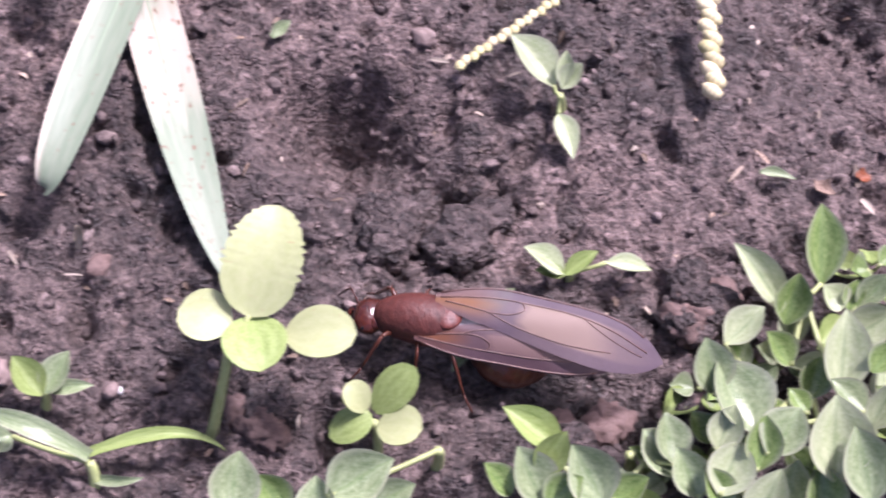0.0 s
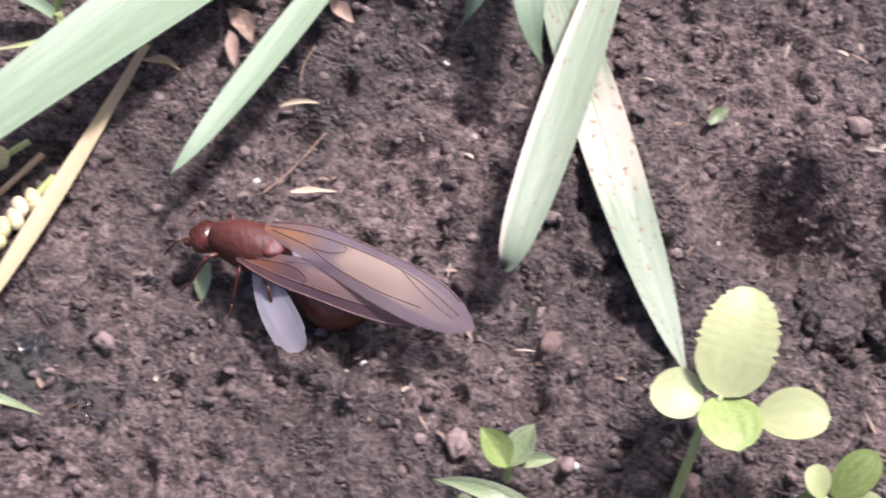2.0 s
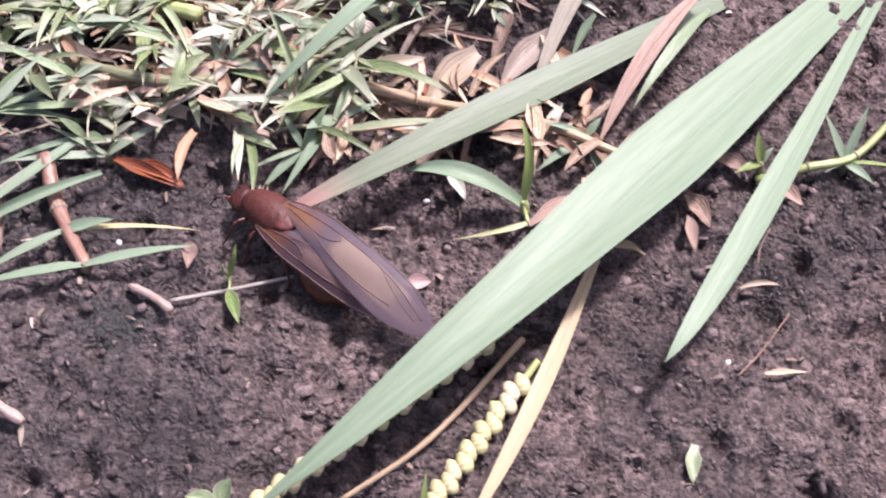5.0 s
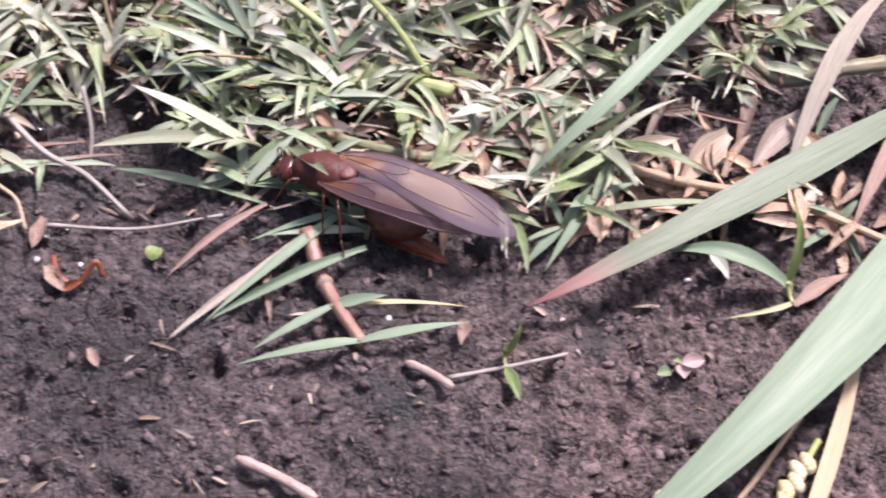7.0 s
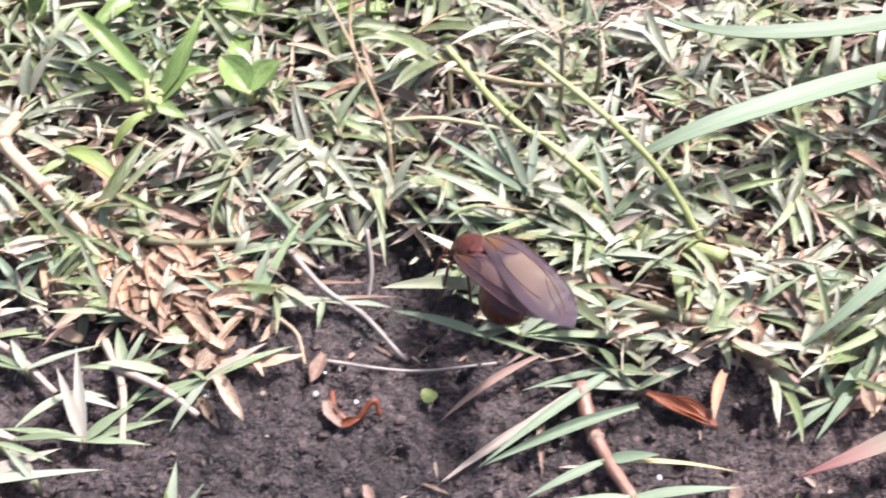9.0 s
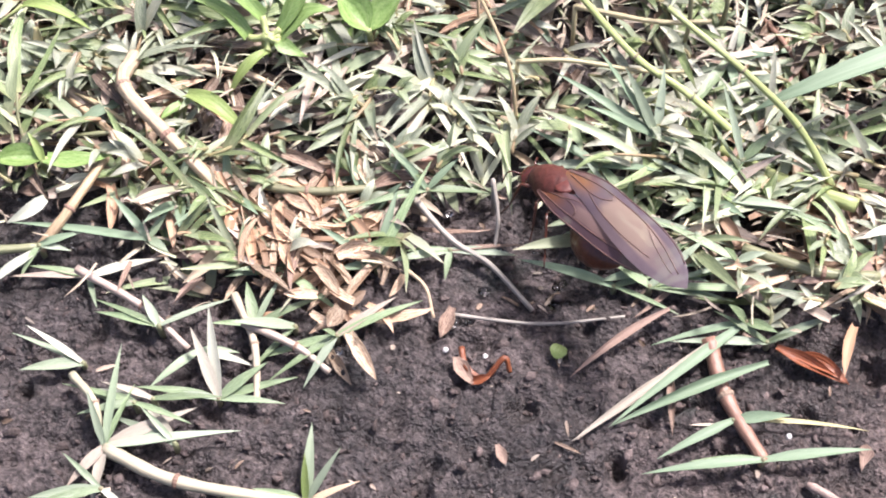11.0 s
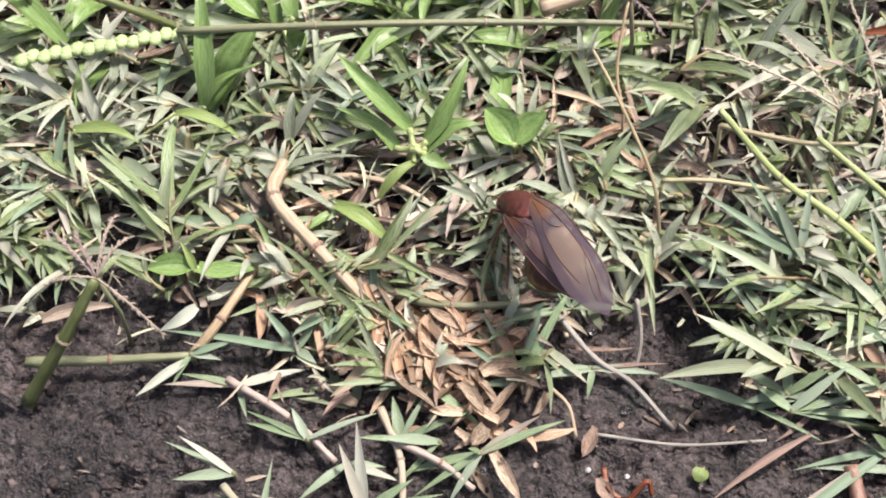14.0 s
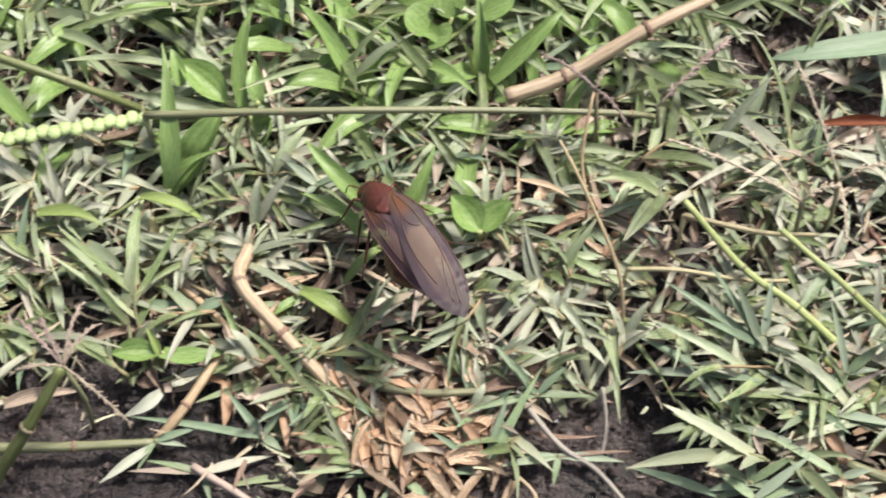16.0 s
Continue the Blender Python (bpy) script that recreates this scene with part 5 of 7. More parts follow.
seedling("low herb with silvery oval leaves", (1.11, -3.78, -0.05), (1.00, -3.74, 0.40), .06, [((1.82, -4.80, 0.41), (1.79, -4.24, 0.66), 0.43, LEAF_HERB, "oval"), ((1.83, -2.65, 0.45), (1.96, -2.23, 0.70), 0.40, LEAF_HERB, "oval"), ((-0.98, -4.47, 0.56), (-0.62, -4.27, 0.81), 0.38, LEAF_HERB, "oval"), ((0.77, -4.05, 0.75), (0.95, -3.68, 1.00), 0.36, LEAF_PALE, "oval")], "creeping_herb")
fill = random.Random(33)
for cx, cy in ((0.9, -3.2), (1.3, -3.0), (1.9, -2.9), (2.5, -2.6), (2.9, -2.1), (2.9, -3.0), (2.6, -3.7), (1.6, -3.9), (0.9, -3.9), (0.4, -4.1), (2.2, -4.2), (2.9, -3.9), (3.3, -2.6), (3.3, -3.4), (-0.2, -4.4), (1.3, -4.5)):
    turns, leaflets = fill.uniform(0, 6.28), []
    for k in range(5):
        a, reach = turns + k * 1.9 + fill.uniform(-0.4, 0.4), fill.uniform(0.32, 0.58)
        c, d, h = math.cos(a), math.sin(a), fill.uniform(0.12, 0.34)
        leaflets.append(((cx + 0.08 * c, cy + 0.08 * d, h), (cx + reach * c, cy + reach * d, h + fill.uniform(-0.05, 0.22)), fill.uniform(0.22, 0.36), fill.choice((LEAF_HERB, LEAF_HERB, LEAF_GREY, LEAF_PALE, LEAF_LIME)), "oval"))
    seedling("low creeping herb with small green oval leaves", (cx, cy, -0.05), (cx, cy, 0.22), .045, leaflets, "creeping_herb")
pebble("brown lump of earth beside the herbs", (-0.52, -3.43, 0.08), 0.3, STONE_DARK)
pebble("brown lump of earth beside the herbs", (0.86, -3.49, 0.08), 0.28, STONE_DARK)
pebble("brown lump of earth beside the herbs", (-0.06, -3.46, 0.08), 0.3, STONE_DARK)
pebble("brown lump of earth beside the herbs", (-3.54, -3.22, 0.08), 0.32, STONE_DARK)
pebble("brown lump of earth beside the herbs", (-3.81, -3.12, 0.08), 0.22, STONE_DARK)
pebble("brown lump of earth beside the herbs", (0.91, -2.43, 0.08), 0.3, STONE_DARK)
pebble("brown lump of earth beside the herbs", (1.33, -2.27, 0.08), 0.3, STONE_DARK)

# seed racemes, twigs and straw on the soil
raceme("yellow bead-like seed raceme on the soil", (-10.75, 0.37, 0.15), (-13.02, -2.83, 0.12), 27, 0.118, SEED)
raceme("yellow bead-like seed raceme under a grass blade", (-11.12, 0.88, 0.16), (-13.92, -1.20, 0.12), 23, 0.118, SEED)
raceme("yellow-green seed raceme hanging down to the soil", (1.56, 1.24, 0.50), (1.52, 0.06, 0.18), 10, 0.11, SEED)
raceme("slender yellow-green seed raceme on the soil", (-0.11, 1.32, 0.35), (-1.29, 0.64, 0.15), 15, 0.05, SEED)
stem("thin_root", "thin brown root lying on the soil", [(-10.74, 0.93, 0.20), (-11.82, -0.32, 0.10), (-12.85, -1.02, 0.05)], 0.04, STEM_TAN)
litter("pinkish dry stalk piece on the soil", (-15.05, -1.15, 0.08), (-14.45, -2.60, 0.08), 0.16, TWIG, "twig")
litter("pale straw piece on the dark soil", (-8.13, 1.61, 0.06), (-7.65, 1.60, 0.06), 0.07, STRAW)
litter("tan straw shred on the dark soil", (-7.98, 0.41, 0.05), (-7.47, 0.47, 0.05), 0.09, STRAW)
stem("rootlet", "fine dark rootlet on the soil", [(-8.29, 0.38, 0.05), (-7.98, 0.72, 0.10), (-7.60, 1.22, 0.05)], 0.011, ROOT)
stem("rootlet", "fine curved rootlet on the soil", [(-7.90, 1.90, 0.04), (-7.86, 2.09, 0.10), (-7.72, 2.33, 0.05)], 0.012, ROOT)
litter("brown dead leaf by the turf edge", (-8.71, 2.76, 0.15), (-8.45, 2.33, 0.06), 0.24, DRY)
litter("brown dead leaf by the turf edge", (-8.68, 2.48, 0.08), (-8.64, 2.02, 0.05), 0.16, DRY)
litter("brown dead leaf by the turf edge", (-7.54, 2.96, 0.10), (-7.28, 2.67, 0.05), 0.2, DRY)
litter("yellow grass tip lying on the soil", (-9.68, 2.13, 0.10), (-9.25, 1.95, 0.05), 0.13, BLADE_YELLOW)
litter("pale leaf flake on the soil", (-8.86, -0.47, 0.06), (-8.91, -0.91, 0.06), 0.18, LEAF_GREY)
litter("green leaf scrap on the soil", (-3.29, 1.16, 0.06), (-3.07, 1.33, 0.12), 0.16, LEAF_GREY)
litter("green stalk scrap on the soil", (1.95, -0.78, 0.05), (2.34, -0.89, 0.05), 0.13, LEAF_GREY)
litter("rusty leaf crumb on the soil", (2.59, -0.91, 0.06), (2.76, -1.07, 0.05), 0.2, DRY)
litter("rusty leaf crumb on the soil", (3.06, -0.85, 0.06), (3.26, -0.83, 0.05), 0.18, RUST)
litter("pale bud husk standing in the soil", (-5.42, -1.27, 0.02), (-5.41, -1.17, 0.30), 0.1, STRAW)
litter("tan husk flake on the soil", (-13.17, -1.86, 0.06), (-12.83, -2.15, 0.06), 0.28, DRY)
pebble("rounded pinkish pebble on the soil", (-1.59, 1.11, 0.10), .15, STONE)
pebble("small brown pebble half sunk in soil", (-5.23, -1.47, 0.10), .17, STONE_DARK)
pebble("tiny tan pebble on the soil", (-9.89, -1.37, 0.06), .12, STONE)
pebble("tiny pale pebble on the soil", (-5.11, -2.81, 0.06), .09, STONE)
pebble("tiny tan pebble on the soil", (-6.22, -2.58, 0.08), .15, STONE)
pebble("white grit grain on the soil", (-6.22, 2.04, 0.04), .045, GRIT)
pebble("white grit grain on the soil", (-7.18, -1.67, 0.04), .045, GRIT)
pebble("white grit grain on the soil", (-11.87, 2.91, 0.04), .045, GRIT)
pebble("white grit grain on the soil", (-8.37, 0.62, 0.04), .045, GRIT)
pebble("white grit grain on the soil", (-11.68, -1.80, 0.04), .045, GRIT)
pebble("white grit grain on the soil", (-12.05, -1.51, 0.04), .045, GRIT)
pebble("white grit grain on the soil", (-15.65, 2.41, 0.04), .045, GRIT)
pebble("white grit grain on the soil", (-20.02, 3.28, 0.04), .045, GRIT)
pebble("white grit grain on the soil", (-19.51, 3.29, 0.04), .045, GRIT)
pebble("white grit grain on the soil", (-10.30, 2.29, 0.04), .045, GRIT)
pebble("white grit grain on the soil", (-7.36, -1.69, 0.04), .045, GRIT)
pebble("white grit grain on the soil", (-5.03, -2.81, 0.04), .045, GRIT)
pebble("white grit grain on the soil", (-18.60, 3.39, 0.04), .045, GRIT)
pebble("crumbly clod of dark soil", (-0.55, -3.64, 0.08), 0.34, SOIL)
pebble("crumbly clod of dark soil", (0.88, -3.55, 0.08), 0.3, SOIL)
pebble("crumbly clod of dark soil", (-0.04, -3.37, 0.08), 0.28, SOIL)
pebble("crumbly clod of dark soil", (-3.53, -3.14, 0.08), 0.3, SOIL)
pebble("crumbly clod of dark soil", (0.88, -2.43, 0.08), 0.35, SOIL)
pebble("crumbly clod of dark soil", (-1.92, -0.97, 0.08), 0.4, SOIL)
pebble("crumbly clod of dark soil", (-1.08, -1.08, 0.08), 0.35, SOIL)
pebble("crumbly clod of dark soil", (-2.16, -1.02, 0.08), 0.4, SOIL)
pebble("crumbly clod of dark soil", (-2.14, -1.42, 0.08), 0.4, SOIL)
pebble("crumbly clod of dark soil", (-1.47, -1.39, 0.08), 0.4, SOIL)
pebble("crumbly clod of dark soil", (-0.27, -1.06, 0.08), 0.3, SOIL)
pebble("crumbly clod of dark soil", (0.34, -2.40, 0.08), 0.3, SOIL)
pebble("crumbly clod of dark soil", (1.26, -2.33, 0.08), 0.34, SOIL)
pebble("crumbly clod of dark soil", (1.00, -2.05, 0.08), 0.3, SOIL)

# sparse shoots, twigs and dead leaves between soil and turf
litter("broken tan twig on the soil", (-17.45, 0.53, 0.10), (-16.52, -0.01, 0.10), 0.14, TWIG, "twig")
litter("broken tan twig on the soil", (-15.45, 1.77, 0.10), (-14.90, 1.38, 0.10), 0.12, TWIG, "twig")
stem("dry_stalk", "thin grey dry stalk on the soil", [(-19.96, 3.77, 0.12), (-18.83, 3.78, 0.12), (-17.73, 3.90, 0.12)], 0.026, STRAW_GREY)
stem("dry_stalk", "thin grey dry stalk on the soil", [(-14.93, 1.55, 0.05), (-14.21, 1.70, 0.08), (-13.47, 1.87, 0.05)], 0.03, STRAW_GREY)
litter("brown crumpled dead leaf on the soil", (-19.88, 3.18, 0.12), (-19.62, 2.82, 0.05), 0.2, DRY)
litter("rust-brown crumpled leaf curl on the soil", (-19.66, 2.85, 0.06), (-19.40, 2.93, 0.16), 0.12, RUST)
stem("rootlet", "curled rust-brown shred of dead leaf on the soil", [(-19.82, 3.33, 0.10), (-19.74, 3.06, 0.06), (-19.50, 2.93, 0.10), (-19.26, 3.14, 0.18), (-19.18, 3.02, 0.06)], 0.045, RUST)
stem("rootlet", "pale rootlet hanging from a shoot", [(-20.61, 4.38, 0.25), (-20.34, 4.12, 0.20), (-20.21, 3.74, 0.05)], 0.03, STRAW)
litter("pinkish withered husk on the soil", (-19.97, 3.86, 0.12), (-20.11, 3.46, 0.05), 0.2, DRY)
seedling("tiny round lime seed leaf on the soil", (-18.58, 3.42, -0.05), (-18.57, 3.37, 0.04), .02, [((-18.61, 3.27, 0.05), (-18.53, 3.45, 0.10), .22, LEAF_LIME, "round")])
shoot("pale grass shoot with three flat leaves", (-20.06, 4.68, 0.20), [((-20.86, 4.45, 0.25), 0.19, 0.1), ((-19.16, 4.77, 0.30), 0.18, 0.15), ((-20.10, 4.27, 0.10), 0.14, 0.05), ((-20.65, 4.64, 0.20), 0.12, 0.1), ((-19.04, 4.92, 0.40), 0.1, 0.05, DRY)], GRASS)
stem("runner", "thin grey dry grass runner", [(-20.69, 5.47, 0.40), (-20.07, 4.83, 0.30), (-19.52, 4.57, 0.20), (-18.93, 4.06, 0.05)], 0.045, STRAW_GREY)
shoot("whitish grass leaf lying on the soil", (-17.88, 4.40, 0.15), [((-19.17, 4.70, 0.35), 0.2, 0.2, BLADE_PALE), ((-17.02, 3.92, 0.10), 0.1, 0.05), ((-17.37, 4.46, 0.25), 0.15, 0.1)], GRASS)
shoot("reddish runner shoot with flat pale leaves", (-16.00, 2.01, 0.12), [((-17.49, 1.75, 0.12), 0.2, 0.2, BLADE_PALE), ((-14.66, 2.23, 0.15), 0.2, 0.15, BLADE_PALE), ((-16.89, 1.99, 0.10), 0.16, 0.1)], GRASS)
shoot("runner node with two pale leaves", (-16.34, 2.56, 0.15), [((-17.30, 1.97, 0.10), 0.18, 0.1, BLADE_PALE), ((-15.66, 2.58, 0.30), 0.22, 0.1, BLADE_PALE), ((-14.66, 2.53, 0.05), 0.1, 0.3, BLADE_YELLOW)], GRASS)
stem("runner", "reddish creeping grass runner with nodes", [(-16.66, 3.63, 0.12), (-16.44, 2.90, 0.10), (-15.97, 2.00, 0.05)], 0.11, STEM_RED)
litter("long dull grass leaf flat on the soil", (-16.80, 3.45, 0.12), (-18.35, 2.16, 0.05), 0.13, DRY_PALE)
litter("long dull grass leaf flat on the soil", (-15.91, 3.33, 0.25), (-17.87, 2.39, 0.05), 0.15, BLADE_PALE)
litter("brown curled leaf strip on the soil", (-17.17, 4.00, 0.10), (-18.41, 3.03, 0.05), 0.11, DRY)
litter("rust-brown curled leaf on the soil", (-15.79, 3.60, 0.12), (-14.92, 3.17, 0.10), 0.18, RUST)
litter("small tan husk on the soil", (-17.15, 3.22, 0.05), (-17.10, 2.32, 0.05), 0.11, DRY)
litter("small tan husk on the soil", (-19.29, 2.06, 0.05), (-19.17, 1.79, 0.05), 0.14, DRY)
shoot("star-shaped grass tuft with pale leaves", (-21.43, 3.35, 0.20), [((-20.35, 3.88, 0.30), 0.17, 0.15), ((-22.53, 3.04, 0.10), 0.17, 0.1), ((-21.81, 2.65, 0.10), 0.16, 0.15), ((-22.26, 2.72, 0.10), 0.15, 0.1), ((-21.58, 3.32, 0.50), 0.12, 0.1), ((-20.69, 3.92, 0.20), 0.17, 0.1, DRY_PALE)], GRASS)
shoot("grass tuft with upright pale leaves", (-22.86, 2.45, 0.15), [((-23.26, 3.21, 0.50), 0.22, 0.05, DRY_PALE), ((-23.06, 3.50, 0.60), 0.22, 0.05, DRY_PALE), ((-23.94, 2.51, 0.20), 0.18, 0.2), ((-22.26, 2.90, 0.30), 0.2, 0.1), ((-21.86, 2.78, 0.20), 0.16, 0.1), ((-21.99, 2.41, 0.10), 0.15, 0.15), ((-23.50, 2.46, 0.20), 0.12, 0.3)], GRASS)
shoot("pale runner node with spiky leaves", (-24.18, 1.67, 0.30), [((-24.06, 2.87, 0.70), 0.16, 0.1), ((-23.86, 2.42, 0.50), 0.12, 0.1), ((-24.45, 2.30, 0.50), 0.14, 0.1), ((-23.09, 2.27, 0.30), 0.24, 0.1, DRY_PALE), ((-22.48, 1.96, 0.20), 0.2, 0.1), ((-24.57, 1.12, 0.20), 0.2, 0.1, DRY_PALE), ((-24.26, 0.88, 0.10), 0.2, 0.1, DRY_PALE)], GRASS)
stem("runner", "pale pinkish creeping grass runner", [(-24.18, 1.66, 0.25), (-23.21, 1.27, 0.15), (-21.59, 1.10, 0.10)], 0.095, STEM_PINK)
shoot("small green shoot on a runner", (-21.59, 1.12, 0.10), [((-22.26, 1.24, 0.15), 0.2, 0.1), ((-21.59, 2.08, 0.40), 0.22, 0.1), ((-21.60, 1.57, 0.60), 0.14, 0.05, LEAF_LIME), ((-21.18, 1.73, 0.50), 0.14, 0.1), ((-20.93, 1.40, 0.20), 0.14, 0.1, STRAW), ((-21.33, 0.91, 0.30), 0.16, 0.1, LEAF_LIME), ((-23.97, 0.83, 0.10), 0.25, 0.1)], GRASS)
shoot("grass tuft in front of the turf", (-17.43, 4.31, 0.20), [((-17.93, 4.67, 0.40), 0.2, 0.1), ((-16.27, 4.58, 0.30), 0.15, 0.1), ((-16.73, 4.86, 0.50), 0.2, 0.1), ((-16.34, 4.20, 0.20), 0.2, 0.1), ((-15.03, 4.29, 0.20), 0.15, 0.1)], GRASS)
shoot("grass tuft at the turf edge", (-14.47, 4.79, 0.30), [((-15.74, 5.33, 0.60), 0.17, 0.2), ((-13.68, 4.68, 0.40), 0.2, 0.1), ((-14.57, 5.04, 0.70), 0.12, 0.05), ((-13.74, 5.21, 0.60), 0.15, 0.1)], GRASS)
shoot("grass tuft at the turf edge", (-15.90, 3.66, 0.15), [((-17.16, 3.55, 0.20), 0.17, 0.1), ((-15.02, 3.98, 0.30), 0.17, 0.15), ((-16.60, 3.95, 0.30), 0.13, 0.1), ((-15.66, 3.63, 0.50), 0.12, 0.1)], GRASS)
shoot("pale shoot beside the insect's way", (-16.32, 4.65, 0.35), [((-17.41, 5.19, 0.50), 0.18, 0.2), ((-17.04, 4.50, 0.40), 0.17, 0.1), ((-15.95, 4.72, 0.50), 0.17, 0.1), ((-16.52, 4.68, 0.70), 0.14, 0.1), ((-17.25, 4.27, 0.30), 0.12, 0.1)], GRASS)
shoot("pale shoot beside the insect's way", (-16.47, 5.56, 0.40), [((-17.58, 6.15, 0.50), 0.17, 0.2), ((-17.13, 5.48, 0.40), 0.15, 0.1), ((-15.51, 5.31, 0.60), 0.2, 0.15), ((-15.07, 5.14, 0.50), 0.15, 0.1), ((-16.25, 5.09, 0.30), 0.15, 0.05)], GRASS)
shoot("grass shoot in the litter", (-13.01, 3.96, 0.25), [((-13.67, 3.06, 0.10), 0.2, 0.2, BLADE_PALE), ((-13.34, 3.72, 0.50), 0.3, 0.1, BLADE_PALE), ((-12.43, 4.19, 0.40), 0.16, 0.1, BLADE_PALE), ((-12.65, 4.65, 0.50), 0.17, 0.1)], GRASS)
shoot("grass shoot in the litter", (-16.18, 3.89, 0.20), [((-15.82, 3.65, 0.50), 0.2, 0.1), ((-17.91, 2.35, 0.10), 0.2, 0.15, BLADE_PALE), ((-18.32, 2.16, 0.05), 0.17, 0.1, DRY_PALE), ((-17.39, 3.54, 0.20), 0.16, 0.1, BLADE_PALE), ((-16.45, 3.96, 0.50), 0.2, 0.1)], GRASS)
litter("rust-brown dead leaf on the soil", (-15.61, 3.52, 0.10), (-14.87, 3.16, 0.08), 0.2, RUST)
stem("runner", "creeping tan grass runner", [(-12.62, 4.44, 0.30), (-11.77, 4.16, 0.30), (-10.51, 3.73, 0.25), (-9.26, 3.26, 0.15)], 0.075, STEM_TAN)
stem("runner", "creeping tan grass runner", [(-14.77, 5.50, 0.50), (-15.95, 6.06, 0.40), (-17.00, 6.74, 0.40), (-17.55, 7.14, 0.40)], 0.1, STEM_GREEN)
stem("runner", "brown creeping grass runner", [(-14.51, 4.50, 0.40), (-15.23, 4.51, 0.40), (-16.25, 4.83, 0.35)], 0.09, STEM_OLIVE)
stem("runner", "olive creeping grass runner", [(-8.99, 5.85, 0.50), (-9.67, 5.72, 0.50), (-10.32, 5.81, 0.40), (-10.85, 6.23, 0.30)], 0.11, STEM_OLIVE)
litter("withered leaf scrap beside the turf", (-10.76, 5.70, 0.25), (-11.06, 4.83, 0.06), 0.2, DRY)
litter("withered leaf scrap beside the turf", (-11.60, 3.67, 0.25), (-12.04, 3.30, 0.06), 0.22, DRY)
litter("withered leaf scrap beside the turf", (-10.17, 4.07, 0.25), (-10.51, 3.43, 0.06), 0.16, DRY_PALE)
litter("withered leaf scrap beside the turf", (-11.99, 4.72, 0.25), (-11.68, 3.97, 0.06), 0.14, RUST)
litter("withered leaf scrap beside the turf", (-9.67, 5.40, 0.25), (-10.00, 4.90, 0.06), 0.12, BLADE_PALE)
litter("withered leaf scrap beside the turf", (-12.64, 4.12, 0.25), (-12.95, 3.65, 0.06), 0.25, DRY)
litter("withered leaf scrap beside the turf", (-11.19, 4.09, 0.25), (-11.66, 3.54, 0.06), 0.3, DRY_PALE)
litter("torn pale leaf sheath in the turf edge", (-11.19, 4.82, 0.40), (-11.90, 4.14, 0.20), 0.4, STRAW)
litter("pale leaf sheath in the turf edge", (-10.19, 5.12, 0.40), (-10.92, 4.38, 0.20), 0.35, DRY_PALE)
shoot("grass tuft where turf meets soil", (-13.41, 3.65, 0.30), [((-13.95, 3.14, 0.10), 0.2, 0.1, BLADE_PALE), ((-13.04, 3.97, 0.60), 0.2, 0.1), ((-13.66, 3.98, 0.50), 0.14, 0.1, BLADE_PALE), ((-12.89, 3.77, 0.40), 0.14, 0.1, LEAF_LIME), ((-14.08, 3.32, 0.20), 0.1, 0.1)], GRASS)
litter("reddish dry sheath by the turf edge", (-12.86, 3.93, 0.30), (-13.40, 3.38, 0.05), 0.14, DRY)
shoot("lime shoot on a runner at the turf edge", (-7.76, 3.18, 0.15), [((-7.82, 3.39, 0.60), 0.18, 0.05, LEAF_LIME), ((-8.10, 3.03, 0.20), 0.17, 0.1, LEAF_LIME), ((-7.60, 3.35, 0.30), 0.12, 0.1)], GRASS)
stem("runner", "green grass runner at the turf edge", [(-7.80, 3.07, 0.10), (-7.20, 3.08, 0.15), (-6.59, 3.27, 0.20), (-6.00, 3.81, 0.30)], 0.06, STEM_GREEN)
shoot("pale shoot on a green runner", (-6.73, 3.20, 0.20), [((-6.40, 2.91, 0.05), 0.17, 0.2, BLADE_PALE), ((-6.43, 3.75, 0.50), 0.16, 0.05, BLADE_PALE), ((-6.95, 3.72, 0.50), 0.16, 0.05, BLADE_PALE), ((-7.00, 3.03, 0.10), 0.1, 0.1), ((-5.99, 3.06, 0.10), 0.08, 0.15, LEAF_LIME)], GRASS)
shoot("pale shoot at the turf edge", (-9.87, 3.58, 0.20), [((-10.43, 3.63, 0.40), 0.12, 0.3, BLADE_PALE), ((-9.68, 3.76, 0.40), 0.15, 0.1, BLADE_PALE), ((-10.51, 3.12, 0.10), 0.2, 0.1, BLADE_PALE), ((-9.66, 3.02, 0.10), 0.18, 0.1, BLADE_PALE), ((-10.27, 3.42, 0.20), 0.2, 0.1, DRY)], GRASS)
litter("brown dead grass leaf at the turf edge", (-10.38, 3.23, 0.12), (-10.15, 3.69, 0.06), 0.16, DRY)
litter("brown dead grass leaf at the turf edge", (-10.62, 2.42, 0.12), (-9.89, 2.85, 0.06), 0.2, DRY)
litter("brown dead grass leaf at the turf edge", (-11.17, 3.93, 0.12), (-10.81, 3.62, 0.06), 0.16, DRY)
litter("brown dead grass leaf at the turf edge", (-10.46, 3.57, 0.12), (-9.97, 3.43, 0.06), 0.2, DRY)
litter("brown dead grass leaf at the turf edge", (-11.61, 3.18, 0.12), (-11.39, 2.81, 0.06), 0.16, DRY_PALE)
litter("brown dead grass leaf at the turf edge", (-8.33, 3.26, 0.12), (-7.87, 3.12, 0.06), 0.2, DRY)
litter("brown dead grass leaf at the turf edge", (-8.81, 3.86, 0.12), (-8.40, 3.47, 0.06), 0.2, DRY)
litter("brown dead grass leaf at the turf edge", (-9.42, 3.54, 0.12), (-9.01, 3.91, 0.06), 0.16, DRY)
litter("brown dead grass leaf at the turf edge", (-14.69, 2.28, 0.12), (-14.77, 2.00, 0.06), 0.2, DRY)
litter("brown dead grass leaf at the turf edge", (-12.35, 3.80, 0.12), (-11.68, 4.08, 0.06), 0.16, DRY_PALE)

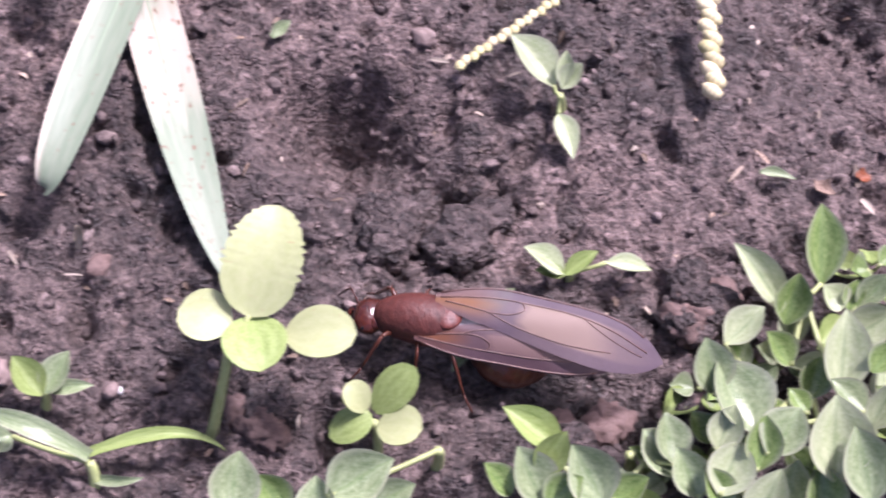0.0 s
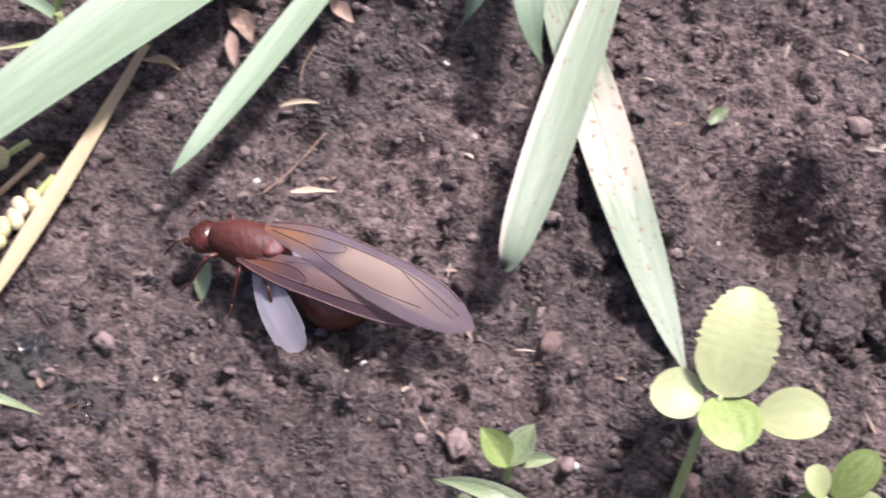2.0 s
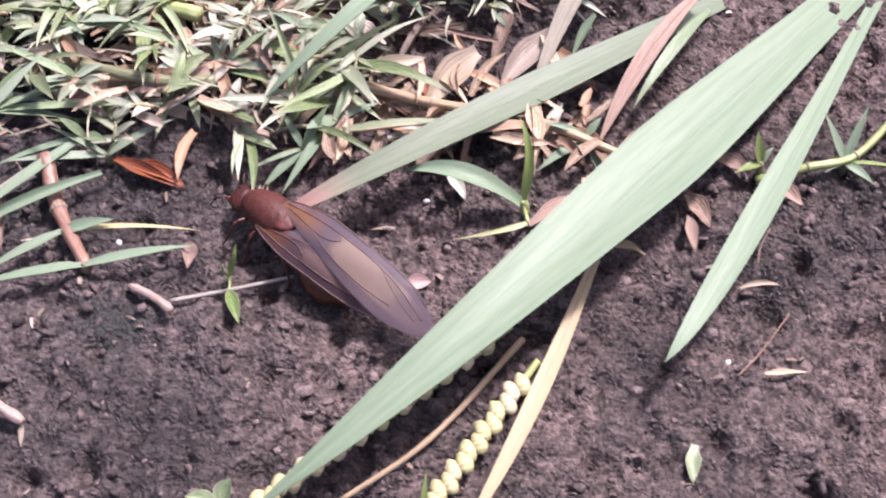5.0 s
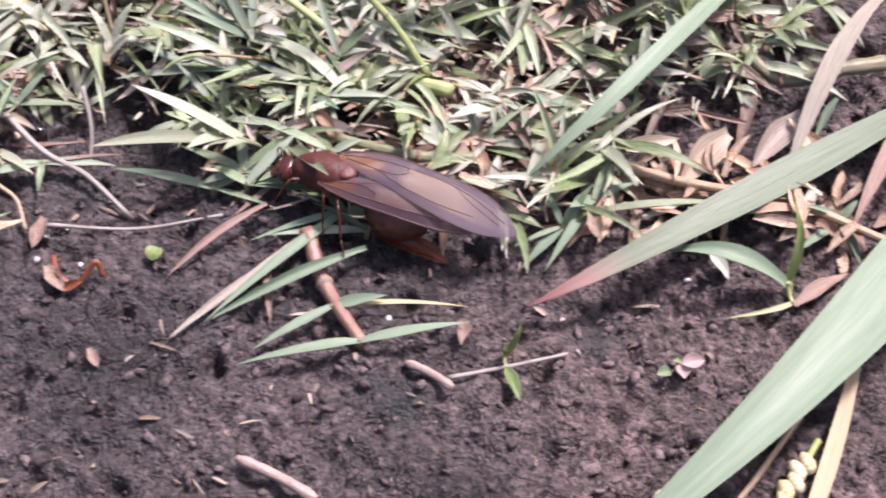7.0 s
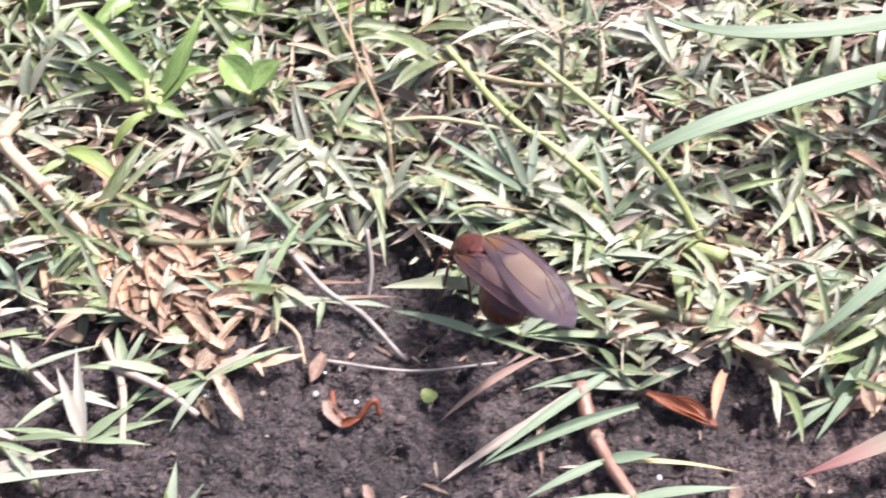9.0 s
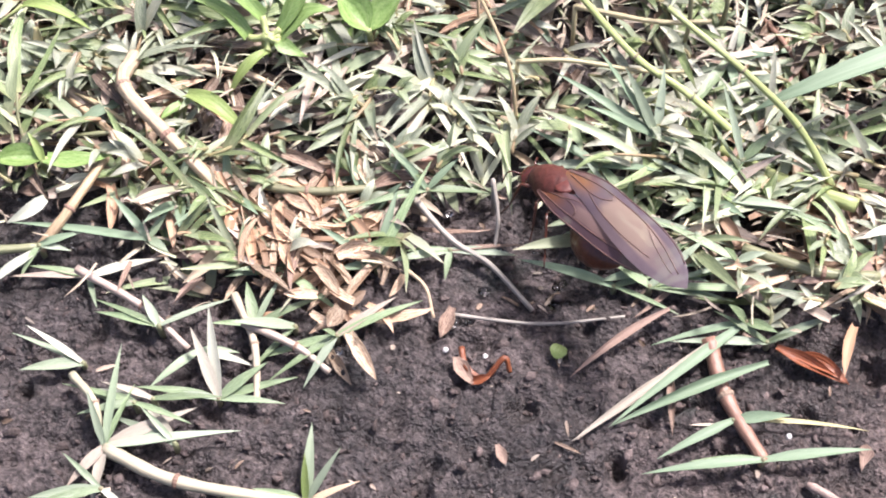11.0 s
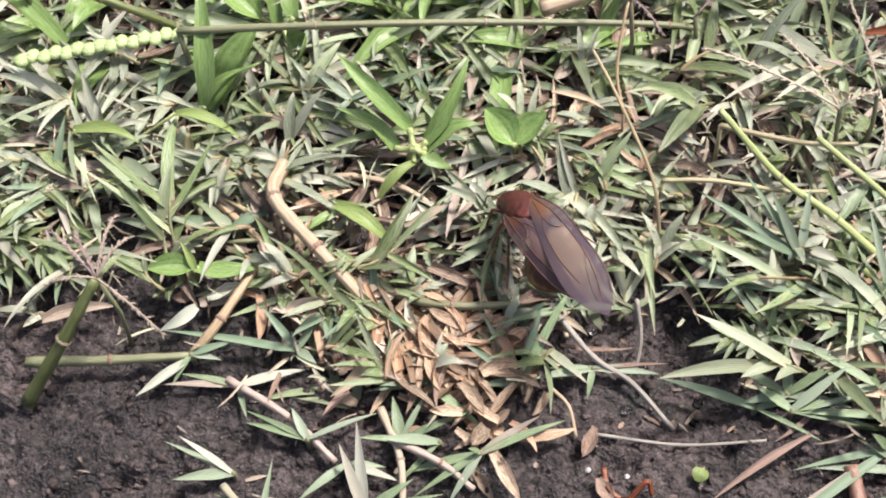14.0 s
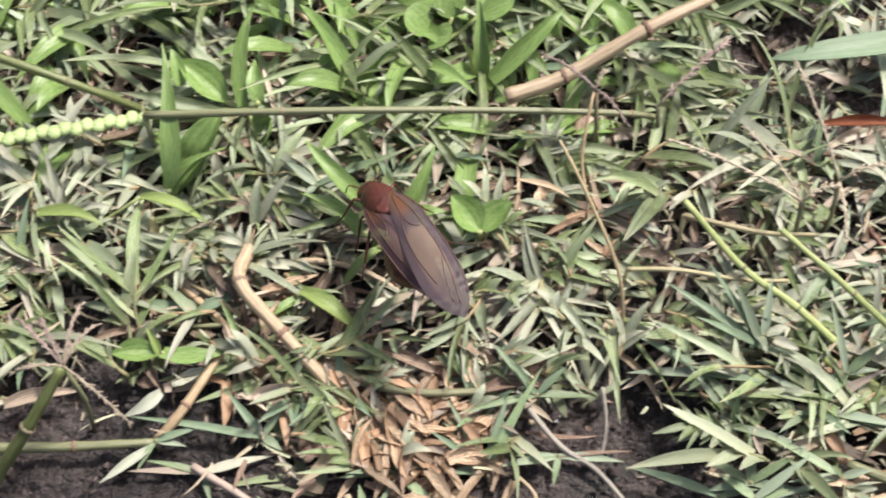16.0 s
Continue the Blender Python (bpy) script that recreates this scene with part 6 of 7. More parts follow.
# stems, sprouts and seed heads standing in the turf
stem("stem", "yellow-green grass stem leaning over the turf", [(-14.99, 5.76, 0.30), (-15.61, 6.27, 1.20), (-16.42, 6.60, 1.90), (-17.41, 7.27, 2.40)], 0.052, STEM_GREEN)
stem("stem", "yellow-green grass stem leaning over the turf", [(-15.82, 6.19, 0.30), (-16.94, 6.91, 0.80), (-17.74, 7.32, 1.20), (-18.62, 7.90, 1.70)], 0.058, STEM_GREEN)
stem("stem", "thin brown grass stem in the turf", [(-19.27, 6.62, 0.30), (-19.44, 7.11, 1.20), (-20.01, 7.96, 1.80), (-20.36, 8.53, 2.00)], 0.028, STEM_TAN)
stem("stem", "thin brown grass stem in the turf", [(-19.90, 8.17, 1.00), (-20.03, 8.65, 1.40), (-19.97, 9.24, 1.80), (-19.91, 9.56, 1.90)], 0.026, STEM_TAN)
stem("stem", "thin dry stem lying in the turf", [(-19.31, 7.19, 1.00), (-18.62, 7.20, 1.00), (-17.68, 7.25, 0.90), (-17.05, 7.40, 0.80)], 0.036, STEM_TAN)
stem("stem", "thin dry stem lying in the turf", [(-18.57, 8.00, 1.10), (-17.50, 7.85, 1.20), (-16.73, 7.83, 1.20)], 0.04, STEM_TAN)
stem("runner", "thick tan curved grass runner", [(-24.64, 7.31, 0.50), (-24.63, 6.64, 0.75), (-23.94, 5.94, 0.70), (-22.93, 5.11, 0.25)], 0.11, STRAW)
stem("runner", "olive grass runner in the turf", [(-23.33, 5.87, 0.40), (-22.81, 5.51, 0.45), (-22.02, 5.37, 0.45), (-20.95, 5.49, 0.35)], 0.075, STEM_OLIVE)
stem("runner", "olive grass runner over the soil", [(-27.72, 4.06, 0.30), (-26.57, 4.19, 0.35), (-25.50, 4.38, 0.25)], 0.08, STEM_OLIVE)
stem("runner", "brown and green creeping grass runner", [(-25.51, 4.38, 0.20), (-25.13, 4.87, 0.40), (-24.79, 5.70, 0.50)], 0.08, STEM_TAN)
litter("pinkish pale leaf hanging from a runner", (-25.50, 4.36, 0.25), (-26.17, 3.75, 0.05), 0.15, DRY_PALE)
shoot("shoot on a runner above the soil", (-25.49, 4.38, 0.30), [((-24.95, 4.61, 0.30), 0.16, 0.1, BLADE_PALE), ((-25.72, 3.95, 0.10), 0.12, 0.1), ((-25.08, 4.38, 0.20), 0.14, 0.1)], GRASS)
shoot("shoot with pale leaves above the soil", (-24.06, 4.59, 0.30), [((-24.91, 4.60, 0.30), 0.17, 0.15, BLADE_PALE), ((-23.77, 4.41, 0.20), 0.2, 0.1), ((-24.62, 5.12, 0.50), 0.17, 0.1, BLADE_PALE), ((-25.94, 4.69, 0.30), 0.16, 0.1, BLADE_PALE), ((-23.83, 4.98, 0.40), 0.15, 0.1)], GRASS)
stem("stem", "long horizontal grass stem over the turf", [(-26.25, 8.82, 1.50), (-24.27, 8.95, 1.60), (-21.91, 9.26, 1.50), (-19.35, 9.76, 1.10), (-18.71, 10.09, 0.30)], 0.058, STEM_OLIVE)
stem("stem", "dark green stem leaning into the turf", [(-28.66, 9.39, 2.00), (-27.41, 9.19, 1.60), (-26.48, 9.25, 0.90), (-26.18, 9.36, 0.30)], 0.07, STEM_DARK)
raceme("pale green bead-like raceme over the turf", (-26.25, 8.92, 1.30), (-28.49, 8.17, 1.30), 15, 0.1, SEED_GREEN)
stem("dry_straw", "thick tan broken straw with a node", [(-21.18, 9.82, 1.00), (-20.36, 10.20, 1.20), (-19.22, 10.88, 1.50), (-18.31, 11.49, 1.60)], 0.12, STRAW)
stem("stalk", "pale thin dry stalk standing from a leaf", [(-19.54, 5.52, 0.90), (-19.45, 5.12, 0.60), (-19.49, 4.71, 0.20)], 0.032, STRAW_GREY)
stem("stem", "dark green stem with a flowering head", [(-27.62, 3.54, 0.10), (-26.95, 4.05, 1.20), (-26.44, 4.62, 2.00)], 0.1, STEM_DARK)
seed_head("purplish grass flower head with spreading spikes", (-26.43, 4.63, 2.00), [(-27.14, 5.23, 2.10), (-27.00, 4.49, 2.00), (-25.58, 4.12, 1.60), (-26.11, 5.19, 2.20), (-26.81, 5.21, 2.20), (-26.35, 5.45, 2.20)], .04, SEED_PURPLE)
seed_head("grey grass seed spike over the turf", (-18.99, 9.77, 1.20), [(-18.07, 10.63, 1.70)], .06, SEED_PURPLE)
seed_head("purplish grass seed spikes over the turf", (-19.91, 9.47, 1.90), [(-20.66, 10.00, 2.00), (-19.46, 8.99, 1.90), (-19.78, 9.79, 2.00)], .04, SEED_PURPLE)
seed_head("pale grass seed spikes over the turf", (-17.06, 7.99, 1.80), [(-18.84, 8.61, 2.00), (-17.83, 8.95, 2.10), (-16.64, 8.17, 2.00)], .045, SEED_PALE)
seed_head("pale grass seed spikes over the turf", (-16.53, 8.43, 1.80), [(-17.16, 10.10, 2.00), (-15.98, 8.54, 2.00), (-16.47, 7.48, 1.80)], .045, SEED_PALE)
litter("rust-red dead leaf in the turf", (-16.63, 10.04, 0.85), (-15.30, 10.00, 0.80), 0.17, RUST)
litter("yellow withered leaf in the turf", (-26.07, 7.64, 0.60), (-25.90, 7.25, 0.50), 0.14, BLADE_YELLOW)
litter("pale split straw lying in the turf", (-20.92, 8.45, 1.00), (-20.15, 8.30, 0.90), 0.1, STRAW)
litter("pale straw piece in the turf", (-22.78, 6.40, 0.70), (-22.15, 6.74, 0.80), 0.14, STRAW)
seedling("broad-leaved bright green sprout in the turf", (-22.90, 7.70, 0.00), (-22.78, 7.56, 0.70), .1, [
    ((-22.86, 7.82, 0.80), (-23.94, 8.63, 1.50), .36, LEAF_GREEN, "blade"), ((-22.60, 7.65, 0.80), (-22.08, 8.68, 1.50), .34, LEAF_GREEN, "blade"),
    ((-23.06, 7.61, 0.60), (-23.98, 8.02, 1.00), .36, LEAF_GREEN, "blade"), ((-22.60, 7.57, 0.70), (-21.84, 7.77, 1.10), .40, LEAF_GREEN, "blade"),
    ((-22.77, 7.41, 0.50), (-23.31, 6.85, 0.20), .16, LEAF_LIME, "arch"), ((-22.61, 7.49, 0.60), (-22.20, 7.38, 0.60), .3, LEAF_GREEN, "blade")])
seedling("herb with a pair of broad oval leaves in the turf", (-21.45, 7.87, 0.00), (-21.38, 7.66, 0.80), .06, [
    ((-21.38, 7.66, 0.80), (-21.81, 8.03, 1.10), .46, LEAF_GREEN, "oval"), ((-21.34, 7.67, 0.80), (-20.95, 8.02, 1.10), .42, LEAF_GREEN, "oval")])
seedling("broad-leaved green sprout in the turf", (-26.03, 8.31, 0.10), (-25.89, 8.22, 0.60), .08, [
    ((-25.89, 8.07, 0.70), (-26.15, 9.89, 1.80), .42, LEAF_GREEN, "blade"), ((-25.91, 8.13, 0.60), (-25.10, 8.62, 1.10), .40, LEAF_GREEN, "blade"),
    ((-25.84, 8.18, 0.60), (-25.18, 9.21, 1.20), .50, LEAF_GREEN, "oval"), ((-25.95, 9.67, 1.00), (-26.15, 10.15, 1.30), .3, LEAF_GREEN, "blade")])
seedling("broad-leaved green sprout in the turf", (-25.07, 9.74, 0.10), (-24.97, 9.52, 0.60), .08, [
    ((-25.05, 9.55, 0.70), (-24.94, 10.77, 1.70), .34, LEAF_GREEN, "blade"), ((-24.80, 9.57, 0.70), (-24.93, 10.19, 1.10), .36, LEAF_GREEN, "blade"),
    ((-25.31, 9.63, 0.70), (-26.06, 10.03, 1.20), .5, LEAF_GREEN, "oval"), ((-24.75, 9.11, 0.50), (-24.55, 9.24, 1.00), .5, LEAF_GREEN, "oval")])
seedling("broad-leaved green sprout in the turf", (-23.48, 10.18, 0.10), (-23.39, 10.00, 0.60), .09, [
    ((-23.39, 10.00, 0.60), (-24.31, 10.81, 1.60), .42, LEAF_GREEN, "blade"), ((-23.43, 10.00, 0.60), (-24.45, 9.70, 1.00), .34, LEAF_GREEN, "arch"),
    ((-23.39, 10.00, 0.60), (-22.70, 10.56, 1.20), .30, LEAF_GREEN, "blade"), ((-23.72, 10.40, 0.80), (-24.03, 10.17, 0.80), .3, LEAF_GREEN, "oval")])
seedling("round-leaved green herb in the turf", (-22.28, 11.11, 0.10), (-22.26, 11.00, 0.70), .06, [
    ((-22.43, 11.05, 0.90), (-22.77, 11.22, 1.20), .55, LEAF_GREEN, "round"), ((-22.41, 10.87, 0.80), (-22.06, 10.80, 1.00), .50, LEAF_GREEN, "round"),
    ((-22.11, 11.29, 0.90), (-22.21, 11.53, 1.20), .5, LEAF_GREEN, "round"), ((-21.68, 11.32, 0.90), (-21.18, 11.35, 1.20), .55, LEAF_GREEN, "round")])
seedling("broad-leaved green sprout in the turf", (-21.57, 10.44, 0.10), (-21.56, 10.31, 0.60), .08, [
    ((-21.56, 10.31, 0.60), (-21.72, 11.29, 1.50), .34, LEAF_GREEN, "blade"), ((-21.60, 10.30, 0.60), (-21.88, 10.72, 1.00), .26, LEAF_LIME, "blade"), ((-21.51, 10.31, 0.60), (-20.43, 11.34, 1.30), .4, LEAF_GREEN, "blade")])
seedling("low bright green leaves in the turf", (-25.74, 5.66, 0.10), (-25.64, 5.59, 0.50), .06, [
    ((-25.57, 5.58, 0.60), (-24.65, 5.71, 0.80), .36, LEAF_GREEN, "blade"), ((-25.61, 5.58, 0.60), (-26.28, 5.49, 0.70), .34, LEAF_GREEN, "oval"), ((-25.60, 5.54, 0.60), (-25.82, 5.84, 0.90), .16, LEAF_LIME, "blade")])
seedling("yellowish bent leaf sprout in the turf", (-23.94, 6.71, 0.20), (-23.81, 6.65, 0.60), .06, [
    ((-23.80, 6.65, 0.70), (-22.88, 6.13, 0.50), .26, LEAF_LIME, "arch"), ((-23.88, 6.60, 0.60), (-24.18, 6.32, 0.40), .2, LEAF_GREEN, "blade")])
seedling("yellowish bent leaf sprout in the turf", (-27.20, 7.59, 0.20), (-27.06, 7.44, 0.60), .05, [
    ((-26.22, 7.78, 0.90), (-25.23, 7.55, 0.80), .18, LEAF_LIME, "arch"), ((-27.70, 7.49, 0.70), (-26.64, 7.29, 0.80), .26, LEAF_LIME, "blade")])
shoot("pale green grass tuft in the turf", (-17.73, 5.36, 0.30), [((-18.56, 5.16, 0.30), 0.15, 0.12), ((-16.69, 4.96, 0.40), 0.18, 0.12), ((-17.73, 5.60, 0.80), 0.15, 0.12), ((-18.40, 6.00, 0.70), 0.15, 0.12), ((-17.54, 5.13, 0.60), 0.2, 0.12)], GRASS)
shoot("pale green grass tuft in the turf", (-18.13, 5.99, 0.40), [((-19.22, 5.97, 0.50), 0.2, 0.12), ((-19.10, 6.36, 0.70), 0.2, 0.12, BLADE_PALE), ((-17.31, 5.85, 0.50), 0.2, 0.12, BLADE_PALE), ((-18.37, 5.76, 0.50), 0.15, 0.12), ((-17.59, 5.29, 0.40), 0.18, 0.12)], GRASS)
shoot("pale green grass tuft in the turf", (-17.48, 4.57, 0.20), [((-18.35, 4.98, 0.50), 0.18, 0.12), ((-16.66, 4.40, 0.20), 0.2, 0.12), ((-16.84, 4.95, 0.40), 0.18, 0.12), ((-18.08, 4.44, 0.20), 0.2, 0.12), ((-17.53, 5.17, 0.50), 0.2, 0.12)], GRASS)
shoot("pale green grass tuft in the turf", (-17.39, 6.43, 0.50), [((-18.84, 7.15, 0.90), 0.18, 0.12, BLADE_PALE), ((-18.26, 7.30, 1.20), 0.15, 0.12, BLADE_PALE), ((-17.87, 7.07, 1.20), 0.2, 0.12), ((-17.34, 7.21, 1.20), 0.18, 0.12), ((-16.72, 6.11, 0.60), 0.18, 0.12), ((-18.36, 6.58, 0.90), 0.18, 0.12, BLADE_PALE)], GRASS)
shoot("pale green grass tuft in the turf", (-16.25, 6.11, 0.50), [((-16.63, 5.58, 0.50), 0.2, 0.12), ((-16.59, 6.84, 1.20), 0.15, 0.12), ((-15.78, 6.52, 0.80), 0.2, 0.12), ((-17.14, 5.66, 0.40), 0.18, 0.12, BLADE_PALE), ((-15.81, 6.19, 0.60), 0.15, 0.12)], GRASS)
shoot("pale green grass tuft in the turf", (-21.01, 4.41, 0.20), [((-21.53, 4.29, 0.20), 0.2, 0.12, BLADE_PALE), ((-21.80, 4.75, 0.60), 0.18, 0.12, BLADE_PALE), ((-20.79, 5.41, 0.60), 0.18, 0.12, BLADE_PALE), ((-20.36, 5.74, 0.70), 0.18, 0.12), ((-21.63, 5.30, 0.50), 0.15, 0.12)], GRASS)
shoot("pale green grass tuft in the turf", (-20.41, 5.45, 0.40), [((-21.38, 5.08, 0.50), 0.15, 0.12), ((-19.99, 5.86, 0.70), 0.15, 0.12, BLADE_PALE), ((-21.07, 5.97, 0.80), 0.18, 0.12), ((-19.58, 5.61, 0.40), 0.18, 0.12), ((-20.82, 5.74, 0.80), 0.15, 0.12, BLADE_PALE)], GRASS)
shoot("pale green grass tuft in the turf", (-23.78, 8.29, 0.70), [((-23.97, 7.94, 0.80), 0.15, 0.12), ((-23.13, 8.45, 1.00), 0.15, 0.12, BLADE_PALE), ((-22.51, 8.73, 1.10), 0.2, 0.12), ((-24.29, 8.64, 1.00), 0.2, 0.12)], GRASS)
shoot("pale creeping grass shoot with withered leaves", (-24.81, 4.06, 0.12), [((-25.87, 3.95, 0.17), 0.15, 0.15, DRY_PALE), ((-23.89, 4.40, 0.07), 0.22, 0.15, DRY_PALE), ((-24.58, 3.53, 0.19), 0.12, 0.15), ((-25.63, 4.14, 0.14), 0.15, 0.15)], GRASS)
shoot("pale creeping grass shoot with withered leaves", (-24.68, 2.83, 0.15), [((-25.39, 3.14, 0.43), 0.15, 0.15, DRY_PALE), ((-25.67, 3.17, 0.06), 0.12, 0.15), ((-25.43, 2.61, 0.35), 0.22, 0.15)], GRASS)
shoot("pale creeping grass shoot with withered leaves", (-23.18, 3.07, 0.19), [((-22.67, 3.09, 0.08), 0.15, 0.15), ((-23.76, 2.50, 0.22), 0.18, 0.15), ((-22.43, 2.90, 0.22), 0.18, 0.15, DRY_PALE)], GRASS)
shoot("pale creeping grass shoot with withered leaves", (-23.88, 2.25, 0.24), [((-24.88, 2.50, 0.17), 0.12, 0.15), ((-24.50, 2.39, 0.20), 0.22, 0.15), ((-24.58, 2.05, 0.22), 0.18, 0.15), ((-24.36, 2.15, 0.11), 0.12, 0.15, DRY_PALE), ((-23.09, 1.97, 0.39), 0.12, 0.15)], GRASS)
shoot("pale creeping grass shoot with withered leaves", (-23.29, 1.74, 0.21), [((-24.21, 2.14, 0.07), 0.18, 0.15), ((-23.79, 2.19, 0.32), 0.12, 0.15), ((-23.80, 2.34, 0.09), 0.22, 0.15, DRY_PALE)], GRASS)
shoot("pale creeping grass shoot with withered leaves", (-24.12, 1.10, 0.29), [((-23.71, 0.85, 0.13), 0.12, 0.15, DRY_PALE), ((-24.68, 1.54, 0.22), 0.12, 0.15), ((-24.99, 0.91, 0.27), 0.22, 0.15), ((-24.96, 0.79, 0.23), 0.18, 0.15)], GRASS)
shoot("pale creeping grass shoot with withered leaves", (-22.00, 3.50, 0.17), [((-22.75, 3.59, 0.07), 0.12, 0.15), ((-22.76, 3.31, 0.43), 0.22, 0.15), ((-22.54, 2.80, 0.10), 0.12, 0.15)], GRASS)
shoot("pale creeping grass shoot with withered leaves", (-23.73, 3.32, 0.27), [((-24.62, 3.51, 0.10), 0.15, 0.15), ((-23.99, 3.71, 0.37), 0.18, 0.15), ((-24.65, 3.68, 0.15), 0.12, 0.15), ((-22.84, 3.82, 0.28), 0.12, 0.15)], GRASS)
shoot("pale creeping grass shoot with withered leaves", (-22.49, 3.44, 0.17), [((-23.09, 3.41, 0.24), 0.12, 0.15), ((-22.68, 4.03, 0.30), 0.22, 0.15), ((-21.61, 3.91, 0.24), 0.15, 0.15), ((-22.20, 4.08, 0.42), 0.12, 0.15)], GRASS)
shoot("pale creeping grass shoot with withered leaves", (-23.66, 2.33, 0.24), [((-24.59, 2.51, 0.07), 0.12, 0.15, DRY_PALE), ((-24.35, 2.51, 0.24), 0.15, 0.15, DRY_PALE), ((-22.76, 2.40, 0.30), 0.15, 0.15)], GRASS)
shoot("pale creeping grass shoot with withered leaves", (-22.26, 4.27, 0.19), [((-22.85, 4.10, 0.42), 0.15, 0.15), ((-22.98, 4.09, 0.22), 0.18, 0.15), ((-21.38, 3.70, 0.11), 0.18, 0.15), ((-22.05, 4.58, 0.36), 0.15, 0.15)], GRASS)
stem("runner", "pale creeping grass runner over the soil", [(-24.93, 4.06, 0.25), (-24.00, 3.60, 0.30), (-23.34, 3.10, 0.12)], 0.06, STEM_PINK)
stem("runner", "pale creeping grass runner over the soil", [(-24.75, 2.60, 0.25), (-24.36, 2.18, 0.30), (-24.23, 1.73, 0.12)], 0.06, STEM_PINK)
stem("runner", "pale creeping grass runner over the soil", [(-22.64, 3.41, 0.25), (-21.94, 3.17, 0.30), (-21.48, 2.89, 0.12)], 0.06, STEM_PINK)
stem("runner", "pale creeping grass runner over the soil", [(-22.83, 3.87, 0.25), (-22.47, 3.16, 0.30), (-22.36, 2.39, 0.12)], 0.06, STRAW)

# tufts that stand out of the turf here and there
spot = random.Random(61)
tufts = 0
while tufts < 46:
    x, y = spot.uniform(-29, -9), spot.uniform(4.3, 11.5)
    if turf(x, y) < 0.55:
        continue
    tufts += 1
    high, aim, rays = spot.uniform(0.15, 0.45), spot.uniform(0, 6.28), []
    for k in range(spot.choice((4, 5, 6))):
        a, reach = aim + k * 2.4 + spot.uniform(-0.5, 0.5), spot.uniform(0.45, 1.15)
        rays.append(((x + reach * math.cos(a), y + reach * math.sin(a), max(0.05, high + spot.uniform(-0.25, 0.5))), spot.uniform(0.12, 0.24), spot.uniform(0.05, 0.5), spot.choice((GRASS, BLADE_PALE, DRY_PALE, BLADE_PALE))))
    shoot("pale green grass tuft standing in the turf", (x, y, high), rays, GRASS)

# water drops on the leaves
drop((-21.13, 3.19, 0.25), .05)
drop((-21.37, 3.08, 0.30), .05)
drop((-20.60, 5.73, 0.50), .05)
drop((-23.02, 9.00, 1.20), .05)
drop((-23.26, 9.50, 1.00), .05)
drop((-20.64, 5.43, 0.60), .05)
drop((-18.81, 6.59, 0.80), .05)
drop((-24.15, 8.99, 1.30), .05)
drop((-19.91, 3.65, 0.10), .05)
drop((-20.10, 5.16, 0.30), .05)


# ---- the winged insect ----
def profile(stops):
    """A smooth line of widths through (place, width) stops."""
    line = through_points([(p, w, 0) for p, w in stops], 8)
    px, pw = [q.x for q in line], [q.y for q in line]
    return lambda q: float(np.interp(q, px, pw))


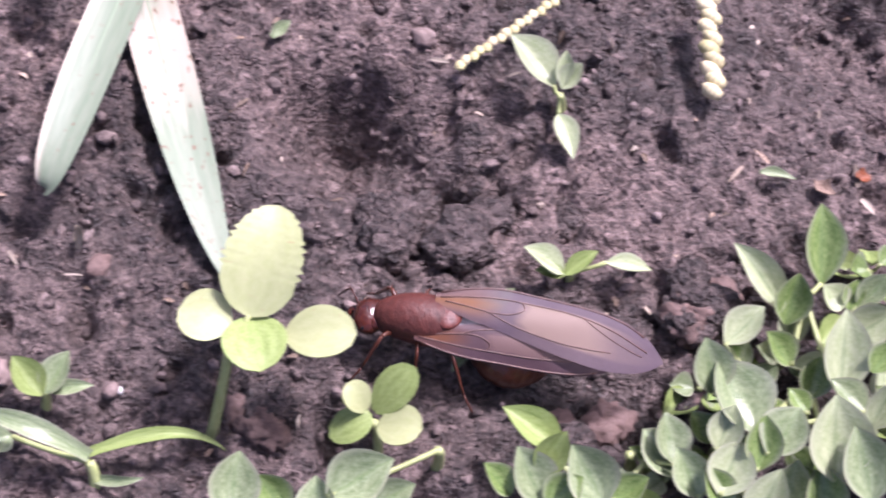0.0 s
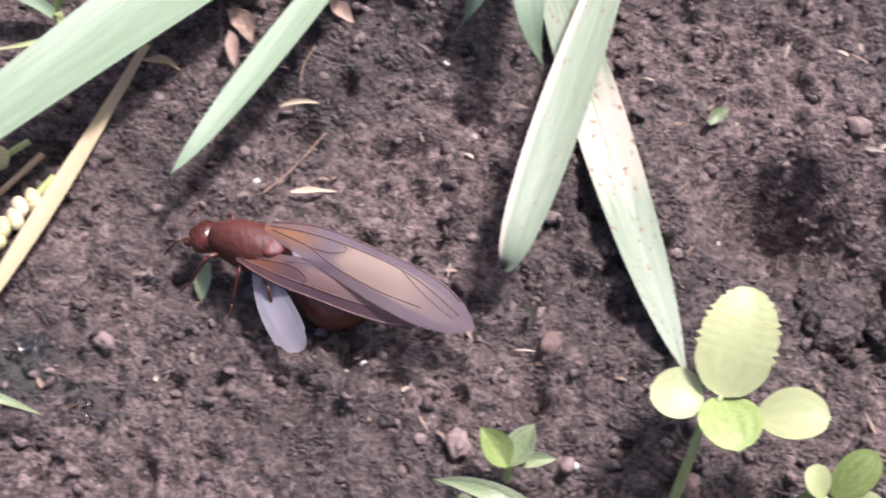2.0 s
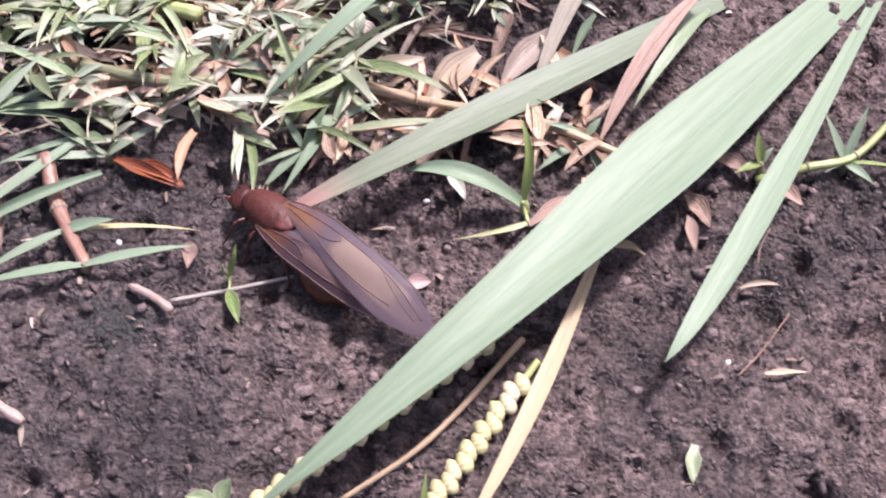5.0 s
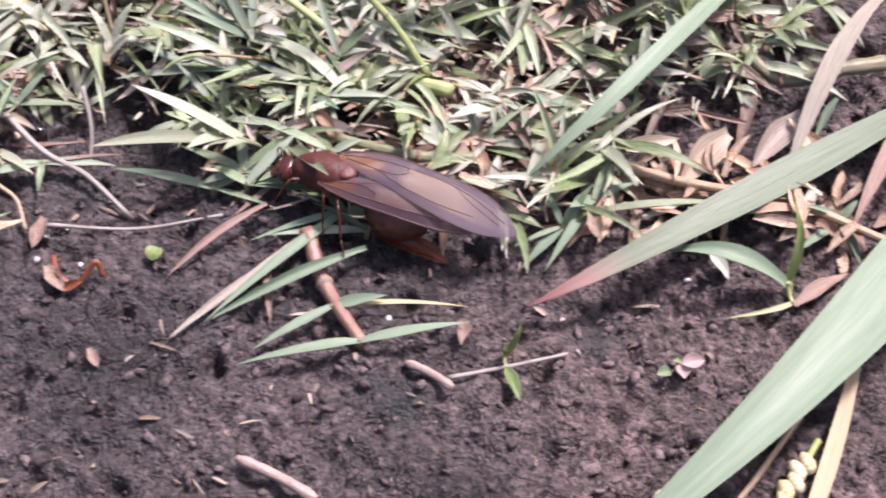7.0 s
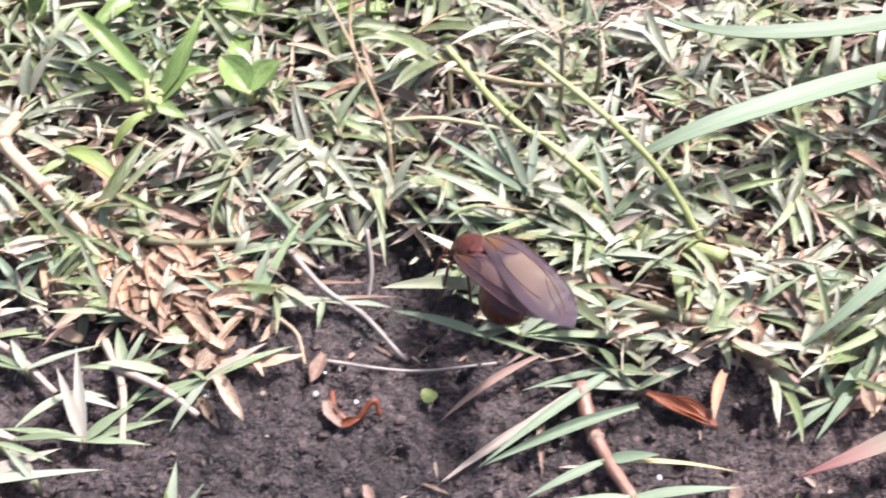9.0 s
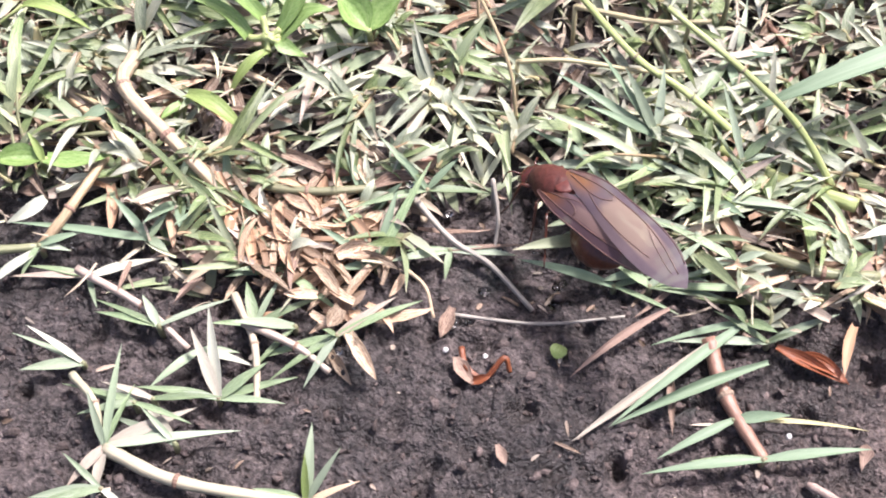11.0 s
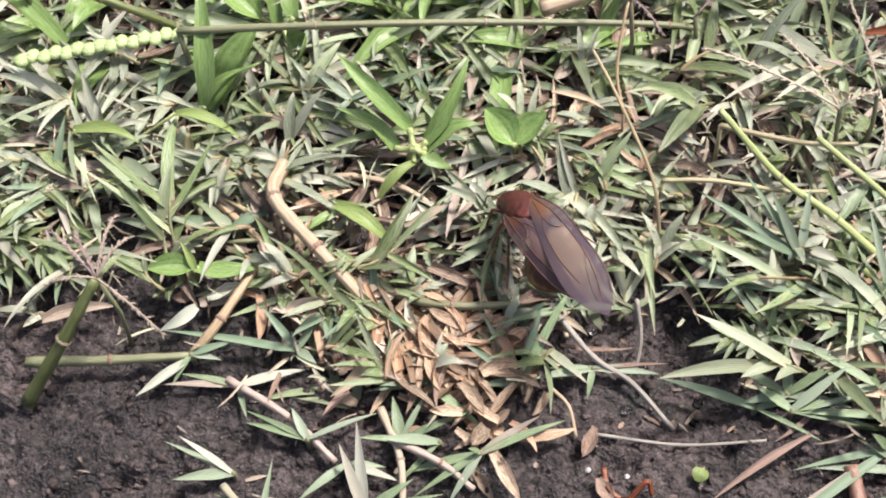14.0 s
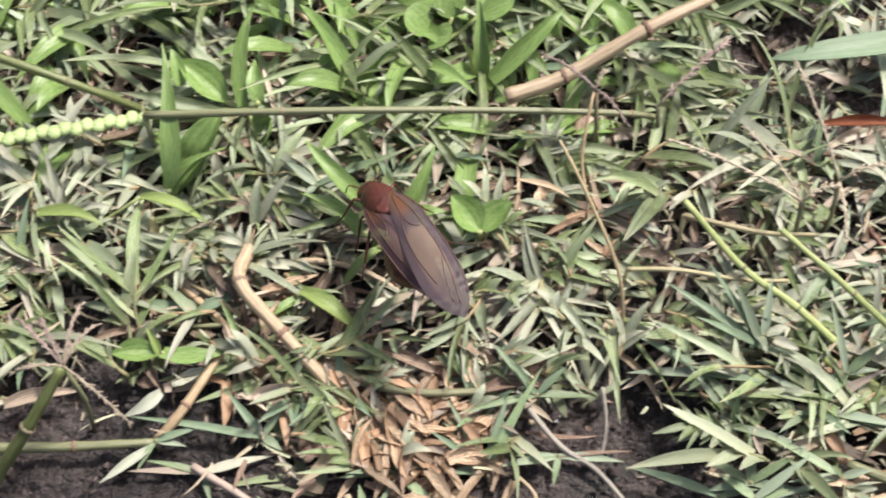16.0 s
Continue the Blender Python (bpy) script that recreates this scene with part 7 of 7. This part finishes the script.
def make_insect():
    top = thing("winged_ant", (0, 0, 0), "large reddish-brown winged ant with smoky brown wings", "insect")
    b = Build()
    back = through_points([(0.70, 0, 0.43), (0.63, 0, 0.46), (0.52, 0, 0.50), (0.36, 0, 0.54), (0.18, 0, 0.55), (0.02, 0, 0.53), (-0.10, 0, 0.48), (-0.18, 0, 0.42)], 6)
    girth = through_points([(0.08, 0, 0), (0.16, 0, 0), (0.21, 0, 0), (0.25, 0, 0), (0.265, 0, 0), (0.25, 0, 0), (0.18, 0, 0), (0.08, 0, 0)], 6)
    b.tube(back, [g.x for g in girth], 22)
    thorax = part("thorax", b, CHITIN, top, "velvety red-brown thorax")
    b = Build()
    b.lump((-0.01, 0, 0.735), (0.15, 0.17, 0.06), 3, 0.05)
    part("back_plate", b, CHITIN_RED, thorax, "reddish plate at the rear of the thorax")
    b = Build()
    b.lump((0.75, 0, 0.41), (0.17, 0.20, 0.15), 3, 0.06)
    b.lump((0.68, 0.07, 0.45), (0.11, 0.11, 0.10), 2)
    b.lump((0.68, -0.07, 0.45), (0.11, 0.11, 0.10), 2)
    head = part("head", b, CHITIN_DARK, top, "dark red-brown head")
    for s in (1, -1):
        e = Build()
        e.lump((0.78, 0.16 * s, 0.43), (0.05, 0.036, 0.055), 2)
        part("eye", e, EYE, head, "small black eye")
        j = Build()
        j.tube(curve((0.86, 0.09 * s, 0.35), (0.94, 0.09 * s, 0.32), (0.95, 0.01 * s, 0.30), 7), [0.045, 0.045, 0.04, 0.035, 0.03, 0.02, 0.012], 6)
        part("mandible", j, CHITIN_DARK, head)
        t = Build()
        t.tube(through_points([(0.86, 0.08 * s, 0.43), (0.95, 0.19 * s, 0.48), (1.00, 0.25 * s, 0.45), (1.10, 0.28 * s, 0.24)], 5), 0.011, 5)
        part("antenna", t, CHITIN_DARK, head, "thin elbowed antenna")
    b = Build()
    b.lump((-0.18, 0.02, 0.38), (0.11, 0.10, 0.13), 2)
    b.lump((-0.31, 0.05, 0.36), (0.10, 0.12, 0.13), 2)
    part("waist", b, CHITIN_DARK, top)
    b = Build()
    axis = curve((-0.30, 0.05, 0.36), (-0.72, 0.10, 0.29), (-1.16, 0.10, 0.20), 36)
    swell = profile([(0, 0.08), (0.12, 0.20), (0.3, 0.30), (0.5, 0.335), (0.68, 0.30), (0.84, 0.20), (0.95, 0.09), (1.0, 0.02)])
    b.tube(axis, [0.92 * swell(k / 35) * (1 - 0.035 * max(0.0, math.cos(k * 6.2832 / 7)) ** 4) for k in range(36)], 24)
    part("abdomen", b, ABDOMEN, top, "glossy amber-red ringed abdomen")

    # the far forewing lies flat on top, the near one half under it along the flank
    front = profile([(0, 0.07), (0.1, 0.15), (0.25, 0.23), (0.45, 0.25), (0.65, 0.27), (0.8, 0.255), (0.9, 0.19), (0.96, 0.11), (1.0, 0.01)])
    rear = profile([(0, 0.07), (0.1, 0.12), (0.25, 0.19), (0.45, 0.27), (0.6, 0.31), (0.74, 0.31), (0.86, 0.24), (0.94, 0.14), (1.0, 0.01)])
    layout = ((-1, (0.14, -0.10, 0.80), (-1.06, -0.09, 0.83), (-2.26, -0.06, 0.50), 0.28, 1.0, WING),
              (1, (0.28, 0.23, 0.64), (-0.74, 0.17, 0.70), (-1.82, 0.03, 0.48), 0.6, 0.80, WING_DARK))
    for s, root, mid, tip, slope, wide, skin in layout:
        spine = curve(root, mid, tip, 40)
        side = Vector((0, s, -slope * s)).normalized()

        def at(u, v):
            k = min(38, int(v * 39))
            p = spine[k].lerp(spine[k + 1], v * 39 - k)
            w = front(v) * (1 - 2 * u) if u < 0.5 else rear(v) * (1 - 2 * u)
            ripple = 0.006 * math.sin(u * 7.0 + v * 9.0) * math.sin(math.pi * v) - 0.05 * (2 * u - 1) ** 2 * math.sin(math.pi * v)
            return p + side * w * wide + Vector((0, 0, ripple))

        w = Build()
        us, vs = [k / 16 for k in range(17)], [k / 44 for k in range(45)]
        w.sheet([[at(u, min(0.9999, v)) for u in us] for v in vs], us, vs)
        wing = part("forewing", w, skin, top, "smoky brown translucent forewing")
        for track, r in (([(0.03, 0.02), (0.03, 0.4), (0.03, 0.7), (0.05, 0.9)], 0.009),
                         ([(0.3, 0.02), (0.26, 0.3), (0.24, 0.55), (0.30, 0.75), (0.42, 0.92)], 0.007),
                         ([(0.5, 0.04), (0.62, 0.18), (0.60, 0.30), (0.42, 0.37), (0.26, 0.36)], 0.007),
                         ([(0.62, 0.20), (0.80, 0.34), (0.80, 0.55), (0.70, 0.76)], 0.006),
                         ([(0.26, 0.62), (0.46, 0.74), (0.60, 0.90)], 0.005)):
            v = Build()
            v.tube([at(q.x, min(0.999, q.y)) + Vector((0, 0, 0.004)) for q in through_points([(a, c, 0) for a, c in track], 6)], r, 5)
            part("vein", v, VEIN, wing)
    hinds = []
    for s in (1, -1):
        hw = Build()
        spine = curve((0, 0, 0), (-0.5, 0.0, 0.0), (-1.08, 0.0, -0.02), 34)
        hw.ribbon(spine, 0.40, lambda q: max(0.05, math.sin(math.pi * (0.06 + 0.66 * q)) if q < 0.85 else 0.78 * math.sqrt(max(0.0, 1 - ((q - 0.85) / 0.155) ** 2))), 7, 0.06, 0.0, up=(0, 0.25 * s, 1), bias=0.1 * s)
        ob = part("hindwing", hw, WING_PALE, top, "short whitish hindwing")
        hinds.append((ob, s))
    legs = []
    for n, (x, reach, fwd) in enumerate(((0.45, 0.44, 0.40), (0.25, 0.52, -0.08), (0.08, 0.58, -0.58))):
        for s in (1, -1):
            g = Build()
            knee = Vector((fwd * 0.36, reach * 0.42 * s, 0.10))
            ankle = Vector((fwd * 0.70, reach * 0.70 * s, -0.28))
            foot = Vector((fwd * 0.92, reach * 0.86 * s, -0.42))
            g.tube(curve((0, 0, 0), knee * 0.5 + Vector((0, 0, 0.03)), knee, 7), [0.022, 0.029, 0.031, 0.029, 0.026, 0.022, 0.017], 6)
            g.tube(curve(knee, (knee + ankle) / 2, ankle, 6), [0.019, 0.022, 0.02, 0.018, 0.016, 0.013], 6)
            g.tube(curve(ankle, (ankle + foot) / 2, foot, 5), [0.014, 0.013, 0.012, 0.011, 0.009], 5)
            ob = part("leg", g, LIMB, top, "thin jointed red-brown leg")
            legs.append((ob, Vector((x, 0.13 * s, 0.42)), s, n))
    return top, hinds, legs


ant, hindwings, legs = make_insect()

INSECT = [  # seconds, tip of the head in cm, heading, nose-up angle, lean to its right
    (0, (-2.69, -2.29, 0.50), 165.3, 1.6, 9),
    (0.5, (-4.24, -1.76, 0.50), 160.7, 1.6, 10),
    (1, (-6.12, -1.65, 0.50), 161.8, 1.6, 10),
    (1.5, (-7.47, -0.89, 0.50), 152.0, 1.7, 11),
    (2, (-9.00, -0.26, 0.50), 156.8, 2.0, 12),
    (2.5, (-10.71, 0.30, 0.50), 162.2, 1.9, 10),
    (3, (-10.90, 0.77, 0.45), 142.5, 1.9, 9),
    (3.5, (-11.19, 1.26, 0.38), 161.2, 1.8, 8),
    (3.7, (-11.97, 1.53, 0.38), 157.5, -8.2, 7),
    (4.4, (-13.18, 2.30, 0.36), 147.2, -3.3, 5),
    (4.9, (-14.04, 2.85, 0.36), 139.9, 0.1, 3),
    (5.8, (-15.59, 3.84, 0.50), 126.8, 6.3, 0),
    (6, (-16.07, 4.17, 0.60), 129.5, 7.1, 2),
    (6.5, (-16.70, 4.29, 0.60), 145.9, -1.3, 7),
    (7, (-17.04, 4.40, 0.60), 158.5, 1.7, 12),
    (7.5, (-17.91, 5.25, 0.60), 150.5, -4.7, 10),
    (8, (-18.33, 5.22, 0.60), 150.8, -7.0, 8),
    (8.5, (-17.98, 5.47, 0.70), 127.0, -16.0, 2),
    (9, (-18.40, 5.32, 0.80), 122.0, -30.0, 6),
    (9.5, (-18.54, 5.39, 0.80), 120.0, -37.0, 7),
    (9.7, (-18.60, 5.36, 0.80), 134.0, -35.0, 13),
    (11.8, (-20.09, 5.83, 0.90), 130.0, -16.0, 6),
    (12, (-20.41, 5.88, 0.90), 133.0, -17.0, 7),
    (12.5, (-20.68, 6.03, 0.90), 132.5, -20.0, 11),
    (13, (-21.08, 6.05, 0.90), 136.0, -18.0, 12),
    (13.5, (-21.23, 6.31, 1.00), 132.5, -32.0, 8),
    (14, (-21.44, 6.86, 1.00), 121.5, -27.0, 3),
    (14.5, (-21.74, 7.29, 1.10), 120.0, -22.0, 0),
    (15, (-22.33, 7.50, 1.20), 135.5, -28.0, 12),
    (15.5, (-22.65, 7.87, 1.30), 135.2, -14.2, 0),
    (16, (-23.02, 8.05, 1.40), 122.0, -20.0, 0),
]
# how far the near hindwing is spread, in degrees, over time
SPREAD = [(0, -6), (0.9, -4), (1.3, 28), (1.8, 38), (2.3, 34), (2.8, 28), (3.1, 20), (3.4, -5), (5.6, -6), (16, -6)]


def motions():
    rows = []
    for t, head, heading, nose, roll in INSECT:
        turn = pose(0, 0, 0, roll, -nose, heading)
        off = turn @ Vector((0.95 * C, 0, 0.5 * C))
        place = Vector(head) * C - off
        rows.append((t, Matrix.Translation(place) @ turn))
    walk(ant, rows)
    for ob, s in hindwings:
        near = s > 0
        walk(ob, [(t, Matrix.Translation(Vector((0.12, (0.03 + 0.12 * max(0, min(1, a / 25))) * s, 0.70 - 0.14 * max(0, min(1, a / 25)))) * C) @ pose(0, 0, 0, (-28 if near else 10) * max(0, min(1, a / 40)), -max(0, a) * 0.35 - 4, (-s) * (a if near else -6))) for t, a in SPREAD])
    for ob, hip, s, n in legs:
        phase = 0 if (n % 2 == 0) == (s > 0) else math.pi
        steps = []
        for k in range(65):
            t = k * 0.25
            pace = 1.0 if t < 9.4 or t > 13.0 else 0.5
            a = math.sin(t * 2 * math.pi * 1.25 + phase)
            lift = max(0.0, math.cos(t * 2 * math.pi * 1.25 + phase))
            steps.append((t, Matrix.Translation(hip * C) @ pose(0, 0, 0, s * 12 * lift * pace, 0, s * 15 * a * pace)))
        walk(ob, steps)


motions()
